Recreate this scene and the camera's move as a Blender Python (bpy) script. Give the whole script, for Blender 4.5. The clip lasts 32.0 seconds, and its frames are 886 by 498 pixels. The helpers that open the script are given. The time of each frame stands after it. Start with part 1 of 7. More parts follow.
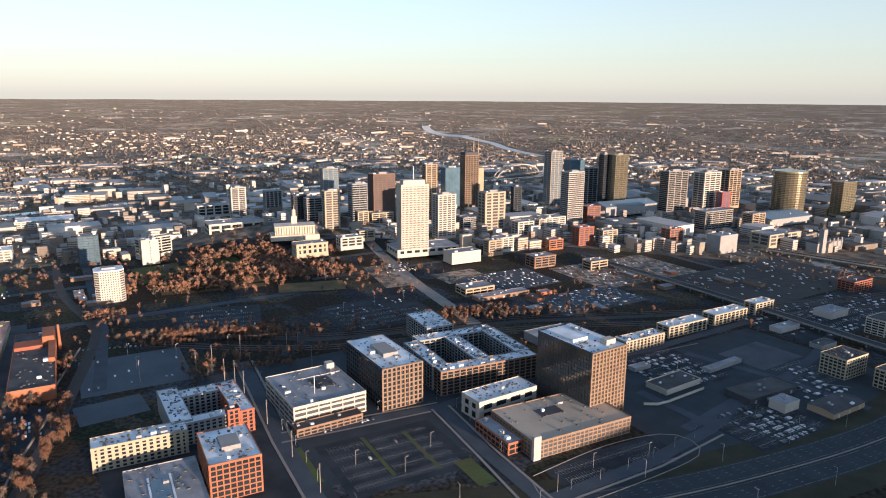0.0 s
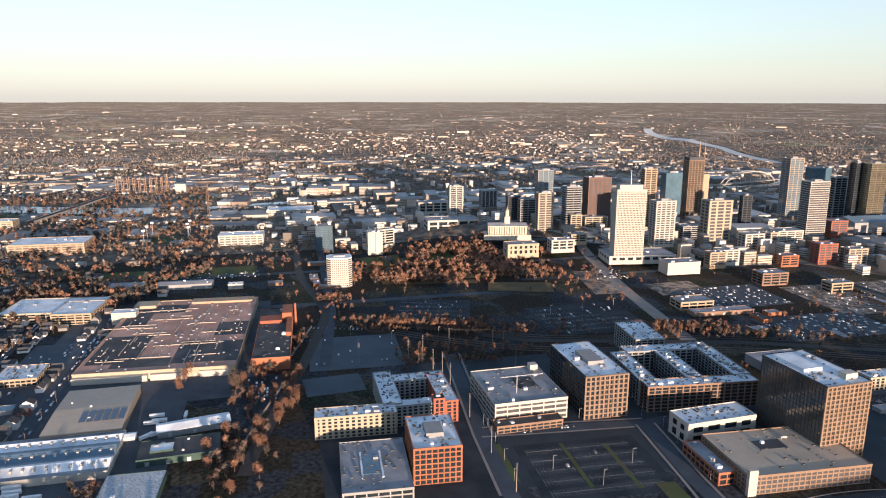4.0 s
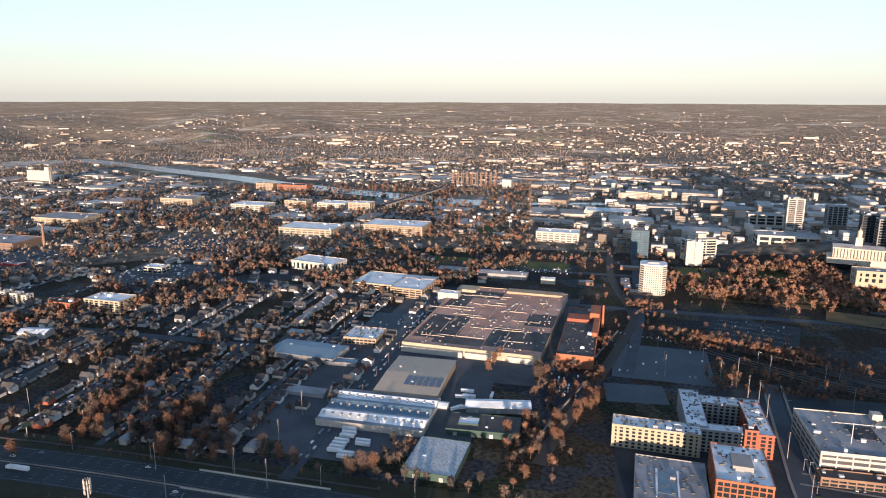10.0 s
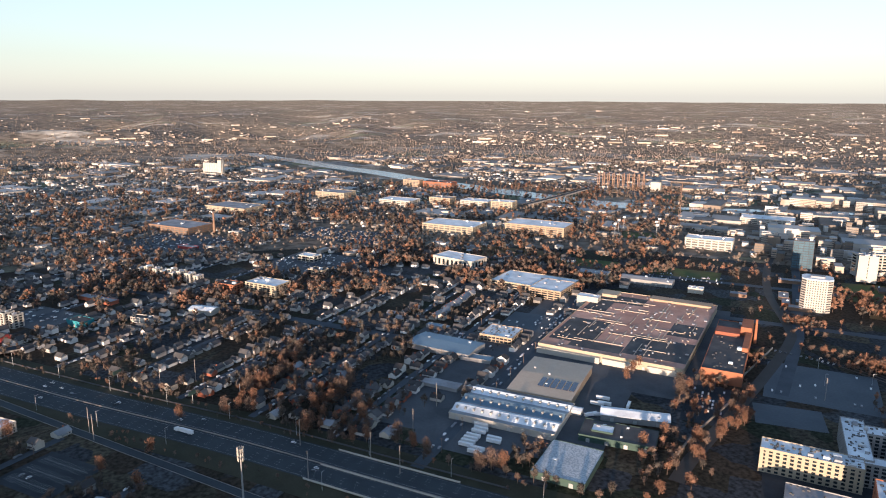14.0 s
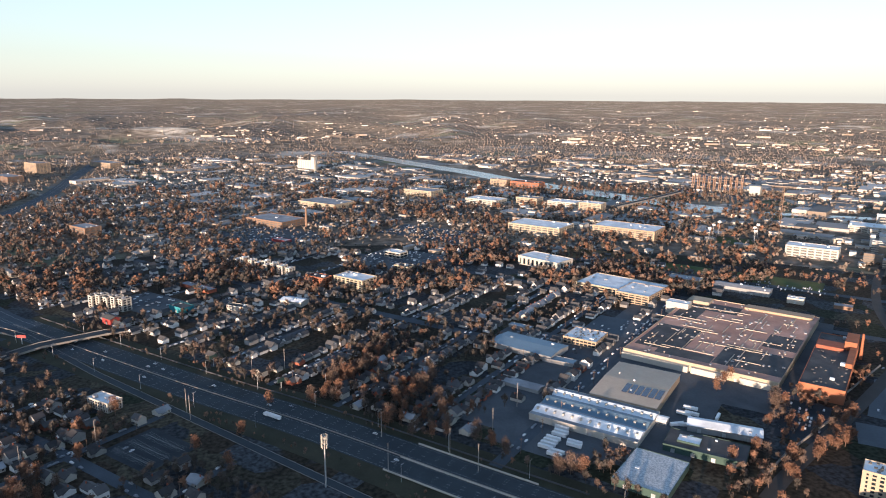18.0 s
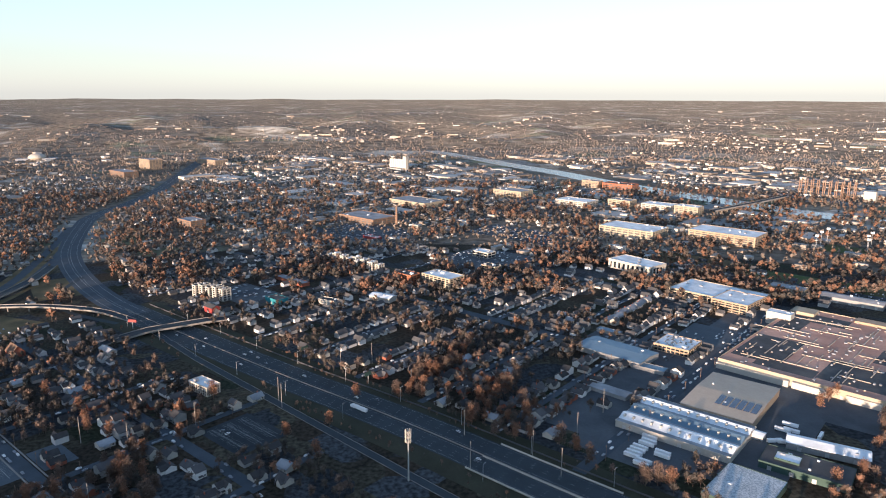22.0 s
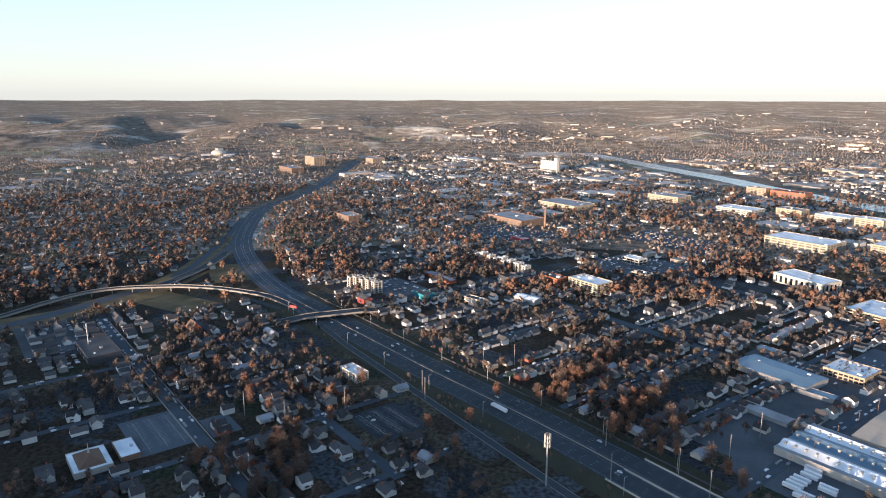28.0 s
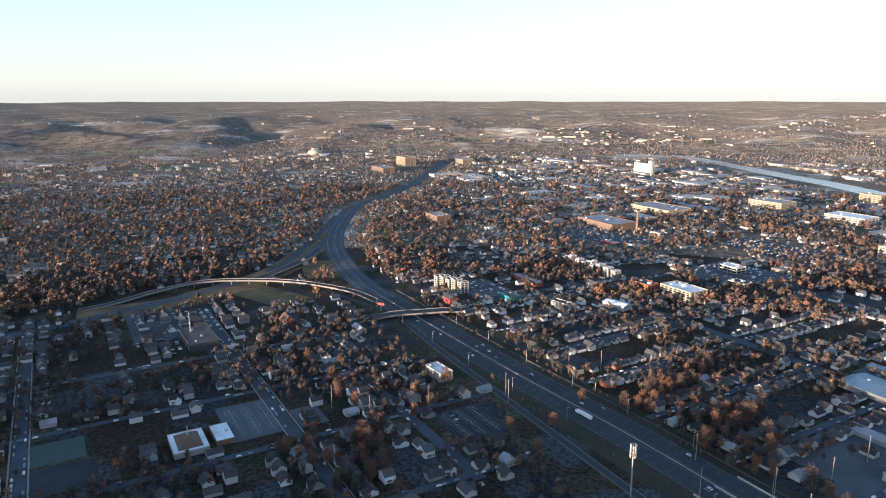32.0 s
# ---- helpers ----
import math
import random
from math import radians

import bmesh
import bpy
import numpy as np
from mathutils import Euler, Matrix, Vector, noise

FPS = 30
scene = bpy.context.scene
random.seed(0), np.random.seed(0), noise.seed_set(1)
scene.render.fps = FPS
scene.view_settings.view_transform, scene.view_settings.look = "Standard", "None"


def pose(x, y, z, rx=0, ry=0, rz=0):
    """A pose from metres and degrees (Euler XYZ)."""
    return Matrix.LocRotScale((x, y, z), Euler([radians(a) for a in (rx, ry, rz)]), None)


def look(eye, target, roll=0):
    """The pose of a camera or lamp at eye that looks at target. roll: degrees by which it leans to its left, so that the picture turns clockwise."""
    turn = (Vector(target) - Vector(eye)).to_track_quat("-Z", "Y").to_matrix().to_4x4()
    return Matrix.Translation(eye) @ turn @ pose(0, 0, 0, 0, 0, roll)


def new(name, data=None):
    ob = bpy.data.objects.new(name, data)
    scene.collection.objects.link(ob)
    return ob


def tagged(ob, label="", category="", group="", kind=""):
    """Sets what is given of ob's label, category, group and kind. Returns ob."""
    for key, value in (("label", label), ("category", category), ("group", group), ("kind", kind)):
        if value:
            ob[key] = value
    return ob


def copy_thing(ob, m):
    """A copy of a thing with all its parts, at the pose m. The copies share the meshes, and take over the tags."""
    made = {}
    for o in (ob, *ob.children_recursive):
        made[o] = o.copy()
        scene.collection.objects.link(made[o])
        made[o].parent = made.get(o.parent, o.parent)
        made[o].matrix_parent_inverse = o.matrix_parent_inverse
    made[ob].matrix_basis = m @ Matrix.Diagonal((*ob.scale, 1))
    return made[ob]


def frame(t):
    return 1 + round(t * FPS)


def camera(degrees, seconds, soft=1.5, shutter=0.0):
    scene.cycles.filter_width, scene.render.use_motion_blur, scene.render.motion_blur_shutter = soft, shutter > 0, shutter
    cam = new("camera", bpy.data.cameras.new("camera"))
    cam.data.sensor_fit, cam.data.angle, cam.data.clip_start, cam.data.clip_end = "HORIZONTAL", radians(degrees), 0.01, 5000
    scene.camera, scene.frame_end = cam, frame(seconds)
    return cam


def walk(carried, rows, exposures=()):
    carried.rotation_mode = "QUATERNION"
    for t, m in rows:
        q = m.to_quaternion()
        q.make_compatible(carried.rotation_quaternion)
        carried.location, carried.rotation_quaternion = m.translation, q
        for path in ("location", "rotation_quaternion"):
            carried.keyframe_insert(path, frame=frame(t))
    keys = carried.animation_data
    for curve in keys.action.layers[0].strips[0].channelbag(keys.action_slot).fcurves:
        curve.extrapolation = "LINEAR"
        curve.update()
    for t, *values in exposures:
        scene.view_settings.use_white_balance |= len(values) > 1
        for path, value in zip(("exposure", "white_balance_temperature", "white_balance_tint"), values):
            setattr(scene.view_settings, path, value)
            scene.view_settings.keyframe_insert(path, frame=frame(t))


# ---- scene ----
EXPOSURES = [(0.0, 1.32, 5500, 12), (18.0, 1.45, 5420, 11), (32.0, 1.7, 5300, 9.5)]
cam = camera(65.86, 32.0, soft=1.1)
# seconds, x, y, z, tilt, lean, yaw
PATH = [
    (0, 0.12, 1.02, 289.17, 77.43, -0.41, -0.89),
    (0.5, 0.20, 1.35, 289.19, 77.44, -0.34, 1.34),
    (1, 0.27, 1.71, 289.21, 77.44, -0.28, 3.45),
    (1.5, 0.32, 2.02, 289.26, 77.44, -0.26, 4.85),
    (2, 0.31, 2.21, 289.34, 77.45, -0.25, 6.63),
    (2.5, 0.24, 2.26, 289.44, 77.47, -0.17, 9.22),
    (3, 0.12, 2.21, 289.55, 77.48, -0.10, 12.02),
    (3.5, -0.02, 2.11, 289.63, 77.50, -0.08, 14.62),
    (4, -0.16, 2.00, 289.69, 77.51, -0.09, 16.96),
    (4.5, -0.31, 1.88, 289.72, 77.51, -0.09, 19.68),
    (6.5, -1.72, 0.55, 289.40, 77.59, -0.07, 28.95),
    (7, -1.80, 0.47, 289.44, 77.59, -0.06, 31.17),
    (7.5, -1.86, 0.40, 289.52, 77.58, -0.07, 33.41),
    (8, -1.91, 0.31, 289.64, 77.55, -0.13, 35.52),
    (8.5, -1.94, 0.19, 289.79, 77.55, -0.18, 37.53),
    (9, -1.94, 0.05, 289.95, 77.54, -0.21, 39.41),
    (9.5, -1.90, -0.09, 290.10, 77.53, -0.25, 41.34),
    (10, -1.82, -0.20, 290.21, 77.52, -0.23, 43.32),
    (10.5, -1.70, -0.26, 290.27, 77.52, -0.21, 45.50),
    (11, -1.54, -0.27, 290.29, 77.53, -0.19, 47.52),
    (11.5, -1.36, -0.24, 290.29, 77.51, -0.22, 48.99),
    (12, -1.18, -0.22, 290.31, 77.49, -0.25, 50.49),
    (12.5, -1.00, -0.22, 290.33, 77.48, -0.24, 51.77),
    (13, -0.85, -0.25, 290.37, 77.46, -0.23, 53.56),
    (13.5, -0.73, -0.29, 290.41, 77.43, -0.23, 54.52),
    (14, -0.64, -0.35, 290.43, 77.40, -0.25, 55.34),
    (14.5, -0.56, -0.40, 290.45, 77.39, -0.27, 56.20),
    (16.5, 0.49, -0.91, 290.03, 77.36, -0.35, 60.01),
    (17, 0.53, -0.83, 289.95, 77.36, -0.34, 61.06),
    (17.5, 0.57, -0.73, 289.87, 77.35, -0.34, 61.93),
    (18, 0.63, -0.61, 289.79, 77.33, -0.33, 62.67),
    (18.5, 0.73, -0.51, 289.74, 77.31, -0.31, 63.45),
    (19, 0.84, -0.45, 289.70, 77.31, -0.26, 64.20),
    (19.5, 0.93, -0.44, 289.66, 77.30, -0.26, 64.99),
    (20, 0.99, -0.45, 289.60, 77.30, -0.25, 65.82),
    (20.5, 1.01, -0.47, 289.52, 77.30, -0.23, 66.95),
    (21, 1.02, -0.49, 289.44, 77.30, -0.21, 68.11),
    (21.5, 1.04, -0.51, 289.37, 77.30, -0.21, 69.19),
    (22, 1.08, -0.56, 289.34, 77.30, -0.20, 70.19),
    (22.5, 1.12, -0.63, 289.33, 77.30, -0.19, 71.28),
    (23, 1.14, -0.75, 289.34, 77.30, -0.18, 72.53),
    (23.5, 1.12, -0.91, 289.35, 77.29, -0.17, 73.75),
    (24, 1.07, -1.10, 289.34, 77.31, -0.18, 74.97),
    (24.5, 1.00, -1.30, 289.32, 77.31, -0.20, 76.14),
    (25, 0.94, -1.47, 289.29, 77.31, -0.21, 77.17),
    (25.5, 0.90, -1.61, 289.27, 77.32, -0.20, 78.13),
    (27.5, 1.48, -1.79, 289.51, 77.34, -0.12, 81.80),
    (28, 1.46, -1.72, 289.53, 77.35, -0.11, 82.70),
    (28.5, 1.42, -1.62, 289.53, 77.36, -0.09, 83.79),
    (29, 1.37, -1.50, 289.53, 77.36, -0.09, 84.83),
    (29.5, 1.34, -1.40, 289.53, 77.37, -0.08, 85.56),
    (30, 1.35, -1.33, 289.53, 77.38, -0.05, 86.36),
    (30.5, 1.43, -1.29, 289.56, 77.40, -0.02, 87.33),
    (31, 1.55, -1.29, 289.61, 77.41, 0.00, 88.27),
    (31.5, 1.68, -1.31, 289.66, 77.42, 0.03, 89.21),
    (32, 1.80, -1.33, 289.72, 77.43, 0.02, 90.17),
]
walk(cam, [(t, pose(x, y, z, a, b, c)) for t, x, y, z, a, b, c in PATH], exposures=EXPOSURES)

# ---- sky and sun: low evening sun behind and to the right ----
SUN_EL, SUN_AZ = 4.0, -52.0
world = bpy.data.worlds.new("sky")
scene.world = world
world.use_nodes = True
wn = world.node_tree.nodes
sky = wn.new("ShaderNodeTexSky")
sky.sky_type = "NISHITA"
sky.sun_disc = False
sky.sun_elevation = radians(SUN_EL)
sky.sun_rotation = radians(90 - SUN_AZ)
sky.air_density, sky.dust_density, sky.ozone_density = 1.0, 0.5, 2.0
pale = wn.new("ShaderNodeHueSaturation")
pale.inputs["Saturation"].default_value = 0.66
veil = wn.new("ShaderNodeMix")                 # pale haze mixed into the sky colour, fading upwards from the horizon
veil.data_type = "RGBA"
up = wn.new("ShaderNodeTexCoord")
split = wn.new("ShaderNodeSeparateXYZ")
thin = wn.new("ShaderNodeMapRange")
thin.inputs["From Min"].default_value, thin.inputs["From Max"].default_value = 0.0, 0.4
thin.inputs["To Min"].default_value, thin.inputs["To Max"].default_value = 0.55, 0.0
world.node_tree.links.new(up.outputs["Generated"], split.inputs[0])
world.node_tree.links.new(split.outputs["Z"], thin.inputs["Value"])
world.node_tree.links.new(thin.outputs[0], veil.inputs[0])
veil.inputs[7].default_value = (2.05, 1.92, 1.62, 1)
world.node_tree.links.new(sky.outputs[0], pale.inputs["Color"])
world.node_tree.links.new(pale.outputs[0], veil.inputs[6])
world.node_tree.links.new(veil.outputs[2], wn["Background"].inputs[0])
wn["Background"].inputs[1].default_value = 0.17
sun_data = bpy.data.lights.new("sun", "SUN")
sun_data.energy, sun_data.angle, sun_data.color = 5.0, radians(0.6), (1.0, 0.66, 0.4)
sun = new("sun", sun_data)
sd = Vector((math.cos(radians(SUN_AZ)) * math.cos(radians(SUN_EL)), math.sin(radians(SUN_AZ)) * math.cos(radians(SUN_EL)), math.sin(radians(SUN_EL))))
sun.matrix_world = look(sd * 3000, (0, 0, 0))


# ---- materials ----
def material(name, colour, rough=0.8, metal=0.0, vary=0.25, fine=3.0, coarse=0.15, bump=0.0, spec=0.22, per=0.0, second=None, mix_scale=0.05, objects=False, sharp=0.15):
    """A surface with variation at two scales; second: another colour in patches; per: variation from object to object or island to island."""
    m = bpy.data.materials.new(name)
    m.use_nodes = True
    n, l = m.node_tree.nodes, m.node_tree.links
    b = n["Principled BSDF"]
    b.inputs["Roughness"].default_value = rough
    b.inputs["Metallic"].default_value = metal
    b.inputs["Specular IOR Level"].default_value = spec
    geo = n.new("ShaderNodeNewGeometry")
    def tex(scale, detail=4.0):
        t = n.new("ShaderNodeTexNoise")
        t.inputs["Scale"].default_value, t.inputs["Detail"].default_value = scale, detail
        l.new(geo.outputs["Position"], t.inputs["Vector"])
        return t.outputs["Fac"]
    def mathn(op, a, c):
        k = n.new("ShaderNodeMath")
        k.operation = op
        for i, v in enumerate((a, c)):
            if hasattr(v, "links"):
                l.new(v, k.inputs[i])
            else:
                k.inputs[i].default_value = v
        return k.outputs[0]
    fa, fb = tex(fine), tex(coarse)
    total = mathn("ADD", mathn("MULTIPLY", mathn("SUBTRACT", fa, 0.5), vary * 1.3), mathn("MULTIPLY", mathn("SUBTRACT", fb, 0.5), vary * 2.2))
    if per:
        if objects:
            rnd = n.new("ShaderNodeObjectInfo").outputs["Random"]
        else:
            rnd = geo.outputs["Random Per Island"]
        total = mathn("ADD", total, mathn("MULTIPLY", mathn("SUBTRACT", rnd, 0.5), per * 2))
    gain = mathn("ADD", total, 1.0)
    src = n.new("ShaderNodeRGB")
    src.outputs[0].default_value = (*colour, 1)
    out = src.outputs[0]
    if second:
        mx = n.new("ShaderNodeMix")
        mx.data_type = "RGBA"
        rp = n.new("ShaderNodeMapRange")
        rp.inputs["From Min"].default_value, rp.inputs["From Max"].default_value = 0.5 - sharp, 0.5 + sharp
        l.new(tex(mix_scale, 5.0), rp.inputs["Value"])
        l.new(rp.outputs[0], mx.inputs[0])
        l.new(out, mx.inputs[6])
        mx.inputs[7].default_value = (*second, 1)
        out = mx.outputs[2]
    sc = n.new("ShaderNodeVectorMath")
    sc.operation = "SCALE"
    l.new(out, sc.inputs[0])
    l.new(gain, sc.inputs["Scale"])
    l.new(sc.outputs[0], b.inputs["Base Color"])
    if bump:
        bp = n.new("ShaderNodeBump")
        bp.inputs["Strength"].default_value, bp.inputs["Distance"].default_value = 0.5, bump
        l.new(fa, bp.inputs["Height"])
        l.new(bp.outputs[0], b.inputs["Normal"])
    return m


M = {}
for key, args in {
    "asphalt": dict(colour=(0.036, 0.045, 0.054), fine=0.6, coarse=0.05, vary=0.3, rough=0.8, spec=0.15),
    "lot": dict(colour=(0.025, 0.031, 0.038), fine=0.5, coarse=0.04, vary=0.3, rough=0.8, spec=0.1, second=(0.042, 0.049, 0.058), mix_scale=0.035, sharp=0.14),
    "concrete_lot": dict(colour=(0.105, 0.115, 0.128), fine=0.4, coarse=0.03, vary=0.3, rough=0.85, second=(0.058, 0.064, 0.073), mix_scale=0.03, spec=0.1),
    "concrete": dict(colour=(0.24, 0.22, 0.2), fine=0.8, coarse=0.06, vary=0.2, rough=0.85),
    "paint": dict(colour=(0.33, 0.33, 0.32), fine=2.0, coarse=0.3, vary=0.2, rough=0.7),
    "grass": dict(colour=(0.066, 0.096, 0.031), fine=0.5, coarse=0.04, vary=0.35, second=(0.09, 0.082, 0.038), mix_scale=0.03, rough=0.95, bump=0.2),
    # darker copy of dry_grass for the highway verge, shade put into the colour
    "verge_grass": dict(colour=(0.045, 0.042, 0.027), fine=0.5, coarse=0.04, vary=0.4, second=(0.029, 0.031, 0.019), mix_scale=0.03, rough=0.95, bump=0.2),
    "dry_grass": dict(colour=(0.16, 0.115, 0.058), fine=0.5, coarse=0.04, vary=0.35, second=(0.085, 0.07, 0.036), mix_scale=0.03, rough=0.95, bump=0.2),
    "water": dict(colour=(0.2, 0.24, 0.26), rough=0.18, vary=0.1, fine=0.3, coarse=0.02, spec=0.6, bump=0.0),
    # pale grey stands in for horizon sky reflected on the far water
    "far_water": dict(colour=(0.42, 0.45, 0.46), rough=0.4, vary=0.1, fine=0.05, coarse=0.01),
    "white_wall": dict(colour=(0.41, 0.385, 0.34), fine=0.7, coarse=0.06, vary=0.1, rough=0.7),
    "cream": dict(colour=(0.34, 0.29, 0.215), fine=0.7, coarse=0.06, vary=0.15),
    "tan": dict(colour=(0.33, 0.25, 0.175), fine=0.7, coarse=0.06, vary=0.18),
    "brick_orange": dict(colour=(0.28, 0.11, 0.058), fine=1.5, coarse=0.1, vary=0.3),
    "brick_red": dict(colour=(0.26, 0.09, 0.055), fine=1.5, coarse=0.1, vary=0.3),
    "brick_brown": dict(colour=(0.2, 0.13, 0.09), fine=1.5, coarse=0.1, vary=0.3),
    "stone": dict(colour=(0.45, 0.4, 0.33), fine=0.9, coarse=0.08, vary=0.2),
    "grey_wall": dict(colour=(0.25, 0.25, 0.25), fine=0.9, coarse=0.08, vary=0.2),
    "dark_wall": dict(colour=(0.06, 0.062, 0.07), fine=0.9, coarse=0.08, vary=0.25),
    "bronze": dict(colour=(0.1, 0.05, 0.03), fine=0.5, coarse=0.05, vary=0.2, rough=0.4, metal=0.3),
    "gold_glass": dict(colour=(0.3, 0.275, 0.17), fine=0.3, coarse=0.05, vary=0.3, rough=0.25, metal=0.5),
    "glass": dict(colour=(0.018, 0.024, 0.03), fine=0.3, coarse=0.06, vary=0.5, rough=0.08, spec=0.5),
    "warm_glass": dict(colour=(0.07, 0.062, 0.05), fine=0.3, coarse=0.06, vary=0.5, rough=0.12, spec=0.9),
    "blue_glass": dict(colour=(0.07, 0.12, 0.16), fine=0.3, coarse=0.05, vary=0.4, rough=0.12, spec=0.9),
    "roof_white": dict(colour=(0.72, 0.77, 0.82), fine=0.5, coarse=0.05, vary=0.2, second=(0.5, 0.55, 0.6), mix_scale=0.06, rough=0.6),
    "roof_grey": dict(colour=(0.3, 0.315, 0.34), fine=0.5, coarse=0.05, vary=0.25, second=(0.2, 0.21, 0.23), mix_scale=0.06),
    "roof_dark": dict(colour=(0.05, 0.05, 0.055), fine=0.5, coarse=0.05, vary=0.3, second=(0.08, 0.08, 0.082), mix_scale=0.06),
    "roof_rust": dict(colour=(0.5, 0.31, 0.24), fine=0.4, coarse=0.05, vary=0.25, second=(0.37, 0.21, 0.16), mix_scale=0.04),
    "roof_blue": dict(colour=(0.13, 0.2, 0.27), fine=0.4, coarse=0.05, vary=0.2, rough=0.45, metal=0.2),
    "roof_tan": dict(colour=(0.4, 0.34, 0.27), fine=0.4, coarse=0.05, vary=0.15, rough=0.6),
    "shingle": dict(colour=(0.062, 0.06, 0.062), fine=2.5, coarse=0.2, vary=0.3, per=0.5, objects=True),
    "siding": dict(colour=(0.5, 0.49, 0.47), fine=1.5, coarse=0.2, vary=0.15, per=0.55, objects=True),
    "metal": dict(colour=(0.45, 0.46, 0.47), rough=0.45, metal=0.6, vary=0.2),
    "steel_dark": dict(colour=(0.1, 0.1, 0.1), rough=0.6, metal=0.5, vary=0.2),
    "wood_pole": dict(colour=(0.16, 0.11, 0.08), rough=0.9, vary=0.3),
    "roof_brown": dict(colour=(0.13, 0.085, 0.06), fine=2.0, coarse=0.2, vary=0.25),
    "flaking": dict(colour=(0.5, 0.53, 0.56), second=(0.3, 0.34, 0.37), mix_scale=0.9, fine=1.0, coarse=0.08, vary=0.2, sharp=0.04),
    "solar": dict(colour=(0.03, 0.04, 0.07), rough=0.15, vary=0.2, spec=0.8),
    "green_wall": dict(colour=(0.04, 0.07, 0.06), rough=0.7, vary=0.2),
    "red_paint": dict(colour=(0.27, 0.05, 0.045), rough=0.6, vary=0.2),
    "teal_paint": dict(colour=(0.04, 0.2, 0.24), rough=0.6, vary=0.2),
    "rail_ballast": dict(colour=(0.05, 0.047, 0.045), fine=1.0, coarse=0.05, vary=0.3),
    "track": dict(colour=(0.09, 0.072, 0.062), fine=1.0, coarse=0.05, vary=0.3),
    "bare_ground": dict(colour=(0.33, 0.26, 0.2), second=(0.12, 0.1, 0.085), mix_scale=0.09, fine=0.4, coarse=0.03, vary=0.35, sharp=0.05, rough=0.95),
    "pale_lot": dict(colour=(0.105, 0.122, 0.142), second=(0.072, 0.085, 0.1), mix_scale=0.03, fine=0.4, coarse=0.03, vary=0.3, rough=0.9, spec=0.1),
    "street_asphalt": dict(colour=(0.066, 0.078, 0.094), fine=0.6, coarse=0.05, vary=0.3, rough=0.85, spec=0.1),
    "brick_tan": dict(colour=(0.21, 0.145, 0.1), fine=1.5, coarse=0.1, vary=0.3),
    "bark": dict(colour=(0.1, 0.075, 0.06), rough=0.95, vary=0.3),
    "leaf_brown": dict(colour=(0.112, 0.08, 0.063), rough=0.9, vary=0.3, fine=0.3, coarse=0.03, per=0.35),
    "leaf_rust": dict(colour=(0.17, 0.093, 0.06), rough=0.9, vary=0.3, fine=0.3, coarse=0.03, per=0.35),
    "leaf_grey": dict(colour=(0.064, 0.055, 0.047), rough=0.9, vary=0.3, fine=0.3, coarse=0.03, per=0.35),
    # far crowns: brown lightened to carry the haze of distance
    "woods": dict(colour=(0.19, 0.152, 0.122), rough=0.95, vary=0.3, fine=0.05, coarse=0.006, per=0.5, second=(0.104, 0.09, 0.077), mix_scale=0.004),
    "car_white": dict(colour=(0.7, 0.7, 0.7), rough=0.3, vary=0.05),
    "car_mixed": dict(colour=(0.16, 0.17, 0.19), rough=0.3, vary=0.05, per=0.8, objects=True),
    "tyre": dict(colour=(0.02, 0.02, 0.02), rough=0.9, vary=0.1),
    "far_wall": dict(colour=(0.4, 0.375, 0.34), fine=0.4, coarse=0.03, vary=0.15, per=0.6, second=(0.36, 0.29, 0.23), mix_scale=0.012, sharp=0.05),
    "house_far": dict(colour=(0.44, 0.42, 0.4), fine=0.4, coarse=0.03, vary=0.15, per=0.8),
    "far_window": dict(colour=(0.1, 0.1, 0.1), fine=0.3, coarse=0.06, vary=0.4, rough=0.3, spec=0.4),
    "far_roof": dict(colour=(0.27, 0.268, 0.265), fine=0.4, coarse=0.03, vary=0.15, per=0.7),
}.items():
    M[key] = material(key, **args)


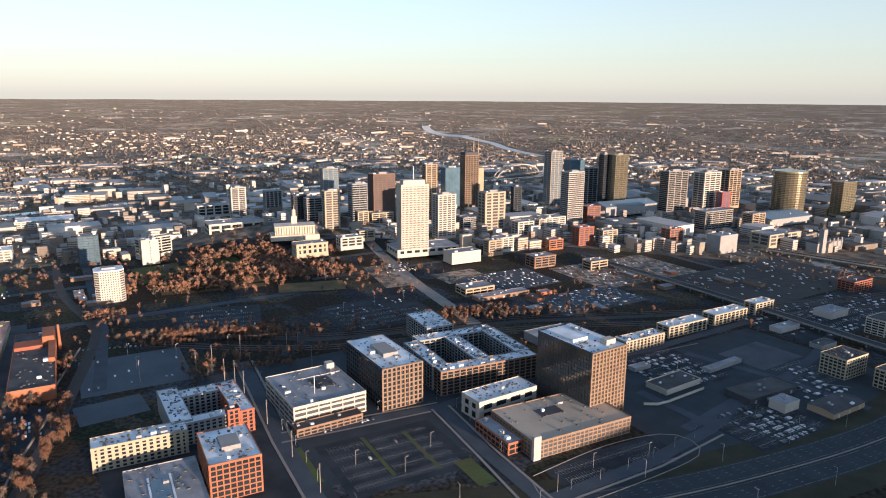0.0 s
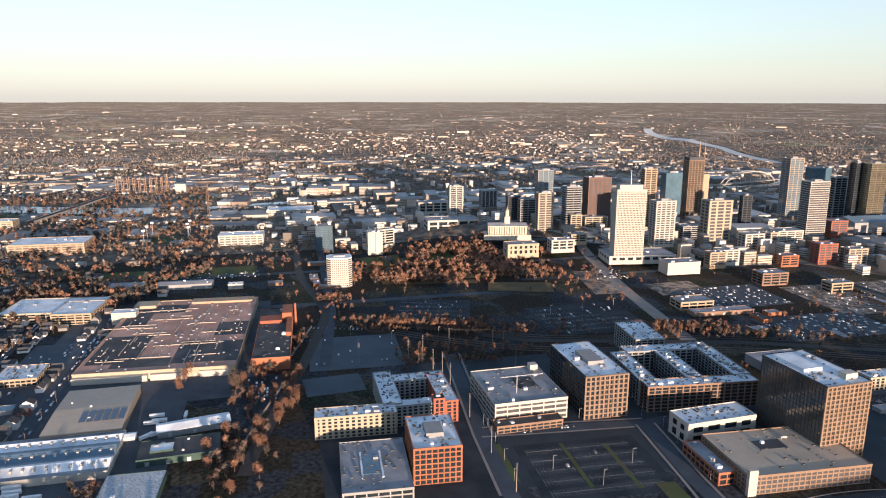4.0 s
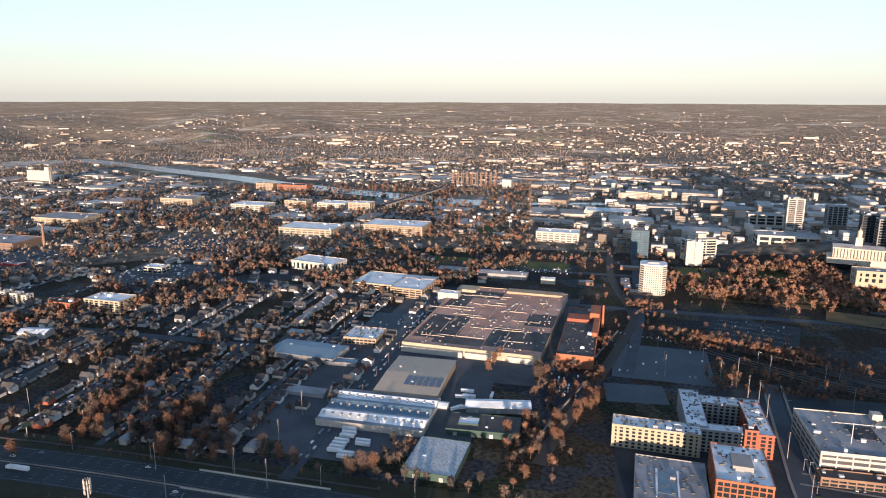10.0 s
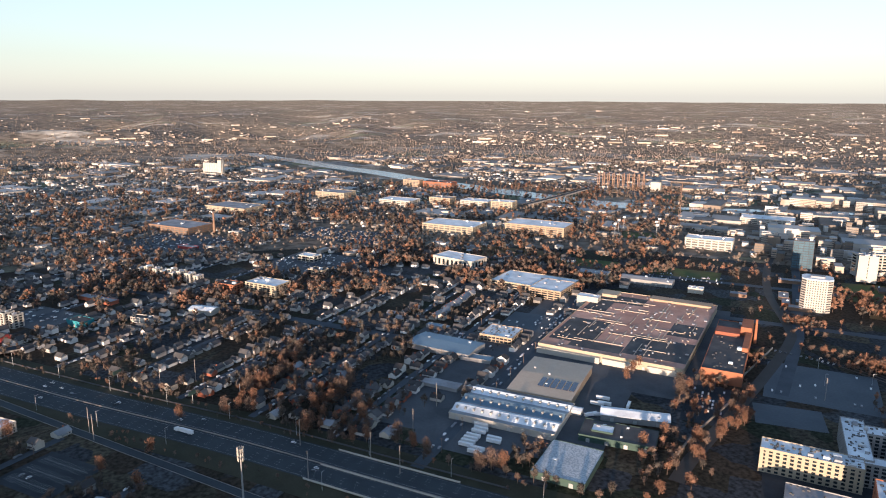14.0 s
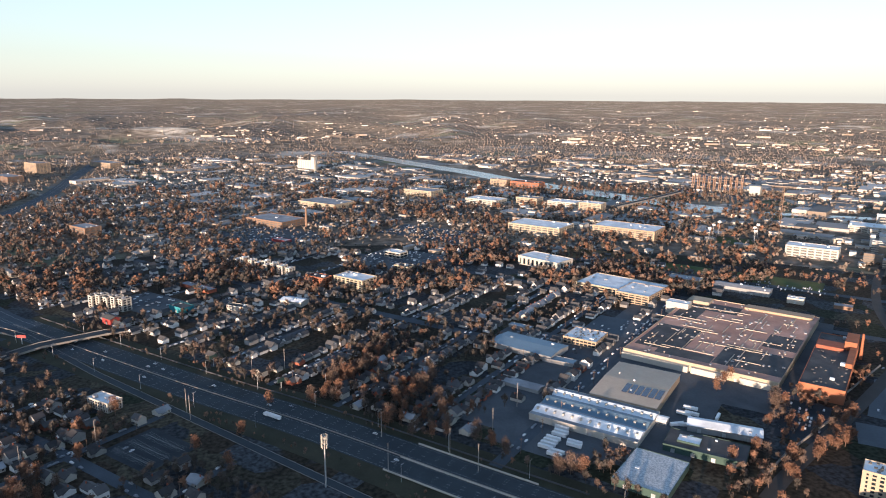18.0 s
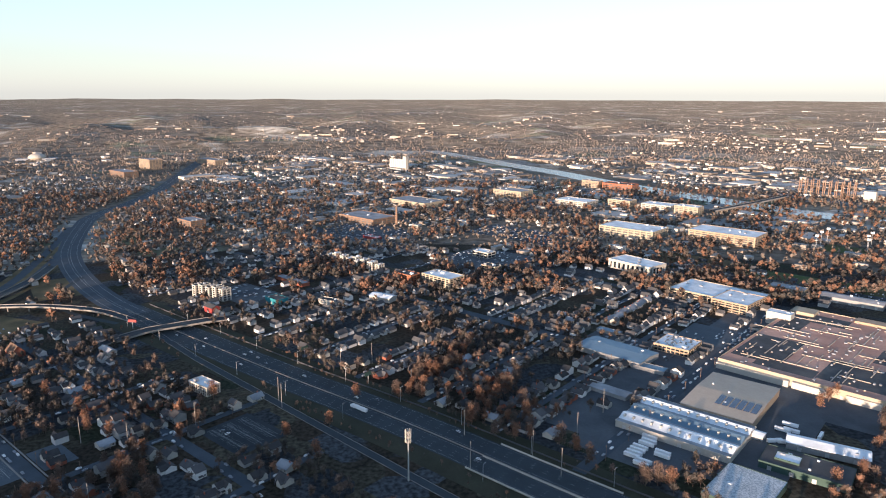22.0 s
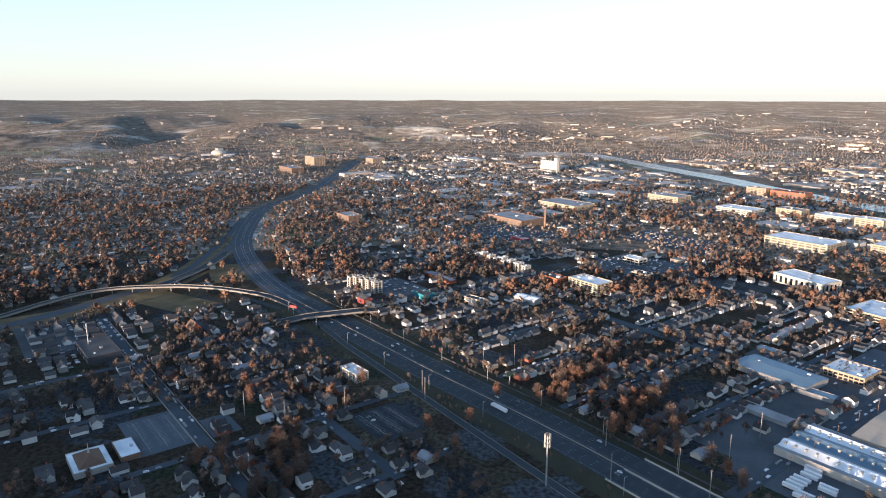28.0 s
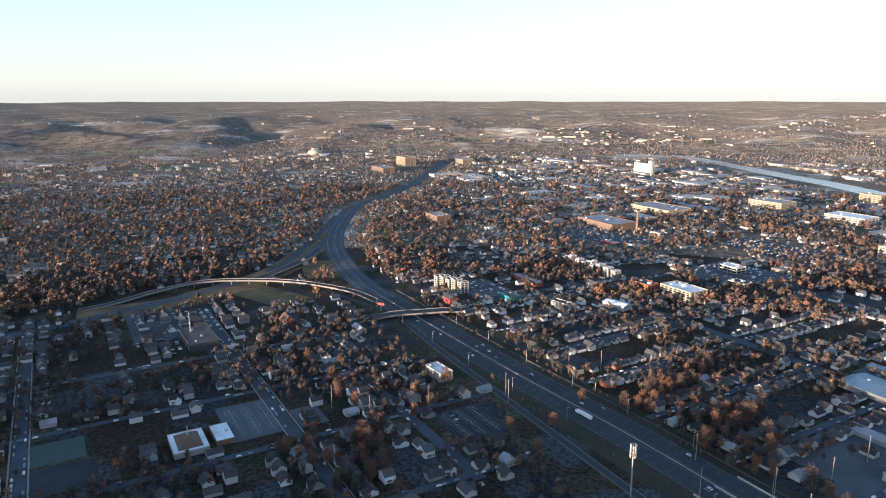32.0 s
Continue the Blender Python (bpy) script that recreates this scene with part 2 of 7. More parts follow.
def land(name, palette, scale, woods, woods_scale, share, fine, vary):
    """Ground divided into square-cut parcels of several surfaces, broken by wooded stretches, by the plan in metres."""
    m = bpy.data.materials.new(name)
    m.use_nodes = True
    n, l = m.node_tree.nodes, m.node_tree.links
    b = n["Principled BSDF"]
    b.inputs["Roughness"].default_value, b.inputs["Specular IOR Level"].default_value = 0.95, 0.15
    plan = n.new("ShaderNodeUVMap")
    plan.uv_map = "plan"
    turn = n.new("ShaderNodeMapping")
    turn.inputs["Rotation"].default_value = (0, 0, radians(-30))
    l.new(plan.outputs[0], turn.inputs["Vector"])
    cell = n.new("ShaderNodeTexVoronoi")
    cell.distance, cell.voronoi_dimensions = "CHEBYCHEV", "2D"
    cell.inputs["Scale"].default_value = 1.0 / scale
    l.new(turn.outputs[0], cell.inputs["Vector"])
    ramp = n.new("ShaderNodeValToRGB")
    ramp.color_ramp.interpolation = "CONSTANT"
    el = ramp.color_ramp.elements
    while len(el) < len(palette):
        el.new(0.5)
    for i, c in enumerate(palette):
        el[i].position, el[i].color = i / len(palette), (*c, 1)
    split = n.new("ShaderNodeSeparateColor")
    l.new(cell.outputs["Color"], split.inputs[0])
    l.new(split.outputs[0], ramp.inputs[0])
    def tex(sc, detail=4.0):
        t = n.new("ShaderNodeTexNoise")
        t.noise_dimensions = "2D"
        t.inputs["Scale"].default_value, t.inputs["Detail"].default_value = sc, detail
        l.new(plan.outputs[0], t.inputs["Vector"])
        return t.outputs["Fac"]
    edge = n.new("ShaderNodeMapRange")
    edge.inputs["From Min"].default_value, edge.inputs["From Max"].default_value = share - 0.03, share + 0.03
    l.new(tex(1.0 / woods_scale, 6.0), edge.inputs["Value"])
    mx = n.new("ShaderNodeMix")
    mx.data_type = "RGBA"
    l.new(edge.outputs[0], mx.inputs[0])
    mx.inputs[6].default_value = (*woods, 1)
    l.new(ramp.outputs[0], mx.inputs[7])
    grain = n.new("ShaderNodeMapRange")
    grain.inputs["From Min"].default_value, grain.inputs["From Max"].default_value = 0.3, 0.7
    grain.inputs["To Min"].default_value, grain.inputs["To Max"].default_value = 1 - vary, 1 + vary
    l.new(tex(1.0 / fine, 3.0), grain.inputs["Value"])
    sc = n.new("ShaderNodeVectorMath")
    sc.operation = "SCALE"
    l.new(mx.outputs[2], sc.inputs[0])
    l.new(grain.outputs[0], sc.inputs["Scale"])
    l.new(sc.outputs[0], b.inputs["Base Color"])
    return m


# near ground: parcel colours darkened, so the evening shade sits in the palette
M["shaded_earth"] = land("shaded_earth", [(0.022, 0.025, 0.03), (0.04, 0.035, 0.024), (0.03, 0.033, 0.038), (0.026, 0.022, 0.015), (0.055, 0.048, 0.033), (0.046, 0.05, 0.056), (0.022, 0.026, 0.015), (0.034, 0.026, 0.018)], 34.0, (0.025, 0.02, 0.014), 120.0, 0.44, 4.0, 0.6)
# both far grounds: parcel colours paled to stand in for distance haze
M["hazed_far_land"] = land("hazed_far_land", [(0.117, 0.108, 0.088), (0.221, 0.204, 0.169), (0.156, 0.169, 0.176), (0.104, 0.088, 0.068), (0.325, 0.319, 0.293), (0.182, 0.163, 0.13), (0.117, 0.127, 0.078)], 75.0, (0.143, 0.117, 0.091), 520.0, 0.52, 22.0, 0.5)
M["hazed_rim_land"] = land("hazed_rim_land", [(0.156, 0.135, 0.11), (0.237, 0.215, 0.181), (0.2, 0.206, 0.198), (0.144, 0.13, 0.105), (0.35, 0.335, 0.3), (0.2, 0.177, 0.147), (0.169, 0.175, 0.125)], 200.0, (0.147, 0.131, 0.11), 900.0, 0.55, 70.0, 0.5)


# ---- the land ----
EYE = 290.0


def bump_at(x, y, cx, cy, sx, sy, ang):
    c, s = math.cos(radians(ang)), math.sin(radians(ang))
    u, v = (x - cx) * c + (y - cy) * s, -(x - cx) * s + (y - cy) * c
    return math.exp(-(u / sx) ** 2 - (v / sy) ** 2)


def shade_ridge_at(x, y, cx, cy, sx, sy, ang):
    """A ridge with an even crest, added out of view to cast shade."""
    c, s = math.cos(radians(ang)), math.sin(radians(ang))
    u, v = (x - cx) * c + (y - cy) * s, -(x - cx) * s + (y - cy) * c
    return math.exp(-(u / sx) ** 4 - (v / sy) ** 2)


def gz(x, y):
    """Height of the ground: near-flat valley floor, the capitol hill, unseen heights added to shade the near ground,
    and a far rim that rises to the skyline.
    """
    r = math.hypot(x, y)
    # last four terms: unseen hill and ridges added sunward to block the low sun
    z = 34 * bump_at(x, y, -300, 1370, 190, 130, 28) + 16 * bump_at(x, y, 60, 1480, 330, 260, 28) + 67 * bump_at(x, y, 0, -330, 260, 100, 38) + 64 * shade_ridge_at(x, y, 836, 141, 480, 90, 38) + 26 * shade_ridge_at(x, y, 1152, 385, 200, 90, 38) + 48 * shade_ridge_at(x, y, -379, -733, 500, 90, 38)
    if r > 3300:
        q0, t = 1 / 3300, r - 3300
        q = q0 - q0 * q0 * t + (1 / 45000 - q0 + q0 * q0 * 1650) / 1650 ** 2 * t * t
        z += EYE * (1 - r * max(q, 1 / 45000))
        a = math.atan2(y, x)
        k = min(1, (r - 3300) / 1000)
        hills = 0.5 + 0.5 * noise.noise(Vector((x * 0.0022, y * 0.0022, 3.1))) + 0.3 * noise.noise(Vector((x * 0.006, y * 0.006, 9.1)))
        west = 0.35 + 0.65 * max(0.0, math.cos(a - radians(200)))
        z += 14 * k * hills * west - 10 * k * west
        fold = 1 - abs(noise.noise(Vector((x * 0.0016 + 3, y * 0.0016, 5.7)))) * 2.4
        z += 46 * west * west * fold * max(0.0, 1 - ((r - 4100) / 600) ** 2)
        fold = 1 - abs(noise.noise(Vector((x * 0.0034 + 9, y * 0.0034, 1.7)))) * 2.6
        z += 20 * west * fold * max(0.0, 1 - ((r - 4250) / 560) ** 2)
    return z


def true_reach(r):
    """Distance at which flat land would show at the height of the rim at r."""
    if r <= 3300:
        return r
    t, q0 = r - 3300, 1 / 3300
    return 1 / max(1 / 45000, q0 - q0 * q0 * t + (1 / 45000 - q0 + q0 * q0 * 1650) / 1650 ** 2 * t * t)


class Geo:
    """Collects faces for one mesh."""

    def __init__(self):
        self.v, self.f = [], []

    def face(self, pts):
        i = len(self.v)
        self.v += [tuple(p) for p in pts]
        self.f.append(tuple(range(i, i + len(pts))))

    def prism(self, poly, z0, z1, bottom=True):
        i, n = len(self.v), len(poly)
        self.v += [(x, y, z0) for x, y in poly] + [(x, y, z1) for x, y in poly]
        self.f += [(i + k, i + (k + 1) % n, i + n + (k + 1) % n, i + n + k) for k in range(n)]
        self.f.append(tuple(range(i + n, i + 2 * n)))
        if bottom:
            self.f.append(tuple(range(i + n - 1, i - 1, -1)))
        return self

    def box(self, x0, y0, z0, x1, y1, z1):
        return self.prism([(x0, y0), (x1, y0), (x1, y1), (x0, y1)], z0, z1)

    def ring(self, w, d, t, z0, z1):
        """A band round a w x d plan, t thick outwards."""
        for x0, y0, x1, y1 in ((-w / 2 - t, -d / 2 - t, w / 2 + t, -d / 2), (-w / 2 - t, d / 2, w / 2 + t, d / 2 + t),
                               (-w / 2 - t, -d / 2, -w / 2, d / 2), (w / 2, -d / 2, w / 2 + t, d / 2)):
            self.box(x0, y0, z0, x1, y1, z1)
        return self

    def cyl(self, x, y, r, z0, z1, n=8, r1=None):
        r1 = r if r1 is None else r1
        i = len(self.v)
        self.v += [(x + r * math.cos(2 * math.pi * k / n), y + r * math.sin(2 * math.pi * k / n), z0) for k in range(n)]
        self.v += [(x + r1 * math.cos(2 * math.pi * k / n), y + r1 * math.sin(2 * math.pi * k / n), z1) for k in range(n)]
        self.f += [(i + k, i + (k + 1) % n, i + n + (k + 1) % n, i + n + k) for k in range(n)]
        self.f += [tuple(range(i + n, i + 2 * n)), tuple(range(i + n - 1, i - 1, -1))]
        return self

    def mesh(self, name, mat):
        me = bpy.data.meshes.new(name)
        me.from_pydata(self.v, [], self.f)
        me.update()
        me.materials.append(mat)
        return me


def part(name, geo, mat, parent=None, label="", at=None):
    """One mesh object under a thing or a part; geo: a Geo or a mesh that is shared."""
    me = geo if isinstance(geo, bpy.types.Mesh) else geo.mesh(name, mat)
    ob = new(name, me)
    ob.parent = parent
    if at is not None:
        ob.matrix_basis = at
    if label:
        ob["label"] = label
    return ob


def thing(name, x, y, ang=0.0, z=None, label="", category="", group="", kind=""):
    ob = new(name)
    ob.empty_display_size = 1
    ob.matrix_basis = pose(x, y, gz(x, y) if z is None else z, 0, 0, ang)
    return tagged(ob, label, category, group, kind)


def structure(name, geo, mat, label, category):
    return tagged(part(name, geo, mat), label, category, kind="structure")


g = Geo()
radii = [0.0] + [25.0 * k for k in range(1, 68)] + [1700 + 50.0 * k for k in range(1, 33)] + [3300 + 15.0 * k for k in range(1, 111)]
SECT = 360
for r in radii[1:]:
    for k in range(SECT):
        a = 2 * math.pi * k / SECT
        x, y = r * math.cos(a), r * math.sin(a)
        g.v.append((x, y, gz(x, y)))
g.v.append((0, 0, 0))
for i in range(len(radii) - 2):
    for k in range(SECT):
        a, b = i * SECT + k, i * SECT + (k + 1) % SECT
        g.f.append((a, a + SECT, b + SECT, b))
for k in range(SECT):
    g.f.append((len(g.v) - 1, k, (k + 1) % SECT))
ground = structure("ground", g, M["shaded_earth"], "dim brown valley floor rising to a far wooded rim", "ground")
ground.data.materials.append(M["hazed_far_land"])
ground.data.materials.append(M["hazed_rim_land"])
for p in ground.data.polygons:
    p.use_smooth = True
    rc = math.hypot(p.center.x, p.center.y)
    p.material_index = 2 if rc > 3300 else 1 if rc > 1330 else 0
plan_layer = ground.data.uv_layers.new(name="plan")
xy = np.empty(len(ground.data.vertices) * 3, np.float32)
ground.data.vertices.foreach_get("co", xy)
xy = xy.reshape(-1, 3)[:, :2]
rr = np.hypot(xy[:, 0], xy[:, 1])
xy = xy * np.array([true_reach(q) / max(q, 1.0) for q in rr])[:, None]
loop_v = np.empty(len(ground.data.loops), np.int32)
ground.data.loops.foreach_get("vertex_index", loop_v)
plan_layer.data.foreach_set("uv", xy[loop_v].astype(np.float32).ravel())


def strip(name, pts, width, mat, label, lift=0.12, step=30.0, kind="road", base=None):
    """A draped ribbon along points."""
    fine = []
    for (x0, y0), (x1, y1) in zip(pts, pts[1:]):
        n = max(1, int(math.hypot(x1 - x0, y1 - y0) / step))
        fine += [(x0 + (x1 - x0) * k / n, y0 + (y1 - y0) * k / n) for k in range(n)]
    fine.append(pts[-1])
    g = Geo()
    for i, (x, y) in enumerate(fine):
        xa, ya = fine[max(0, i - 1)]
        xb, yb = fine[min(len(fine) - 1, i + 1)]
        L = math.hypot(xb - xa, yb - ya) or 1
        nx, ny = -(yb - ya) / L, (xb - xa) / L
        for s in (-0.5, 0.5):
            px, py = x + nx * width * s, y + ny * width * s
            g.v.append((px, py, (gz(px, py) if base is None else base) + lift))
    for i in range(len(fine) - 1):
        g.f.append((2 * i + 1, 2 * i, 2 * i + 2, 2 * i + 3))
    return structure(name, g, M[mat], label, kind)


def patch(name, cx, cy, ang, w, d, mat, label, lift=0.06, kind="ground"):
    """A flat area on the ground, draped."""
    g = Geo()
    nu, nv = max(1, int(w / 30)), max(1, int(d / 30))
    c, s = math.cos(radians(ang)), math.sin(radians(ang))
    for i in range(nu + 1):
        for j in range(nv + 1):
            u, v = (i / nu - 0.5) * w, (j / nv - 0.5) * d
            x, y = cx + u * c - v * s, cy + u * s + v * c
            g.v.append((x, y, gz(x, y) + lift))
    for i in range(nu):
        for j in range(nv):
            a = i * (nv + 1) + j
            g.f.append((a, a + nv + 1, a + nv + 2, a + 1))
    return structure(name, g, M[mat], label, kind)


def smooth_path(pts, n=8):
    """Points of a smooth curve through the given ones."""
    out = []
    P = [pts[0]] + list(pts) + [pts[-1]]
    for i in range(1, len(P) - 2):
        p0, p1, p2, p3 = (np.array(P[i + k], float) for k in (-1, 0, 1, 2))
        for k in range(n):
            t = k / n
            out.append(tuple(0.5 * ((2 * p1) + (-p0 + p2) * t + (2 * p0 - 5 * p1 + 4 * p2 - p3) * t * t + (-p0 + 3 * p1 - 3 * p2 + p3) * t ** 3)))
    return out + [tuple(map(float, pts[-1]))]


def rim(x, y):
    """A far place, at its true distance, moved in onto the rising rim along the line of sight."""
    d, lo, hi = math.hypot(x, y), 3300.0, 4930.0
    if d <= lo:
        return (x, y)
    for _ in range(40):
        m = (lo + hi) / 2
        t, q0 = m - 3300, 1 / 3300
        q = q0 - q0 * q0 * t + (1 / 45000 - q0 + q0 * q0 * 1650) / 1650 ** 2 * t * t
        lo, hi = (m, hi) if 1 / q < d else (lo, m)
    return (x * lo / d, y * lo / d)


MESHES = {}


def shared(key, make, mat):
    k = (key, mat)
    if k not in MESHES:
        MESHES[k] = make().mesh(key[0], M[mat])
    return MESHES[k]


FOOT = []          # plans of what is built: x, y, angle, half width, half depth


foot_table = [0, None]


def taken(x, y, margin=0.0):
    if not FOOT:
        return False
    if foot_table[0] != len(FOOT):
        foot_table[:] = [len(FOOT), np.array(FOOT)]
    q = foot_table[1]
    dx, dy = x - q[:, 0], y - q[:, 1]
    return bool(((np.abs(dx * q[:, 2] + dy * q[:, 3]) < q[:, 4] + margin) & (np.abs(dy * q[:, 2] - dx * q[:, 3]) < q[:, 5] + margin)).any())


def claim(x, y, ang, w, d):
    FOOT.append((x, y, math.cos(radians(ang)), math.sin(radians(ang)), w / 2, d / 2))


def building(name, plan, label, category="building", wall="cream", glass="glass", roof="roof_grey", floor=3.6, bay=4.0, band=1.2, pier=1.0, depth=0.3,
             units=3, parapet=0.9, group="", blank=(), crown=0.0, into=None, front=""):
    """A storeyed block: glazed core, a band at each floor, piers between the bays, roof with parapet and machines.
    plan: x, y, angle, width, depth, height, ground. blank: sides (0 front -y, 1 right, 2 back, 3 left) with a solid wall."""
    x, y, ang, w, d, h, gr = plan
    claim(x, y, ang, w, d)
    th = thing(name, x, y, ang, gr, label, "" if into else category, group)
    if into:
        th.parent = into
        th.matrix_basis = into.matrix_basis.inverted() @ th.matrix_basis
    low = -6.0
    if x * x + y * y > 880 ** 2:
        bay *= 1.45
    core = Geo().box(-w / 2, -d / 2, low, w / 2, d / 2, h - 0.3)
    part("glazing", core, M[glass], th)
    n = max(1, round(h / floor))
    fh = h / n
    if band > 0:
        me = shared(("floor_band", w, d, band, depth), lambda: Geo().ring(w, d, depth, -band / 2, band / 2), wall)
        for k in range(1, n):
            part("floor_band", me, None, th, at=pose(0, 0, k * fh))
    part("plinth", Geo().ring(w, d, depth + 0.05, low, band * 0.6), M[wall], th)
    top = Geo().ring(w, d, depth + 0.08, h - max(band, 1.0), h + parapet)
    part("parapet", top, M[wall], th)
    part("roof", Geo().box(-w / 2, -d / 2, h - 0.3, w / 2, d / 2, h + 0.1), M[roof], th)
    if pier > 0:
        me = shared(("pier", pier, h, depth), lambda: Geo().box(-pier / 2, -depth - 0.03, 0, pier / 2, 0.3, h), wall)
        for side in range(4):
            L = w if side in (0, 2) else d
            nb = max(1, round(L / bay))
            if side in blank:
                sx = Geo().box(-L / 2, -depth - 0.06, low, L / 2, 0.2, h)
                part("end_wall", sx, M[wall], th, at=pose(0, 0, 0, 0, 0, 90 * side) @ pose(0, -(d if side in (0, 2) else w) / 2, 0))
                continue
            nx, ny = math.sin(radians(ang + 90 * side)), -math.cos(radians(ang + 90 * side))
            if x * x + y * y > 560 ** 2 and nx * x + ny * y > 0:
                continue
            for k in range(nb + 1):
                u = -L / 2 + L * k / nb
                u = min(max(u, -L / 2 + pier / 2), L / 2 - pier / 2)
                part("pier", me, None, th, at=pose(0, 0, 0, 0, 0, 90 * side) @ pose(u, -(d if side in (0, 2) else w) / 2, 0))
    if front:                      # masonry grid on the front side
        me = shared(("brick_pier", h), lambda: Geo().box(-0.75, -0.8, 0, 0.75, 0.1, h), front)
        mb = shared(("brick_band", w), lambda: Geo().box(-w / 2 - 0.5, -0.75, -0.55, w / 2 + 0.5, 0.1, 0.55), front)
        nb = max(2, round(w / 4.6))
        for k in range(nb + 1):
            part("brick_pier", me, None, th, at=pose(-w / 2 + w * k / nb, -d / 2, 0))
        for k in range(n + 1):
            part("brick_band", mb, None, th, at=pose(0, -d / 2, min(k * fh, h - 0.5)))
    rnd = random.Random(int(abs(x) * 7 + abs(y)))
    for k in range((units + 1) // 2 if units < 6 else units - 3):
        uw, ud, uh = rnd.uniform(2, 6), rnd.uniform(2, 5), rnd.uniform(1.2, 3)
        uw, ud = min(uw, w * 0.4), min(ud, d * 0.4)
        px, py = rnd.uniform(-w / 2 + uw, w / 2 - uw), rnd.uniform(-d / 2 + ud, d / 2 - ud)
        part("rooftop_unit", Geo().box(px - uw / 2, py - ud / 2, h, px + uw / 2, py + ud / 2, h + uh), M[rnd.choice(("metal", "roof_grey", "roof_white"))], th)
    if x * x + y * y < 860 ** 2 and w > 15 and d > 15 and h > 6:
        g = Geo()
        for k in range(min(46, int(w * d / 28))):
            q = rnd.uniform(0.5, 1.3)
            px, py = rnd.uniform(-w / 2 + 2, w / 2 - 2), rnd.uniform(-d / 2 + 2, d / 2 - 2)
            if k % 3:
                px = px if w < d else round(px / 4) * 4
                py = round(py / 4) * 4 if w < d else py
            g.box(px - q, py - q * 0.7, h, px + q, py + q * 0.7, h + rnd.uniform(0.5, 1.3))
        tagged(part("roof_clutter", g, M["steel_dark"], th, "small dark vents and pipes"), kind="stuff")
    if crown:
        part("penthouse", Geo().box(-w * 0.18, -d * 0.2, h, w * 0.2, d * 0.16, h + crown), M["grey_wall" if crown < 5 else wall], th)
    return th


def shed(name, plan, label, category="warehouse", wall="grey_wall", roof="roof_white", rise=0.0, units=4, parapet=0.5, group="", ridge="w"):
    """A low hall: walls, a flat or gabled roof with an eave, doors along one side."""
    x, y, ang, w, d, h, gr = plan
    claim(x, y, ang, w, d)
    th = thing(name, x, y, ang, gr, label, category, group)
    part("wall", Geo().box(-w / 2, -d / 2, -3, w / 2, d / 2, h - 0.05), M[wall], th)
    g = Geo()
    if rise:
        e = 0.6
        A, B = (w / 2 + e, d / 2 + e)
        if ridge == "w":
            v = [(-A, -B, h), (A, -B, h), (A, 0, h + rise), (-A, 0, h + rise), (-A, B, h), (A, B, h)]
        else:
            v = [(-A, B, h), (-A, -B, h), (0, -B, h + rise), (0, B, h + rise), (A, B, h), (A, -B, h)]
        g.v += v + [(a, b, c - 0.25) for a, b, c in v]
        g.f += [(0, 1, 2, 3), (3, 2, 5, 4), (7, 6, 9, 8), (8, 9, 10, 11), (0, 6, 7, 1), (4, 5, 11, 10), (1, 7, 8, 2), (2, 8, 11, 5), (0, 3, 9, 6), (3, 4, 10, 9)]
        part("roof", g, M[roof], th)
        for s in (-1, 1):
            gb = Geo()
            if ridge == "w":
                gb.face([(s * w / 2, -d / 2, h - 0.1), (s * w / 2, d / 2, h - 0.1), (s * w / 2, 0, h + rise - 0.2)])
            else:
                gb.face([(-w / 2, s * d / 2, h - 0.1), (w / 2, s * d / 2, h - 0.1), (0, s * d / 2, h + rise - 0.2)])
            part("gable", gb, M[wall], th)
    else:
        part("roof", Geo().box(-w / 2, -d / 2, h - 0.05, w / 2, d / 2, h + 0.1), M[roof], th)
        if parapet:
            part("parapet", Geo().ring(w, d, 0.25, h - 0.6, h + parapet), M[wall], th)
    rnd = random.Random(int(abs(x) * 3 + abs(y)))
    for k in range(units):
        px, py = rnd.uniform(-w * 0.42, w * 0.42), rnd.uniform(-d * 0.38, d * 0.38)
        zz = h + (rise * (1 - abs(py) / (d / 2)) if ridge == "w" else rise * (1 - abs(px) / (w / 2)))
        s = rnd.uniform(0.8, 2.0)
        part("roof_vent", Geo().box(px - s, py - s * 0.7, zz - 0.6, px + s, py + s * 0.7, zz + rnd.uniform(0.8, 1.8)), M[rnd.choice(("metal", "roof_white", "roof_grey"))], th)
    nd = int(w // 16)
    me = shared(("loading_door",), lambda: Geo().box(-1.6, -0.12, 0, 1.6, 0.1, 3.6), "metal")
    if h > 5:
        for k in range(nd):
            part("loading_door", me, None, th, at=pose(-w / 2 + (k + 0.5) * w / nd, -d / 2, 0))
    return th



# ---- roads, lots, water ----
def uv(u, v):
    """Street-grid coordinates to the plan; the grid is turned by 30 degrees."""
    return (0.8660 * u - 0.5 * v, 0.5 * u + 0.8660 * v)


HIGHWAY = smooth_path([(760, 800), (560, 660), (420, 556), (254, 480), (100, 432), (-60, 402), (-240, 330), (-429, 227), (-555, 156), (-697, 67), (-838, -16), (-930, -70), (-1037, -128),
                       (-1169, -179), (-1316, -219), (-1459, -240), (-1683, -249), (-1820, -240), (-2046, -163), (-2343, -100), (-2679, -57), (-3200, 20)], 6)
NEARHW = [p for p in HIGHWAY if p[0] > -1000]
FARHW = [p for p in HIGHWAY if p[0] <= -960]
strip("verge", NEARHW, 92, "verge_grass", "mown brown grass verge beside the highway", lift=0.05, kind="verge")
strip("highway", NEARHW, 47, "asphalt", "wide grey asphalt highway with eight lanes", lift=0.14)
# same road in the paler street asphalt: its sky sheen is put into the colour
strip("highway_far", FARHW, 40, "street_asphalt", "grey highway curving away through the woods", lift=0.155)


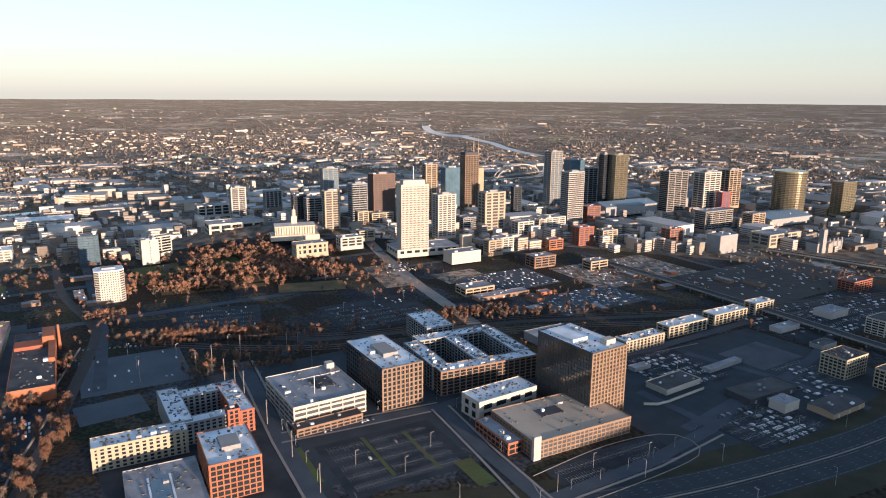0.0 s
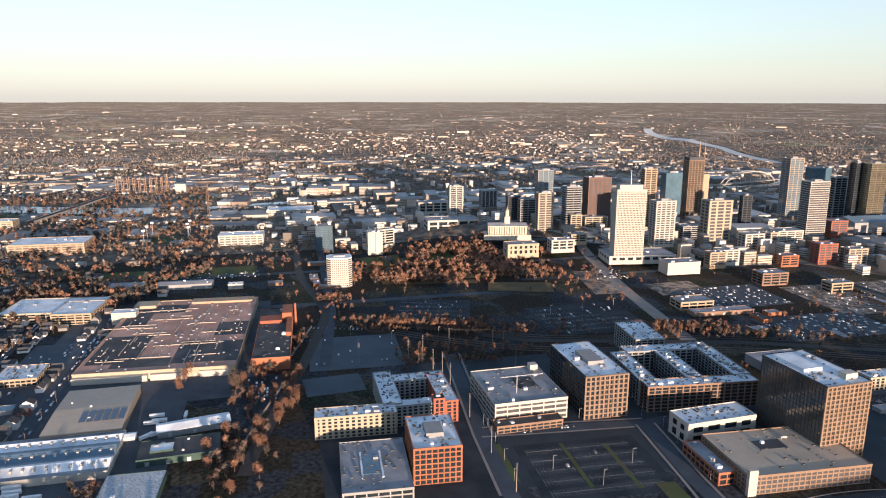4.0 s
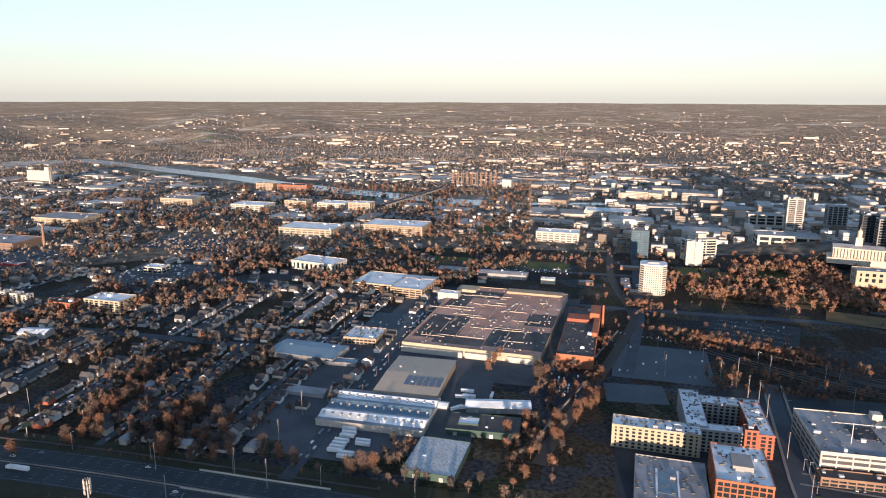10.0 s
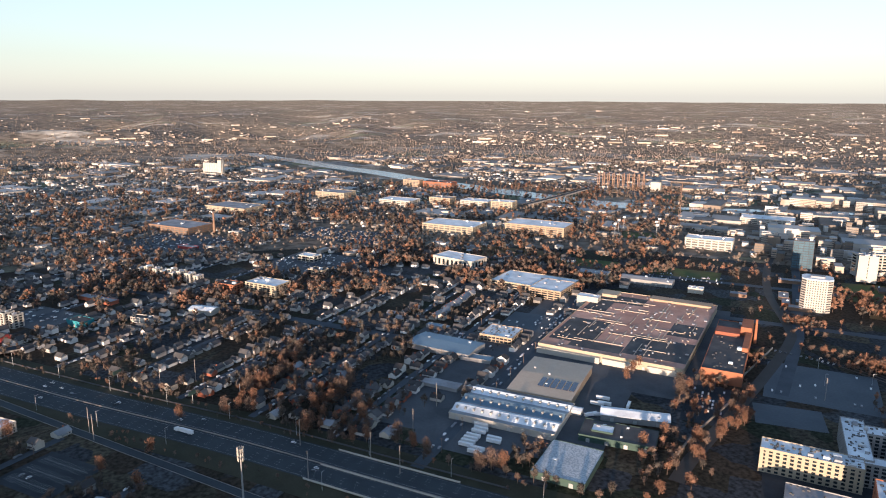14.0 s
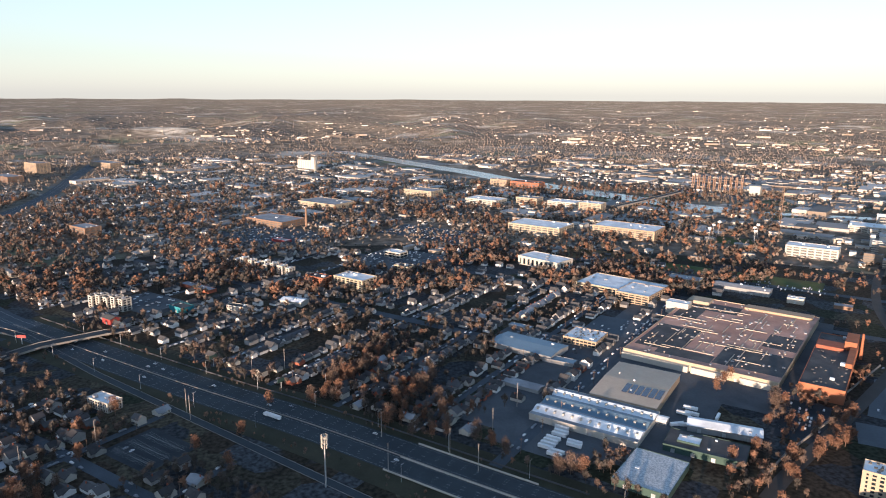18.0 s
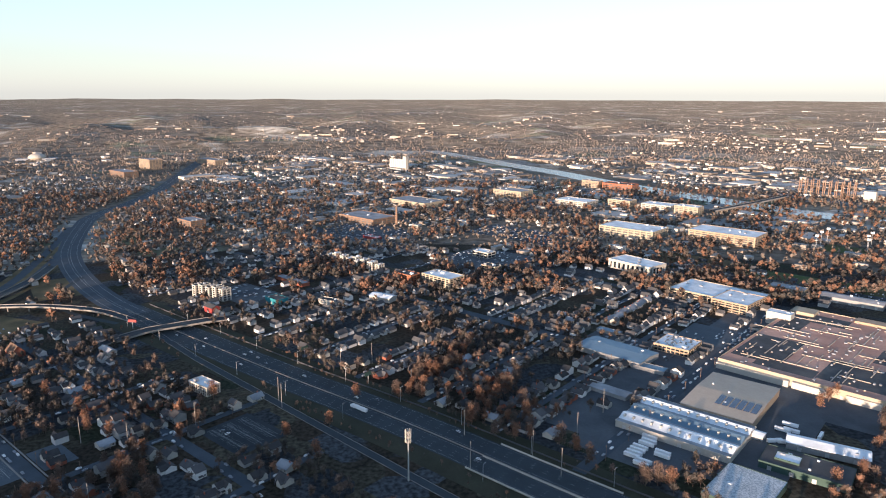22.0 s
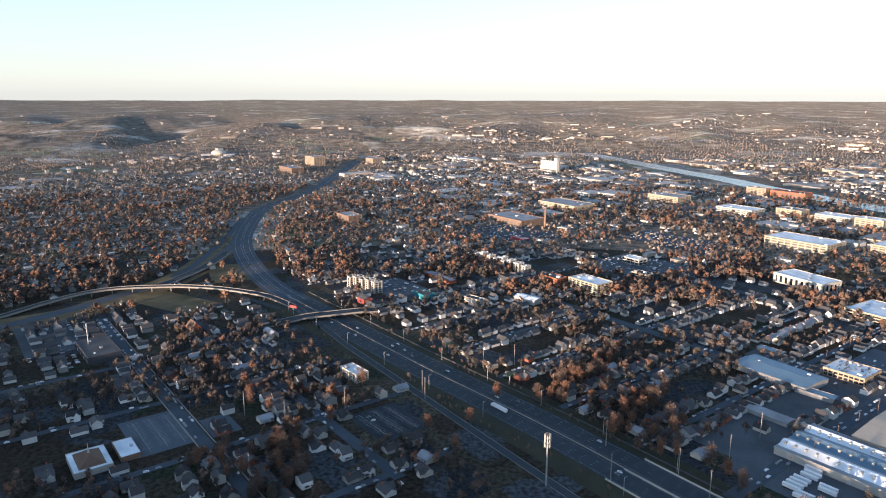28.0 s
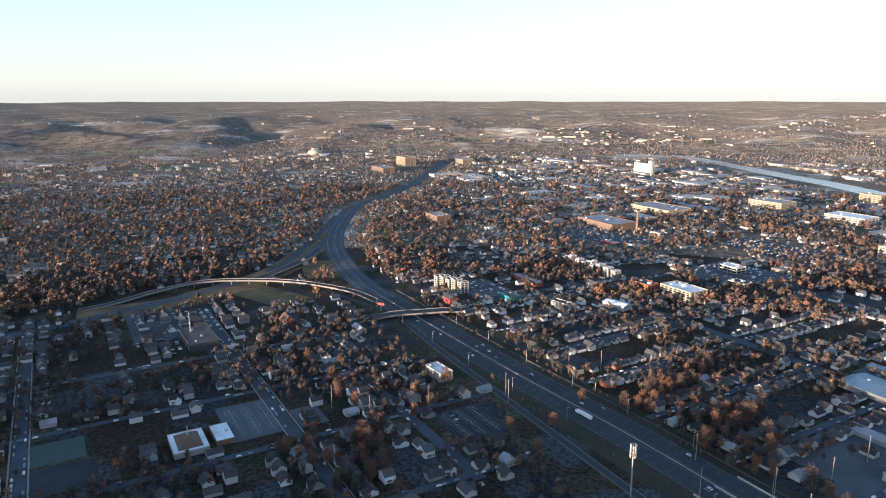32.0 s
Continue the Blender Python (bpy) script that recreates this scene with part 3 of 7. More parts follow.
def along(path, offset):
    out = []
    for i, (x, y) in enumerate(path):
        xa, ya = path[max(0, i - 1)]
        xb, yb = path[min(len(path) - 1, i + 1)]
        L = math.hypot(xb - xa, yb - ya) or 1
        out.append((x - (yb - ya) / L * offset, y + (xb - xa) / L * offset))
    return out


def resample(path, step):
    out, left = [path[0]], step
    for (x0, y0), (x1, y1) in zip(path, path[1:]):
        L = math.hypot(x1 - x0, y1 - y0)
        while left <= L:
            out.append((x0 + (x1 - x0) * left / L, y0 + (y1 - y0) * left / L))
            left += step
        left -= L
    return out


def lane_lines(name, path, offsets, dash, gap, width, label, mat="paint", lift=0.2):
    g = Geo()
    for off in offsets:
        p = resample(along(path, off), dash + gap if gap else 20.0)
        for (x0, y0), (x1, y1) in zip(p, p[1:]):
            L = math.hypot(x1 - x0, y1 - y0)
            f = dash / L if gap else 1.0
            dx, dy = (x1 - x0) * f, (y1 - y0) * f
            nx, ny = -(y1 - y0) / L * width / 2, (x1 - x0) / L * width / 2
            z0, z1 = gz(x0, y0) + lift, gz(x0 + dx, y0 + dy) + lift
            g.face([(x0 - nx, y0 - ny, z0), (x0 + dx - nx, y0 + dy - ny, z1), (x0 + dx + nx, y0 + dy + ny, z1), (x0 + nx, y0 + ny, z0)])
    return tagged(part(name, g, M[mat]), label, "road marking", kind="structure")


def wall_line(name, path, offset, height, thick, mat, label, base=0.0):
    g = Geo()
    p = resample(along(path, offset), 14.0)
    q = along(p, thick)
    for i in range(len(p) - 1):
        a, b, c, d = p[i], p[i + 1], q[i + 1], q[i]
        z = gz(*a) + base
        g.prism([d, c, b, a], z - 0.4, z + height)
    return tagged(part(name, g, M[mat]), label, "barrier", kind="structure")


lane_lines("lane_line", NEARHW, (-17.5, -13.8, -10.1, 10.1, 13.8, 17.5), 3.5, 9, 0.15, "broken white lane lines on the highway")
lane_lines("edge_line", NEARHW, (-21.6, -3.2, 3.2, 21.6), 1, 0, 0.14, "unbroken pale edge lines on the highway")
lane_lines("edge_line_far", FARHW, (-13, -2, 2, 13), 1, 0, 0.35, "pale edge lines on the far highway")
wall_line("median_barrier", NEARHW, 0, 1.0, 0.6, "concrete", "low concrete barrier between the carriageways")
NOISE_WALL = [p for p in HIGHWAY if -1000 < p[0] < -330]
# dark_wall colour stands in for shade; the sun still reaches this wall
wall_line("noise_wall", NOISE_WALL, -33, 1.5, 0.4, "dark_wall", "long dark boundary wall beside the highway")
BRIDGE_BIT = [p for p in HIGHWAY if -490 < p[0] < -370]
wall_line("bridge_parapet", BRIDGE_BIT, -24.5, 1.4, 0.7, "white_wall", "pale concrete bridge parapet beside the lanes")
wall_line("bridge_parapet", BRIDGE_BIT, 24.5, 1.4, 0.7, "white_wall", "pale concrete bridge parapet beside the lanes")
wall_line("bridge_parapet", BRIDGE_BIT, 1.5, 1.2, 0.5, "white_wall", "pale concrete bridge parapet beside the lanes")
FRONT = [(-940, -90), (-768, -14), (-619, 60), (-460, 139), (-330, 205)]
strip("frontage_road", FRONT, 7.5, "asphalt", "narrow frontage road with pale kerbs", lift=0.16)
wall_line("kerb", FRONT, 3.9, 0.18, 0.35, "concrete", "pale concrete kerb")
wall_line("kerb", FRONT, -4.2, 0.18, 0.35, "concrete", "pale concrete kerb")


street_count = [0]



def streets(name, lines, width, label, mat="street_asphalt"):
    for pts in lines:
        street_count[0] += 1
        strip(name, pts, width, mat, label, lift=0.17 + 0.0035 * street_count[0])


streets("street", [[uv(-960, 160), uv(-330, 160)], [uv(-1000, -50), uv(-380, -50)], [uv(-900, 262), uv(-400, 262)]], 11, "grey asphalt street between the houses")
streets("street", [[uv(-530, -150), uv(-530, 350)], [uv(-650, -200), uv(-650, 330)], [uv(-770, -200), uv(-770, 350)], [uv(-410, -100), uv(-410, 330)]], 8, "grey asphalt side street between the houses")
NST = [-320, -410, -500, -590, -680, -770, -860, -950, -1040]
streets("street", [[uv(u, 452), uv(u, 960)] for u in NST], 8, "narrow residential street in shade")
streets("street", [[uv(-231, 440), uv(-231, 980)]], 12, "straight street beside the warehouses")
streets("avenue", [[uv(-1250, 960), uv(330, 960)], [uv(-1100, 700), uv(-240, 700)], [uv(-1300, 1150), uv(200, 1150)]], 15, "wide grey avenue")
streets("avenue", [[(-36, 1340), (-81, 1300)], [(-133, 1330), (-21, 1036), (29, 918), (60, 840)]], 20, "broad sunlit avenue climbing to the tower", "concrete")
streets("avenue", [[(-209, 718), (-127, 539), (-84, 454), (-60, 420)], [(-330, 640), (-410, 820), (-560, 1090), (-640, 1230), (-760, 1500)]], 13, "dark street lined with lamps")
streets("avenue", [[(-128, 544), (-73, 570), (9, 605)], [(9, 605), (46, 520), (84, 448)], [(9, 605), (120, 690), (260, 760), (420, 860)], [(84, 448), (180, 505), (250, 560), (320, 640), (400, 690)]], 13, "asphalt street with pale kerbs")
for k in range(9):                                      # grid of the city centre, turned by 28 degrees
    c, d = 0.883, 0.469
    u, v = 620 + 120 * k, 820 + 105 * k
    streets("street", [[(c * u - d * 760, d * u + c * 760), (c * u - d * 1750, d * u + c * 1750)]] if 2 < k else [], 13, "grey asphalt street between the city blocks")
    streets("street", [[(c * 330 - d * v, d * 330 + c * v), (c * 1500 - d * v, d * 1500 + c * v)]] if k > 1 else [], 12, "grey asphalt cross street between the city blocks")
streets("street", [[(228, 560), (300, 620), (372, 668), (440, 735), (520, 830)], [(210, 640), (258, 560)], [(372, 668), (420, 600)], [(296, 745), (372, 668)]], 11, "grey asphalt street of the motor quarter")
streets("rail_line", [smooth_path([(-290, 420), (-308, 472), (-345, 602), (-404, 786), (-443, 853), (-546, 983), (-646, 1155), (-760, 1400)]), [(-330, 800), (-130, 790), (120, 860), (420, 900), (760, 1000)]], 12, "dark gravel railway line", "rail_ballast")
YARD = [(-330, 800), (-130, 790), (120, 860), (420, 900), (760, 1000)]
streets("rail_track", [along(resample(smooth_path(YARD), 40), o) for o in (-34, -27, -20, 13, 20)] + [along([(300, 1040), (520, 1060), (820, 1180)], o) for o in (-30, -22, -14, -6, 2, 10, 24, 32)], 2.6, "rusty steel railway track on gravel", "track")
wall_line("rail_wall", [(-300, 440), (-318, 490), (-345, 602)], 8, 2.4, 0.8, "concrete", "pale concrete wall beside the railway")
wall_line("rail_wall", [(-372, 650), (-404, 770)], 6, 2.2, 0.8, "concrete", "pale concrete wall beside the railway")

for k, (plan, mat, label) in enumerate([
    ((-320, 1110, 28, 250, 150), "dry_grass", "dry brown grass slope of the capitol hill"),
    ((-318, 694, 28, 105, 105), "pale_lot", "broad grey parking lot in shade"),
    ((-300, 600, 35, 60, 45), "pale_lot", "bare grey field beside the railway"),
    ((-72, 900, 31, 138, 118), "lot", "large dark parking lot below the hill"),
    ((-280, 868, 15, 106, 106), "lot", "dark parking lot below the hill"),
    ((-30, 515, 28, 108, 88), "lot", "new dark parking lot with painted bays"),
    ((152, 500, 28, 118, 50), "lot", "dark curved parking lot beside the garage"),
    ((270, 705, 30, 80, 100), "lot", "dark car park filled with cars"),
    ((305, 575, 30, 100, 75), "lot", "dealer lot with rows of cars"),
    ((380, 740, 33, 76, 58), "concrete_lot", "old concrete slab of a cleared site"),
    ((-578, -180, 30, 75, 50), "pale_lot", "dark church parking lot"),
    ((-573, 22, 30, 62, 50), "lot", "dark square parking lot with bays"),
    ((-585, -128, 30, 40, 26), "pale_lot", "small asphalt yard"),
    ((-517, -328, 30, 40, 48), "green_wall", "green tennis courts in shade"),
    ((-478, -300, 30, 44, 52), "lot", "fenced dark courts in shade"),
    ((-450, 470, 30, 60, 60), "concrete_lot", "warehouse yard of worn concrete"),
    ((-400, 418, 30, 50, 120), "concrete_lot", "lorry yard of worn concrete"),
    ((-440, 330, 30, 90, 60), "concrete_lot", "trailer yard of worn concrete"),
    ((-360, 560, 30, 40, 90), "lot", "dark narrow car park"),
    ((-640, 585, 30, 70, 70), "pale_lot", "dark square car park"),
    ((-447, 1095, 30, 75, 105), "grass", "green sunlit lawn on the hill"),
    ((-345, 1140, 30, 50, 110), "grass", "green lawn on the hill"),
    ((-980, 820, 30, 200, 90), "dry_grass", "brown lawn between rows of trees"),
    ((-760, 930, 30, 280, 60), "grass", "long green mall between rows of trees"),
    ((-1010, 60, 30, 120, 70), "concrete_lot", "asphalt forecourt by the junction"),
    ((-1100, 480, 30, 150, 150), "concrete_lot", "wide shopping car park"),
    ((-1300, 640, 30, 200, 110), "concrete_lot", "wide grey car park"),
    ((-1420, 330, 30, 200, 160), "concrete_lot", "wide shopping car park"),
    ((-1140, -215, 15, 120, 62), "dry_grass", "brown grass island between the ramps"),
    ((-988, -275, 52, 150, 62), "dry_grass", "brown grass slope below the ramp"),
    ((-72, 1085, 22, 46, 130), "bare_ground", "bare brown slope beside the avenue"),
    ((48, 1085, 30, 80, 60), "bare_ground", "bare brown plot beside the avenue"),
    ((330, 1130, 30, 220, 140), "bare_ground", "bare building plot with rubble"),
    ((560, 1080, 30, 300, 180), "rail_ballast", "dark railway yard"),
    ((560, 900, 30, 300, 120), "lot", "dark car park beside the viaduct"),
    ((230, 960, 30, 160, 90), "concrete_lot", "car park with parked cars"),
    ((-545, 640, 30, 250, 330), "concrete_lot", "worn asphalt yards round the factory"),
    ((-470, 400, 30, 210, 170), "concrete_lot", "worn asphalt yards between the halls"),
    ((-184, 1020, 14, 100, 52), "dry_grass", "sunlit dry grass terrace on the hill"),
    ((-330, 1010, 20, 150, 20), "dry_grass", "dry grass bank below the hill"),
    ((120, 1060, 30, 150, 100), "concrete_lot", "sunlit car park beside the avenue"),
    ((-950, 1165, 30, 85, 75), "grass", "green ball field beside the avenue"),
    ((-845, -375, 30, 130, 70), "concrete_lot", "yard full of parked cars"),
    ((-640, 470, 30, 120, 60), "concrete_lot", "asphalt yard round the blue hall"),
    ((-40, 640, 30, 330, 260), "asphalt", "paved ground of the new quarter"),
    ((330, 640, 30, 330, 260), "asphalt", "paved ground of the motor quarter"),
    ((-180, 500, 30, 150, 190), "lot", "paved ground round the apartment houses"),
]):
    patch("lot" if "lot" in mat or mat == "asphalt" or mat == "roof_grey" else "field", *plan, mat, label, lift=(0.8 + 0.01 * k) if "hill" in label and "below the hill" not in label else (0.012 + 0.0007 * k) if ("ground" in label or "yards" in label or "blocks" in label) else 0.07 + 0.0015 * k, kind="car park" if "lot" in mat else "field")


def parking_lines(plan, rows, label):
    """Painted bays in double rows."""
    cx, cy, ang, w, d = plan
    g = Geo()
    for r in range(rows):
        v = -d / 2 + (r + 0.5) * d / rows
        g.box(-w / 2 + 2, v - 0.12, 0.1, w / 2 - 2, v + 0.12, 0.13)
        for k in range(int((w - 4) / 2.7)):
            u = -w / 2 + 2 + k * 2.7
            g.box(u - 0.07, v - 5, 0.1, u + 0.07, v + 5, 0.13)
    ob = part("bay_lines", g, M["paint"], at=pose(cx, cy, gz(cx, cy) + 0.02, 0, 0, ang))
    tagged(ob, label, "road marking", kind="structure")


parking_lines((-30, 515, 28, 96, 78), 5, "white painted parking bays")
parking_lines((152, 500, 28, 106, 42), 3, "white painted parking bays")
parking_lines((-72, 900, 31, 126, 104), 6, "worn white parking bays")
parking_lines((305, 575, 30, 94, 68), 5, "white painted parking bays")
parking_lines((270, 705, 30, 74, 92), 6, "white painted parking bays")
parking_lines((410, 690, 30, 60, 60), 4, "white painted parking bays")
parking_lines((545, 900, 30, 150, 90), 5, "white painted parking bays")
parking_lines((-578, -180, 30, 66, 42), 3, "worn white parking bays")
parking_lines((-573, 22, 30, 56, 44), 3, "white painted parking bays")
parking_lines((-280, 868, 15, 94, 92), 5, "worn white parking bays")
# planted islands in the new lot
for u, v in ((-14, 0), (22, 10)):
    patch("grass_island", -30 + u, 515 + v, 118, 70, 3.5, "grass", "long grass island in the parking lot", lift=0.22, kind="lawn")
patch("grass_island", 35, 490, 118, 40, 16, "grass", "green grass corner beside the kerb", lift=0.22, kind="lawn")
patch("grass_island", -100, 500, 118, 60, 10, "grass", "green grass strip beside the kerb", lift=0.22, kind="lawn")
patch("grass_island", 150, 503, 28, 26, 12, "lot", "dark asphalt island", lift=0.16, kind="car park")

wall_line("forecourt_wall", smooth_path([(205, 604), (224, 604), (241, 615), (285, 644)]), 5, 2.6, 0.7, "white_wall", "pale curved forecourt wall")
for kerb_line in ([(84, 478), (150, 524), (205, 545), (222, 530), (205, 508), (120, 458), (92, 452), (84, 478)], [(262, 742), (330, 775)], [(404, 655), (440, 640)]):
    wall_line("kerb", smooth_path(kerb_line), 6, 0.35, 0.7, "concrete", "pale concrete kerb round the lot")

RIVER_LINE = smooth_path([(-3400, 1150), (-3014, 1222), (-2607, 1258), (-2298, 1301), (-2058, 1309), (-1752, 1346), (-1484, 1400), (-1229, 1470), (-955, 1720), (-677, 1990), (-420, 2200), (-150, 2300), (212, 2420), (417, 2591),
                          (485, 2867), (560, 3250)])
strip("water", [p for p in RIVER_LINE if p[0] < -1200], 96, "water", "pale blue river winding through the city", lift=0.6, step=25, kind="river")
strip("water", [p for p in RIVER_LINE if p[0] > -1290], 40, "water", "narrow blue river between the city and the works", lift=0.62, step=25, kind="river")
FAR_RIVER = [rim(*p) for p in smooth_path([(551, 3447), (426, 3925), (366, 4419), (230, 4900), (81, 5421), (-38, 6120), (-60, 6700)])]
# far reach: sky reflection put into the water colour
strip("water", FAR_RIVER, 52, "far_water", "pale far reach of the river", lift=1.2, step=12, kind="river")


# ---- bridges ----
def deck(name, path, width, z, label, pier_step=28.0, mat="concrete", thick=1.4, ramp=0.0):
    th = thing(name, 0, 0, 0, 0, label, "bridge")
    p = resample(path, 10.0)
    n = len(p)
    def zz(i):
        e = min(i, n - 1 - i) / max(1, n * 0.3)
        return z * (min(1, e) if ramp else 1)
    for nm, o0, o1, za, zb, mt in (("road_deck", -width / 2, width / 2, -thick, 0.0, "asphalt"), ("side_beam", -width / 2 - 0.4, -width / 2, -thick, 0.9, mat), ("side_beam", width / 2, width / 2 + 0.4, -thick, 0.9, mat)):
        a, b, g = along(p, o0), along(p, o1), Geo()
        for i in range(n):
            x0, y0, x1, y1, h = *a[i], *b[i], zz(i)
            g.v += [(x0, y0, h + za), (x1, y1, h + za), (x1, y1, h + zb), (x0, y0, h + zb)]
        for i in range(n - 1):
            k = 4 * i
            g.f += [(k + 3, k + 2, k + 6, k + 7), (k, k + 4, k + 5, k + 1), (k, k + 3, k + 7, k + 4), (k + 1, k + 5, k + 6, k + 2)]
        part(nm, g, M[mt], th)
    q = resample(path, pier_step)
    for i, (x, y) in enumerate(q[1:-1]):
        h = zz(round((i + 1) * pier_step / 10.0)) - thick
        if h > 2:
            part("bridge_pier", Geo().cyl(x, y, 0.9, -1, h, 8), M[mat], th)
    return th


deck("flyover", smooth_path([(-905, -510), (-933, -474), (-989, -428), (-1033, -370), (-1039, -294), (-1028, -233), (-992, -144), (-935, -90)]), 11, 8, "long curved concrete flyover ramp on round piers", ramp=1)
deck("road_bridge", [(-855, -125), (-874, -77), (-892, 0), (-905, 60)], 17, 5.5, "concrete road bridge over the highway", ramp=1, pier_step=22)
deck("viaduct", [(280, 1215), (300, 1173), (390, 1020), (471, 866), (512, 780), (560, 690)], 15, 8, "long straight road viaduct on piers", pier_step=30)
deck("viaduct", [(640, 1280), (760, 1150), (900, 1020)], 15, 8, "second road viaduct beyond the railway", pier_step=30)
deck("river_bridge", [(-1330, 1180), (-1400, 1380), (-1470, 1560)], 16, 16, "long arched road bridge over the river", pier_step=24, thick=3)
strip("ramp_road", smooth_path([(-1680, -274), (-1486, -272), (-1316, -277), (-1201, -284), (-1120, -300)]), 15, "street_asphalt", "outer slip lanes beside the highway", lift=0.18)
deck("branch_bridge", smooth_path([(-1300, -246), (-1225, -249), (-1178, -257), (-1110, -280), (-1069, -305), (-1040, -335)]), 15, 5, "concrete bridge of the highway branch over the slip lanes", ramp=1, pier_step=24)
strip("ramp_road", smooth_path([(-1460, -246), (-1321, -248), (-1180, -262), (-1089, -294), (-1024, -352), (-967, -390), (-910, -440), (-842, -501), (-760, -590)]), 22, "street_asphalt", "curved highway branch between grass slopes", lift=0.17)
strip("ramp_road", smooth_path([(-1200, -186), (-1100, -205), (-1010, -180), (-930, -110)]), 8, "asphalt", "slip road by the grass island", lift=0.19)
strip("verge", smooth_path([(-1460, -249), (-1321, -262), (-1180, -275), (-1089, -300), (-980, -362), (-929, -405), (-880, -500)]), 60, "dry_grass", "brown grass slope beside the ramp", lift=0.07, kind="verge")

walk_count = 0
for pts in ([(-217, 716), (-135, 537), (-92, 452)], [(-200, 722), (-119, 543)], [(-127, 536), (-72, 561), (0, 595)], [(-131, 553), (-76, 579), (6, 614)], [(1, 600), (38, 516), (70, 440)], [(17, 608), (54, 524), (90, 452)], [(93, 444), (186, 497), (258, 550)]):
    walk_count += 1
    strip("sidewalk", pts, 2.4, "concrete", "pale concrete sidewalk beside the street", lift=0.36 + 0.004 * walk_count, kind="pavement")
for v0 in (153, 167, -43, -57):
    walk_count += 1
    strip("sidewalk", [uv(-940, v0), uv(-400, v0)], 1.4, "concrete", "narrow pale sidewalk beside the street", lift=0.36 + 0.004 * walk_count, kind="pavement")


# ---- trees ----
def leaf_cloud(seed, height, spread, n, size, base=0.28):
    """Triangles and quads of a crown: several uneven lobes with gaps."""
    r = random.Random(seed)
    lobes = []
    for k in range(16):
        a, h = r.uniform(0, 6.28), r.uniform(base, 0.95)
        q = spread * (0.75 - 0.55 * max(0, h - 0.5)) * r.uniform(0.15, 0.68)
        lobes.append((math.cos(a) * q, math.sin(a) * q, h * height, spread * r.uniform(0.36, 0.58)))
    g = Geo()
    for k in range(n):
        cx, cy, cz, s = r.choice(lobes)
        v = Vector((r.gauss(0, 1), r.gauss(0, 1), r.gauss(0, 1))).normalized() * s * r.uniform(0.15, 1.15)
        c = Vector((cx, cy, cz)) + v
        a, b = Vector((r.gauss(0, 1), r.gauss(0, 1), r.gauss(0, 1))).normalized(), Vector((r.gauss(0, 1), r.gauss(0, 1), r.gauss(0, 1))).normalized()
        s = size * r.uniform(0.6, 1.4)
        g.face([c + a * s, c + b * s * 0.8, c - a * s, c - b * s * 0.7])
    return g


def limb(g, p0, p1, r0, r1, n=5):
    d = (p1 - p0).normalized()
    u = d.orthogonal().normalized()
    w = d.cross(u)
    i = len(g.v)
    for p, r in ((p0, r0), (p1, r1)):
        g.v += [tuple(p + (u * math.cos(6.283 * k / n) + w * math.sin(6.283 * k / n)) * r) for k in range(n)]
    g.f += [(i + k, i + (k + 1) % n, i + n + (k + 1) % n, i + n + k) for k in range(n)]


def trunk_geo(seed, height, spread):
    r = random.Random(seed)
    g = Geo()
    limb(g, Vector((0, 0, -0.5)), Vector((0, 0, height * 0.42)), 0.32, 0.2, 7)
    for k in range(9):
        a = k * 2.4 + r.uniform(-0.3, 0.3)
        z0 = height * r.uniform(0.22, 0.42)
        e = Vector((math.cos(a) * spread * r.uniform(0.45, 0.8), math.sin(a) * spread * r.uniform(0.45, 0.8), height * r.uniform(0.55, 0.97)))
        limb(g, Vector((0, 0, z0)), e, 0.15, 0.04, 4)
    return g


def lobed_crown(seed, height, spread, lobes, n, size, fill=0.62):
    """A crown of several uneven faceted lobes with loose leaves round them."""
    r = random.Random(seed)
    g = Geo()
    mids = []
    for k in range(lobes):
        a, h = r.uniform(0, 6.28), r.uniform(0.36, 0.86)
        q = spread * (0.8 - 0.6 * max(0, h - 0.45)) * r.uniform(0.1, 0.62)
        c, s = Vector((math.cos(a) * q, math.sin(a) * q, h * height)), spread * r.uniform(0.32, 0.55)
        mids.append((c, s))
        i = len(g.v)
        t = r.uniform(0, 1.5)
        for d in ((1, 0, 0), (0, 1, 0), (-1, 0, 0), (0, -1, 0), (0, 0, 1), (0, 0, -1)):
            p = Vector((d[0] * math.cos(t) - d[1] * math.sin(t), d[0] * math.sin(t) + d[1] * math.cos(t), d[2] * 0.9)) * s * fill * r.uniform(0.8, 1.45)
            g.v.append(tuple(c + p))
        for k in range(4):
            g.f += [(i + k, i + (k + 1) % 4, i + 4), (i + (k + 1) % 4, i + k, i + 5)]
    for k in range(n):
        c, s = r.choice(mids)
        c = c + Vector((r.gauss(0, 1), r.gauss(0, 1), r.gauss(0.2, 1))).normalized() * s * r.uniform(0.6, 1.2)
        a, b = Vector((r.gauss(0, 1), r.gauss(0, 1), r.gauss(0, 1))).normalized(), Vector((r.gauss(0, 1), r.gauss(0, 1), r.gauss(0, 1))).normalized()
        q = size * r.uniform(0.6, 1.4)
        g.face([c + a * q, c + b * q * 0.9, c - a * q])
    return g


TREES = []
for k, leaf in enumerate(("leaf_brown", "leaf_rust", "leaf_grey", "leaf_rust", "leaf_brown")):
    hgt = (13, 15, 12, 11, 16, 14, 12)[k]
    spr = (5.5, 6, 5, 5, 6.5, 5.5, 4.5)[k]
    tr = new("tree")
    part("trunk", trunk_geo(k, hgt, spr), M["bark"], tr)
    part("crown", leaf_cloud(k + 40, hgt, spr, 1100, 0.46), M[leaf], tr)
    TREES.append(tr)
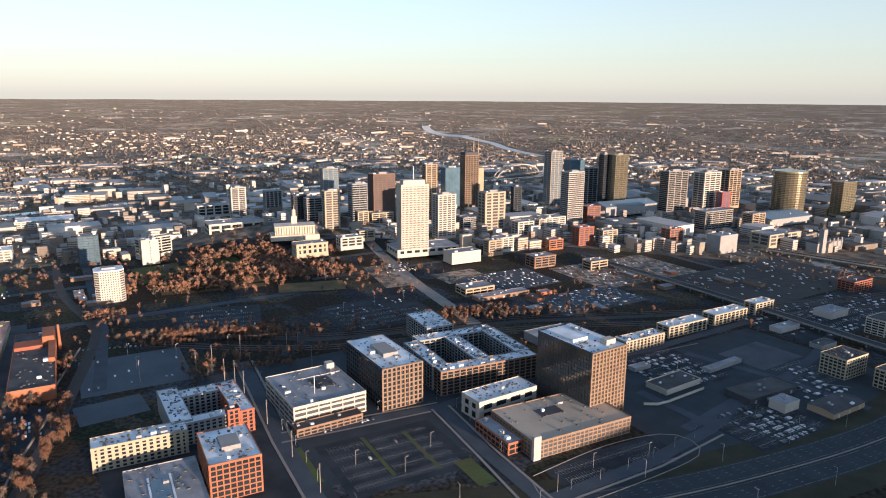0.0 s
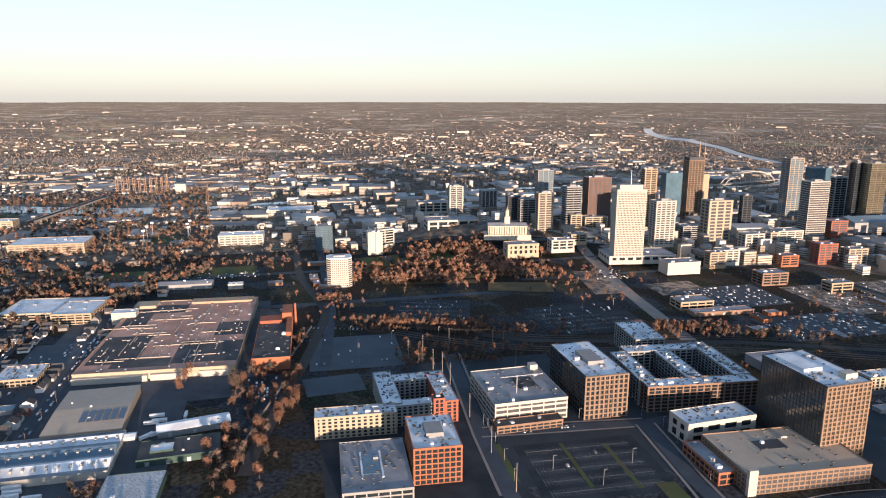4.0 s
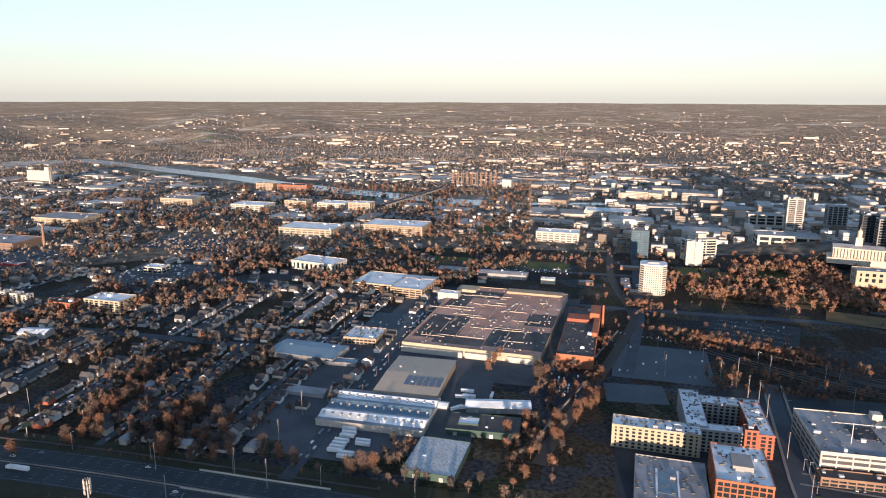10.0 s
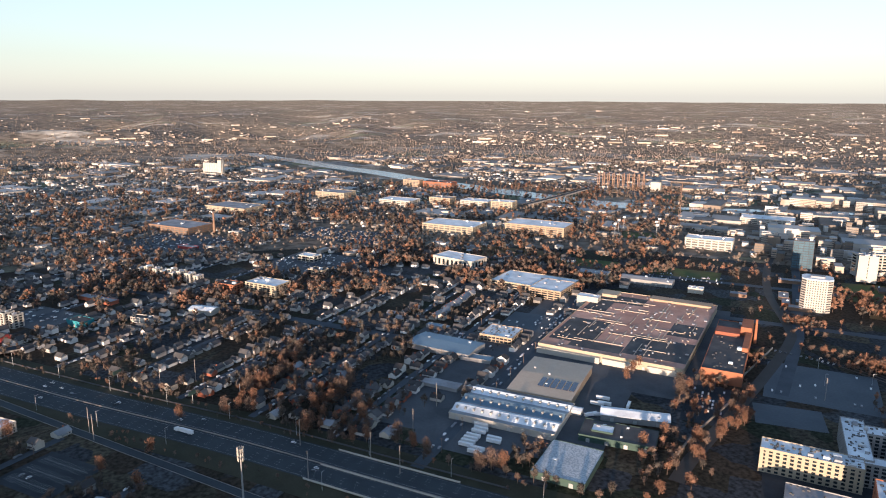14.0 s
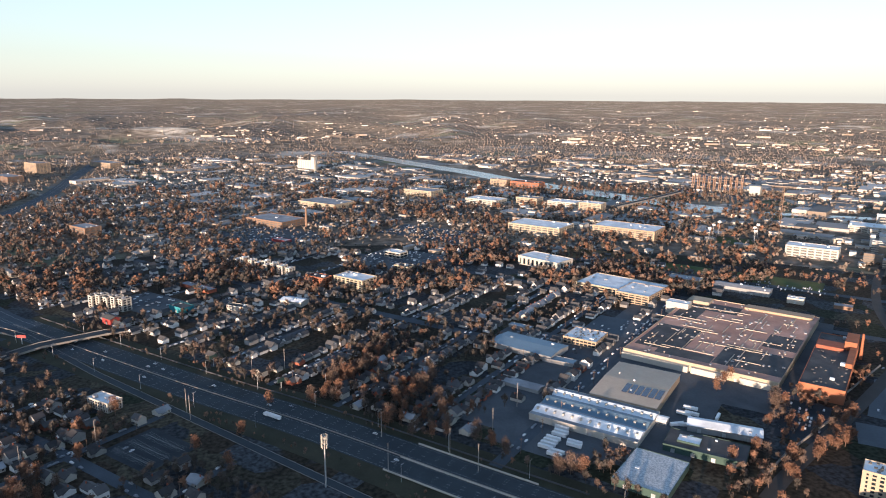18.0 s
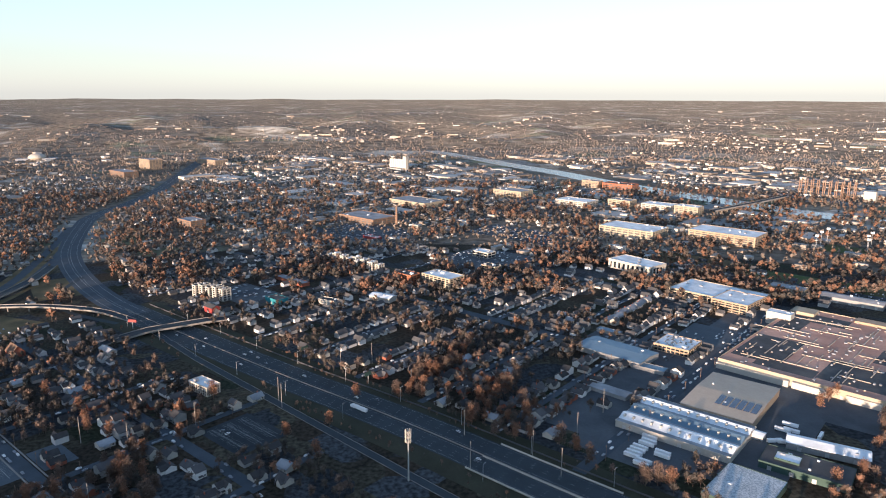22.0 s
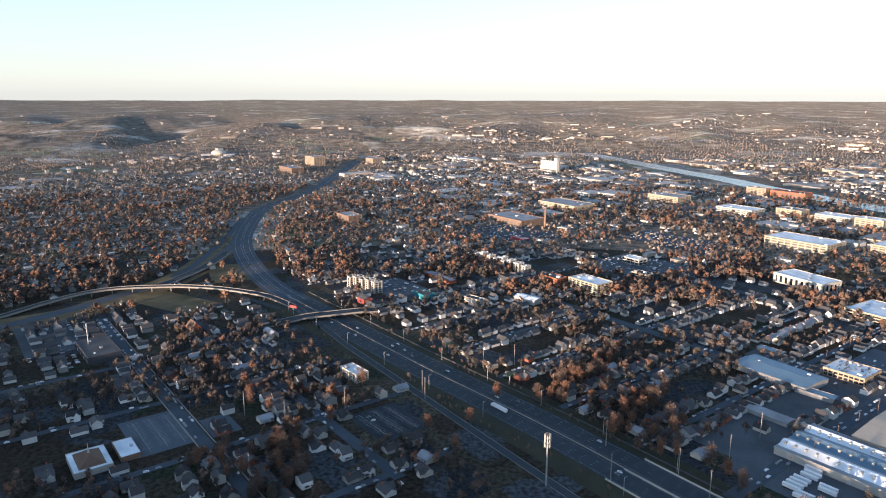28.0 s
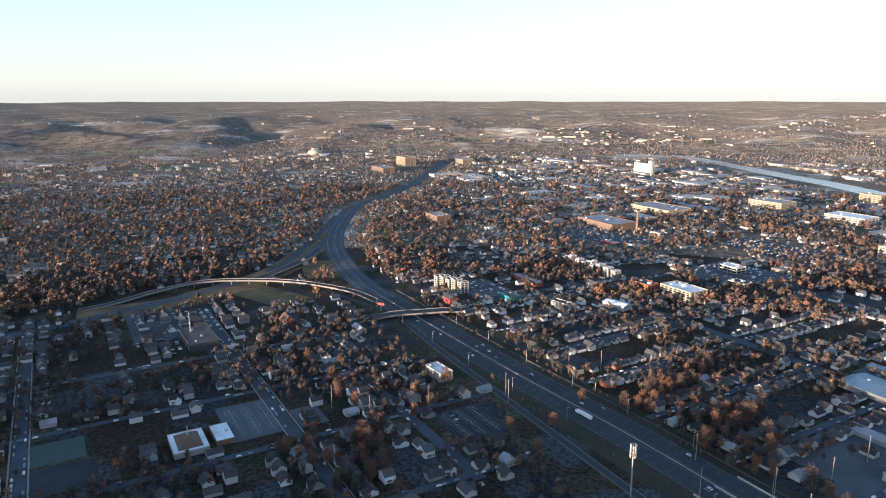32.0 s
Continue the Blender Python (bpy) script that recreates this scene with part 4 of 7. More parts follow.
TREE_LABELS = ["brown-leaved autumn tree on a dim lawn", "rust-orange autumn tree with a full crown", "bare grey-brown winter tree", "small orange autumn tree beside a street",
               "tall brown autumn tree above the roofs", "half-bare greyish tree between houses", "dark evergreen tree"]
tree_used = [0] * len(TREES)
tree_spots = []


def tree(x, y, kind, s):
    tree_spots.append((x, y))
    m = pose(x, y, gz(x, y), 0, 0, random.uniform(0, 360)) @ Matrix.Scale(s, 4)
    if tree_used[kind] == 0:
        ob = TREES[kind]
        ob.matrix_basis = m
    else:
        ob = copy_thing(TREES[kind], m)
        ob.matrix_basis = m
    tree_used[kind] += 1
    tagged(ob, TREE_LABELS[kind], "tree", "autumn trees")


class Bulk:
    """Many copies of small shapes in one mesh, kept in arrays."""

    def __init__(self):
        self.vs, self.fs, self.n = [], [], 0

    def add(self, verts, faces, moves):
        """verts (V,3), faces (F,k), moves: rows of x, y, z, scale, turn, height scale"""
        for x, y, z, s, a, hs in moves:
            c, d = math.cos(a) * s, math.sin(a) * s
            v = np.empty_like(verts)
            v[:, 0] = x + verts[:, 0] * c - verts[:, 1] * d
            v[:, 1] = y + verts[:, 0] * d + verts[:, 1] * c
            v[:, 2] = z + verts[:, 2] * s * hs
            self.vs.append(v)
            self.fs.append(faces + self.n)
            self.n += len(verts)

    def mesh(self, name, mat):
        v, f = np.concatenate(self.vs), np.concatenate(self.fs)
        me = bpy.data.meshes.new(name)
        me.vertices.add(len(v))
        me.vertices.foreach_set("co", v.astype(np.float32).ravel())
        k = f.shape[1]
        me.loops.add(f.size)
        me.loops.foreach_set("vertex_index", f.astype(np.int32).ravel())
        me.polygons.add(len(f))
        me.polygons.foreach_set("loop_start", np.arange(0, f.size, k, dtype=np.int32))
        me.polygons.foreach_set("loop_total", np.full(len(f), k, dtype=np.int32))
        me.update(calc_edges=True)
        me.shade_flat()
        me.materials.append(mat)
        return me


def arrays(g):
    return np.array(g.v, float), np.array(g.f, int)


# ---- the new quarter in the foreground ----
building("office_building", (-154, 479, 27, 37, 54, 30, 0), "orange brick office block with a grid of square windows", wall="brick_orange", roof="roof_white", bay=4.7, floor=4.3, band=0.95, pier=0.85, depth=0.5, crown=4)
apts = thing("apartment_building", -215, 545, 27, 0, "pale yellow apartment house round a courtyard", "apartment house")
building("front_wing", (-236, 513, 27, 71, 19, 20, 0), "", wall="cream", roof="roof_white", floor=3.3, bay=5, band=1.2, pier=2.4, into=apts, units=8)
building("side_wing", (-228, 567, 30, 17, 75, 20.3, 0), "", wall="grey_wall", roof="roof_white", floor=3.3, bay=5, band=1.0, pier=2.0, into=apts, units=8)
building("side_wing", (-178, 582, 30, 17, 62, 20.6, 0), "", wall="brick_red", roof="roof_white", floor=3.3, bay=5, band=1.0, pier=2.0, into=apts, units=6)
building("back_wing", (-213, 600, 30, 60, 16, 19.7, 0), "", wall="grey_wall", roof="roof_white", floor=3.3, bay=5, band=1.0, pier=2.0, into=apts, units=6)
building("link_wing", (-195, 545, 30, 50, 12, 19.4, 0), "", wall="grey_wall", roof="roof_white", floor=3.3, bay=5, band=1.0, pier=2.0, into=apts, units=3)
building("stair_tower", (-172, 552, 30, 10, 10, 25, 0), "", wall="brick_red", roof="roof_dark", floor=4, bay=5, band=1.0, pier=1.5, into=apts, units=1)
gar = building("garage", (-193, 452, 27, 52, 76, 9, 0), "low grey garage with a bright skylit roof", wall="grey_wall", roof="roof_grey", floor=4.5, bay=8, units=2)
part("skylight", Geo().box(-9, -14, 9, 4, 16, 9.5), M["blue_glass"], gar, "pale blue roof light")
part("roof_edge", Geo().box(-11, -20, 9, -9.5, 20, 9.7), M["roof_white"], gar)
part("roof_edge", Geo().box(4.5, -20, 9, 6, 20, 9.7), M["roof_white"], gar)
gar = building("garage", (-111, 612, 31, 70, 78, 20, 0), "white concrete parking garage with open decks", wall="white_wall", glass="dark_wall", roof="roof_grey", floor=4.6, bay=12, band=2.0, pier=0.9, units=9)
part("roof_well", Geo().box(-2, -10, 20.1, 18, 14, 20.5), M["roof_dark"], gar)
part("stair_head", Geo().box(24, 28, 20, 32, 36, 26), M["white_wall"], gar)
part("crane_mast", Geo().box(-8, -20, 20, -7.5, -19.5, 38), M["metal"], gar, "thin steel crane mast")
part("crane_jib", Geo().box(-24, -19.9, 37, 18, -19.5, 37.4), M["metal"], gar, "thin steel crane jib")
building("shop_row", (-92, 566, 31, 62, 13, 7, 0), "low brick shop row at the foot of the garage", wall="brick_brown", roof="roof_dark", floor=3.5, bay=6, units=5)
building("office_building", (-48, 643, 30, 42, 85, 42, 0), "brown brick office block with tall square windows", wall="dark_wall", roof="roof_white", glass="glass", floor=4.7, bay=5.2, band=0.6, pier=0.6, depth=0.3, crown=4, units=6, front="brick_tan")
dark = thing("apartment_building", 38, 701, 25, 0, "dark apartment block with a white roof round two courtyards", "apartment house")
for nm, (u, v, w, d) in {"front_wing": (0, -45, 112, 17), "back_wing": (8, 45, 96, 17), "side_wing": (-49, 0, 17, 74), "middle_wing": (0, 0, 17, 74), "end_wing": (48, 0, 17, 74)}.items():
    c, s = math.cos(radians(25)), math.sin(radians(25))
    building(nm, (38 + u * c - v * s, 701 + u * s + v * c, 25, w, d, {"f": 25.0, "b": 24.7, "s": 25.3, "m": 24.4, "e": 25.6}[nm[0]], 0), "", wall="grey_wall" if "front" not in nm else "brick_brown", roof="roof_white", floor=3.4, bay=7, band=0.7, pier=1.4, into=dark, units=12)
building("apartment_wing", (-2, 790, 25, 34, 60, 26, 0), "dark apartment wing with a white roof", wall="grey_wall", roof="roof_white", floor=3.4, bay=7, band=0.7, pier=1.4, units=9)
tw = building("office_tower", (143, 616, 33, 44, 72, 66, 0), "tall glass office tower with a tan brick side", wall="dark_wall", roof="roof_white", glass="warm_glass", floor=3.9, bay=3.6, band=0.5, pier=0.35, units=5, front="brick_tan")
part("penthouse", Geo().box(-17, -6, 66, 2, 30, 69), M["roof_white"], tw)
part("plant_box", Geo().box(4, -28, 66, 16, -20, 71), M["white_wall"], tw)
gar = building("garage", (115, 560, 27, 103, 66, 15, 0), "tan brick garage below the glass tower", wall="brick_tan", roof="roof_tan", floor=4, bay=4.6, glass="dark_wall", units=4)
part("corner_pylon", Geo().box(-53, -35, 0, -46, -31.5, 21), M["white_wall"], gar, "white corner pylon")
part("roof_well", Geo().box(-18, 2, 15.1, 6, 16, 15.4), M["dark_wall"], gar)
building("hall_wing", (65, 603, 33, 68, 27, 19, 0), "white hall wing with a pale roof", wall="white_wall", roof="roof_white", floor=11, bay=17, band=3, pier=5, units=2)
building("shop_row", (58, 540, 29, 14, 50, 10, 0), "low brick shop wing with white roof machines", wall="brick_orange", roof="roof_grey", floor=4.5, bay=6, units=9)
building("apartment_building", (248, 768, 30, 64, 18, 14, 0), "pale apartment row with a white roof", wall="cream", roof="roof_white", floor=3.4, bay=6, band=0.8, pier=2.2, units=9, group="pale apartment rows")
building("apartment_building", (318, 822, 30, 70, 20, 14, 0), "pale apartment row with a white roof", wall="cream", roof="roof_white", floor=3.4, bay=6, band=0.8, pier=2.2, units=9, group="pale apartment rows")
building("apartment_building", (392, 868, 30, 66, 20, 14, 0), "pale apartment row with a white roof", wall="cream", roof="roof_white", floor=3.4, bay=6, band=0.8, pier=2.2, units=9, group="pale apartment rows")
building("apartment_building", (455, 905, 30, 40, 18, 16, 0), "pale apartment row with a white roof", wall="cream", roof="roof_white", floor=3.4, bay=6, band=0.8, pier=2.2, units=5, group="pale apartment rows")
shed("hall", (150, 790, 30, 60, 42, 10, 0), "low grey hall behind the tower", wall="grey_wall", roof="roof_grey")
# motor quarter beyond the tower
shed("showroom", (250, 656, 33, 54, 26, 5, 0), "long low motor showroom with a pale fascia", wall="white_wall", roof="roof_dark", parapet=1.2)
shed("showroom", (332, 637, 27, 70, 30, 6, 0), "low dark-roofed motor showroom", wall="dark_wall", roof="roof_dark")
shed("showroom", (338, 603, 30, 22, 17, 9, 0), "small bright white motor showroom", wall="white_wall", roof="roof_grey")
shed("showroom", (388, 602, 30, 52, 26, 6, 0), "low brown showroom with a dark roof", wall="tan", roof="roof_dark", rise=2)
shed("workshop", (322, 706, 33, 58, 9, 4, 0), "long grey workshop with a flat roof", wall="grey_wall", roof="roof_grey")
building("office_building", (446, 690, 30, 40, 28, 22, 0), "cream stone office house with dark roof", wall="cream", roof="roof_dark", floor=4, bay=5)
building("office_building", (484, 652, 30, 46, 30, 20, 0), "cream stone office house with dark roof", wall="cream", roof="roof_dark", floor=4, bay=5)
shed("hall", (548, 890, 30, 40, 26, 9, 0), "white low hall beside the viaduct", wall="white_wall", roof="roof_grey")
building("apartment_building", (575, 820, 30, 40, 24, 20, 0), "white and grey apartment house", wall="white_wall", roof="roof_dark", floor=3.4, bay=5)
building("office_building", (664, 1027, 30, 50, 26, 15, 0), "red brick office house", wall="brick_red", roof="roof_dark", floor=4, bay=5)
building("office_building", (700, 860, 30, 40, 26, 12, 0), "red brick office house", wall="brick_red", roof="roof_white", floor=4, bay=5)

shed("hall", (454, 830, 30, 40, 16, 6, 0), "long white shed under the viaduct", wall="white_wall", roof="roof_grey")
shed("store", (228, 700, 30, 24, 10, 4, 0), "small grey canopy between parked cars", wall="grey_wall", roof="roof_grey", units=1)
shed("store", (470, 770, 30, 30, 16, 5, 0), "low dark store by the car park", wall="grey_wall", roof="roof_dark", units=1)

# low stores between the tracks and the city
sr = random.Random(31)
for cx, cy, sx, sy, n in ((-500, 1010, 60, 110, 13), (170, 960, 90, 50, 7), (430, 1080, 110, 60, 6)):
    for k in range(n):
        x, y = cx + sr.uniform(-sx, sx), cy + sr.uniform(-sy, sy)
        w, d = sr.uniform(16, 34), sr.uniform(10, 17)
        if not taken(x, y, 13):
            mt = sr.choice(("brick_red", "brick_brown", "tan", "brick_orange"))
            shed("store", (x, y, 30 + sr.choice((0, 90)), w, d, sr.uniform(4.2, 4.9), None), {"brick_red": "low red brick store by the tracks", "brick_brown": "low brown brick store by the tracks", "tan": "low tan store with a flat roof", "brick_orange": "low orange brick store with a flat roof"}[mt], wall=mt, roof=sr.choice(("roof_dark", "roof_grey", "roof_grey")), units=1, category="store", group="low stores by the tracks")

# ---- mill, factory and warehouses ----
mill = building("mill", (-423, 693, 28, 40, 177, 14, 0), "old orange brick mill with a dark flat roof", wall="brick_orange", roof="roof_dark", floor=4.6, bay=6, band=1.6, pier=2.6, units=6, blank=(0,), category="factory")
part("stair_block", Geo().box(8, 40, 14, 20, 76, 24), M["brick_orange"], mill, "orange brick upper block")
part("stair_block", Geo().box(14, -20, 14, 20.3, 38, 19), M["brick_orange"], mill)
part("roof_ridge", Geo().box(-19, 30, 14.1, 8, 52, 18), M["brick_red"], mill)
part("chimney", Geo().cyl(24, 60, 1.8, 0, 30, 12, 1.2), M["brick_orange"], mill, "round brick chimney")
fac = shed("factory", (-544, 675, 26.5, 163, 260, 9, 0), "broad factory hall with a rust-brown flat roof", category="factory", wall="cream", roof="roof_rust", units=0, parapet=1.0)
rr = random.Random(5)
ventg = shared(("roof_vent",), lambda: Geo().box(-0.7, -0.7, 0, 0.7, 0.7, 1.1), "roof_tan")
boxg = shared(("roof_unit",), lambda: Geo().box(-1.6, -0.9, 0, 1.6, 0.9, 1.2), "roof_grey")
for k in range(140):
    part("roof_vent" if k % 2 else "roof_unit", ventg if k % 2 else boxg, None, fac, at=pose(rr.uniform(-78, 78), rr.uniform(-124, 125), 9.1, 0, 0, rr.choice((0, 90))))
for k in range(64):
    L = rr.uniform(8, 50)
    part("roof_duct", Geo().box(-0.4, -L / 2, 0, 0.4, L / 2, 0.7), M["roof_tan"], fac, at=pose(rr.uniform(-74, 74), rr.uniform(-100, 100), 9.1, 0, 0, rr.choice((0, 90))))
for u, v, w, d in ((46, -80, 70, 66), (-52, -60, 52, 90), (62, -2, 36, 50), (-62, 60, 30, 70), (-20, -106, 60, 24), (-30, 92, 44, 36)):
    part("roof_patch", Geo().box(u - w / 2, v - d / 2, 9.0, u + w / 2, v + d / 2, 9.14 + 0.0002 * (w + 3 * d)), M["roof_dark"], fac, "tarred dark roof patch")
for u, v, w in ((-44, -127, 74), (14, -126, 36), (60, -124, 30)):
    part("front_annex", Geo().box(u - w / 2, v - 9, 0, u + w / 2, v + 2, 6.5), M["white_wall"], fac, "pale lit front annex")
part("roof_house", Geo().box(-78, 98, 9, -50, 122, 13), M["cream"], fac)
part("roof_house", Geo().box(-6, 110, 9, 76, 128, 12), M["tan"], fac)
shed("tower_block", (-648, 700, 27, 30, 16, 16, 0), "windowless pale concrete block", wall="white_wall", roof="roof_white", units=1, category="block")
sol = shed("warehouse", (-479, 468, 31, 64, 94, 8.5, 0), "tan-roofed hall with dark solar panels", roof="roof_tan", wall="tan", units=3, rise=1.6)
panel = shared(("solar_panel",), lambda: Geo().box(-2.6, -10, 0, 2.6, 10, 0.25), "solar")
for k in range(6):
    part("solar_panel", panel, None, sol, at=pose(-4 + k * 6.4, -19, 9.75, 0, 0, 0) @ pose(0, 0, 0, 2.4, 0, 0))
saw = shed("warehouse", (-450, 391, 30, 100, 68, 6, 0), "white metal hall with three long lantern roofs", wall="white_wall", roof="roof_grey", units=0)
for k, (v, wd, mt) in enumerate(((-19, 18, "roof_white"), (3, 20, "roof_blue"), (22, 15, "roof_white"))):
    g = Geo()
    g.v += [(-50, v - wd / 2, 6.1), (50, v - wd / 2, 6.1), (50, v, 9.4), (-50, v, 9.4), (-50, v + wd / 2, 6.1), (50, v + wd / 2, 6.1)]
    g.f += [(0, 1, 2, 3), (3, 2, 5, 4), (1, 5, 2), (0, 3, 4)]
    part("roof_bay", g, M[mt], saw)
    for j in range(12):
        part("roof_lantern", shared(("roof_lantern",), lambda: Geo().box(-0.9, -1.5, -1.2, 0.9, 1.5, 1.3), "white_wall"), None, saw, at=pose(-46 + j * 8.4, v - wd * 0.25, 7.9))
shed("warehouse", (-352, 366, 28, 43, 56, 6, 0), "hall with a worn white flaking roof", wall="green_wall", roof="flaking", units=1)
arc = shed("warehouse", (-377, 476, 40, 61, 18, 6, 0), "low hall with a pale curved roof", wall="grey_wall", roof="roof_white", rise=2.5, units=1)
shed("warehouse", (-361, 436, 33, 64, 32, 6, 0), "green-walled hall with a dark flat roof", wall="green_wall", roof="roof_dark", units=3)
shed("store", (-372, 428, 33, 18, 12, 7.5, 0), "small white-roofed store on the green hall", wall="green_wall", roof="roof_white", units=1)
shed("canopy", (-418, 440, 30, 14, 9, 5, 0), "small pale blue canopy in the yard", wall="metal", roof="roof_white", rise=1.2, units=0)
shed("warehouse", (-626, 438, 26, 81, 43, 6.5, 0), "long hall with a blue metal roof", wall="grey_wall", roof="roof_blue", rise=2.2, units=2)
shed("store", (-575, 445, 33, 36, 13, 4, 0), "low canopy beside the blue hall", wall="grey_wall", roof="roof_blue", units=0)
shed("store", (-690, 470, 28, 30, 10, 4, 0), "low store with a blue metal roof", wall="grey_wall", roof="roof_blue", units=0)
building("office_building", (-617, 515, 30, 41, 40, 8, 0), "low brown office house with a white roof", wall="tan", roof="roof_white", floor=4, bay=5, units=6)
shed("annex", (-538, 372, 28, 40, 14, 4, 0), "long low shed with a weathered roof", wall="grey_wall", roof="roof_grey", rise=1.5, units=0)
gy = building("garage", (-764, 703, 24, 118, 70, 12, 0), "cream parking garage with a yellow end", wall="cream", roof="roof_white", floor=3.6, bay=8, band=1.4, pier=1.5, units=8)
building("garage_end", (-722, 700, 24, 50, 60, 14, 0), "yellow garage end with open decks", wall="tan", roof="roof_white", floor=3.5, bay=7, band=1.4, pier=1.5, units=5, category="garage")
building("school", (-949, 693, 18, 83, 46, 15, 0), "white school house with arched windows", wall="white_wall", roof="roof_white", floor=15, bay=6.5, pier=4.5, band=3, units=4)
shed("market_hall", (-683, 869, 28, 81, 26, 8, 0), "long grey market hall", wall="grey_wall", roof="roof_grey", rise=2)
shed("market_hall", (-606, 888, 28, 22, 13, 8, 0), "small white market hall", wall="white_wall", roof="roof_white")
shed("market_hall", (-760, 830, 28, 50, 26, 8, 0), "grey market hall with a pale end", wall="cream", roof="roof_grey")

# ---- south side of the highway ----
ch = shed("church", (-528, -219, 30, 37, 28, 5, 0), "low church with a brown hipped roof and a white terrace", wall="white_wall", roof="roof_white", units=0, category="church")
g = Geo()
g.v += [(-15, -10, 5.3), (15, -10, 5.3), (15, 10, 5.3), (-15, 10, 5.3), (-5, 0, 11), (5, 0, 11)]
g.f += [(0, 1, 5, 4), (1, 2, 5), (2, 3, 4, 5), (3, 0, 4)]
part("hipped_roof", g, M["roof_brown"], ch, "brown shingled hip roof")
part("steeple", Geo().cyl(0, 0, 1.0, 10.5, 19, 6, 0.1), M["white_wall"], ch, "small white steeple")
shed("hall", (-545, -196, 30, 32, 15, 4.5, 0), "low hall with a bright white flat roof", wall="brick_brown", roof="roof_white", units=1)
# walls in dark_wall: the shade on their brick is put into the colour
shed("workshop", (-782, -299, 31, 66, 34, 9, 0), "long workshop with a black flat roof", wall="dark_wall", roof="roof_dark", units=3)
building("apartment_house", (-678, -8, 33, 30, 15, 9, 0), "small white modern apartment block", wall="white_wall", roof="roof_white", floor=3, bay=4, band=0.9, pier=1.5)
shed("church", (-850, -208, 30, 20, 14, 5, 0), "small church with a steep orange-lit roof", wall="brick_red", roof="roof_brown", rise=8, units=0, category="church")
shed("house_hall", (-820, -110, 30, 24, 10, 5, 0), "white long house with a pale roof", wall="white_wall", roof="roof_grey", rise=3, units=0, category="house")

# ---- junction and shops ----
shed("restaurant", (-943, 7, 28, 20, 14, 8, 0), "bright red restaurant by the junction", wall="red_paint", roof="roof_dark", rise=3, units=1, category="restaurant")
shed("shop", (-957, 94, 28, 30, 18, 8, 0), "teal painted shop by the junction", wall="teal_paint", roof="roof_dark", units=2, category="shop")
for k in range(5):
    building("apartment_tower", (-1030 + 9 * k, -10 + 9 * k, 28, 9, 14, 17 + 2 * (k % 2), 0), "cream gabled apartment tower by the junction", wall="white_wall", roof="roof_dark", floor=3.3, bay=4.5, band=1, pier=1.8, units=1, group="apartment towers by the junction", category="apartment house")
shed("filling_station", (-925, 165, 40, 34, 12, 6, 0), "long white shop roof beside the street", wall="white_wall", roof="roof_dark", parapet=1.5, units=2, category="shop")
shed("hall", (-920, 240, 40, 36, 20, 7, 0), "white hall with a low gable", wall="white_wall", roof="roof_white", rise=2, units=1)
building("apartment_building", (-967, 349, 28, 58, 34, 17, 0), "cream apartment house with stepped roofs", wall="cream", roof="roof_white", floor=3.3, bay=6, band=1, pier=2.4, units=8, category="apartment house")
building("office_building", (-1000, 302, 28, 33, 20, 15, 0), "orange brick house with a dark roof", wall="brick_orange", roof="roof_dark", floor=4, bay=5, band=1.5, pier=2.2)
for k in range(11):
    x, y = uv(-915 + 12 * k, 775 + 4 * (k % 3))
    building("townhouse", (x, y, 30, 8, 13, 13 + 3 * (k % 2), 0), "narrow white townhouse in a row", wall="white_wall", roof="roof_white", floor=3.2, bay=4, band=0.8, pier=2.2, units=1, group="white townhouses", category="house")
shed("shop_row", (-1060, 130, 28, 70, 14, 5, 0), "long low red brick shop row", wall="brick_red", roof="roof_grey", category="shop")
building("office_building", (-1126, 486, 28, 37, 22, 10, 0), "white flat-roofed shop house", wall="white_wall", roof="roof_white", floor=5, bay=7)
building("office_building", (-1011, 451, 28, 29, 17, 13, 0), "cream brick house by the car park", wall="cream", roof="roof_dark", floor=4, bay=5)
shed("shop", (-1345, 331, 28, 40, 16, 5, 0), "red-fronted shop in a wide car park", wall="red_paint", roof="roof_grey", category="shop")
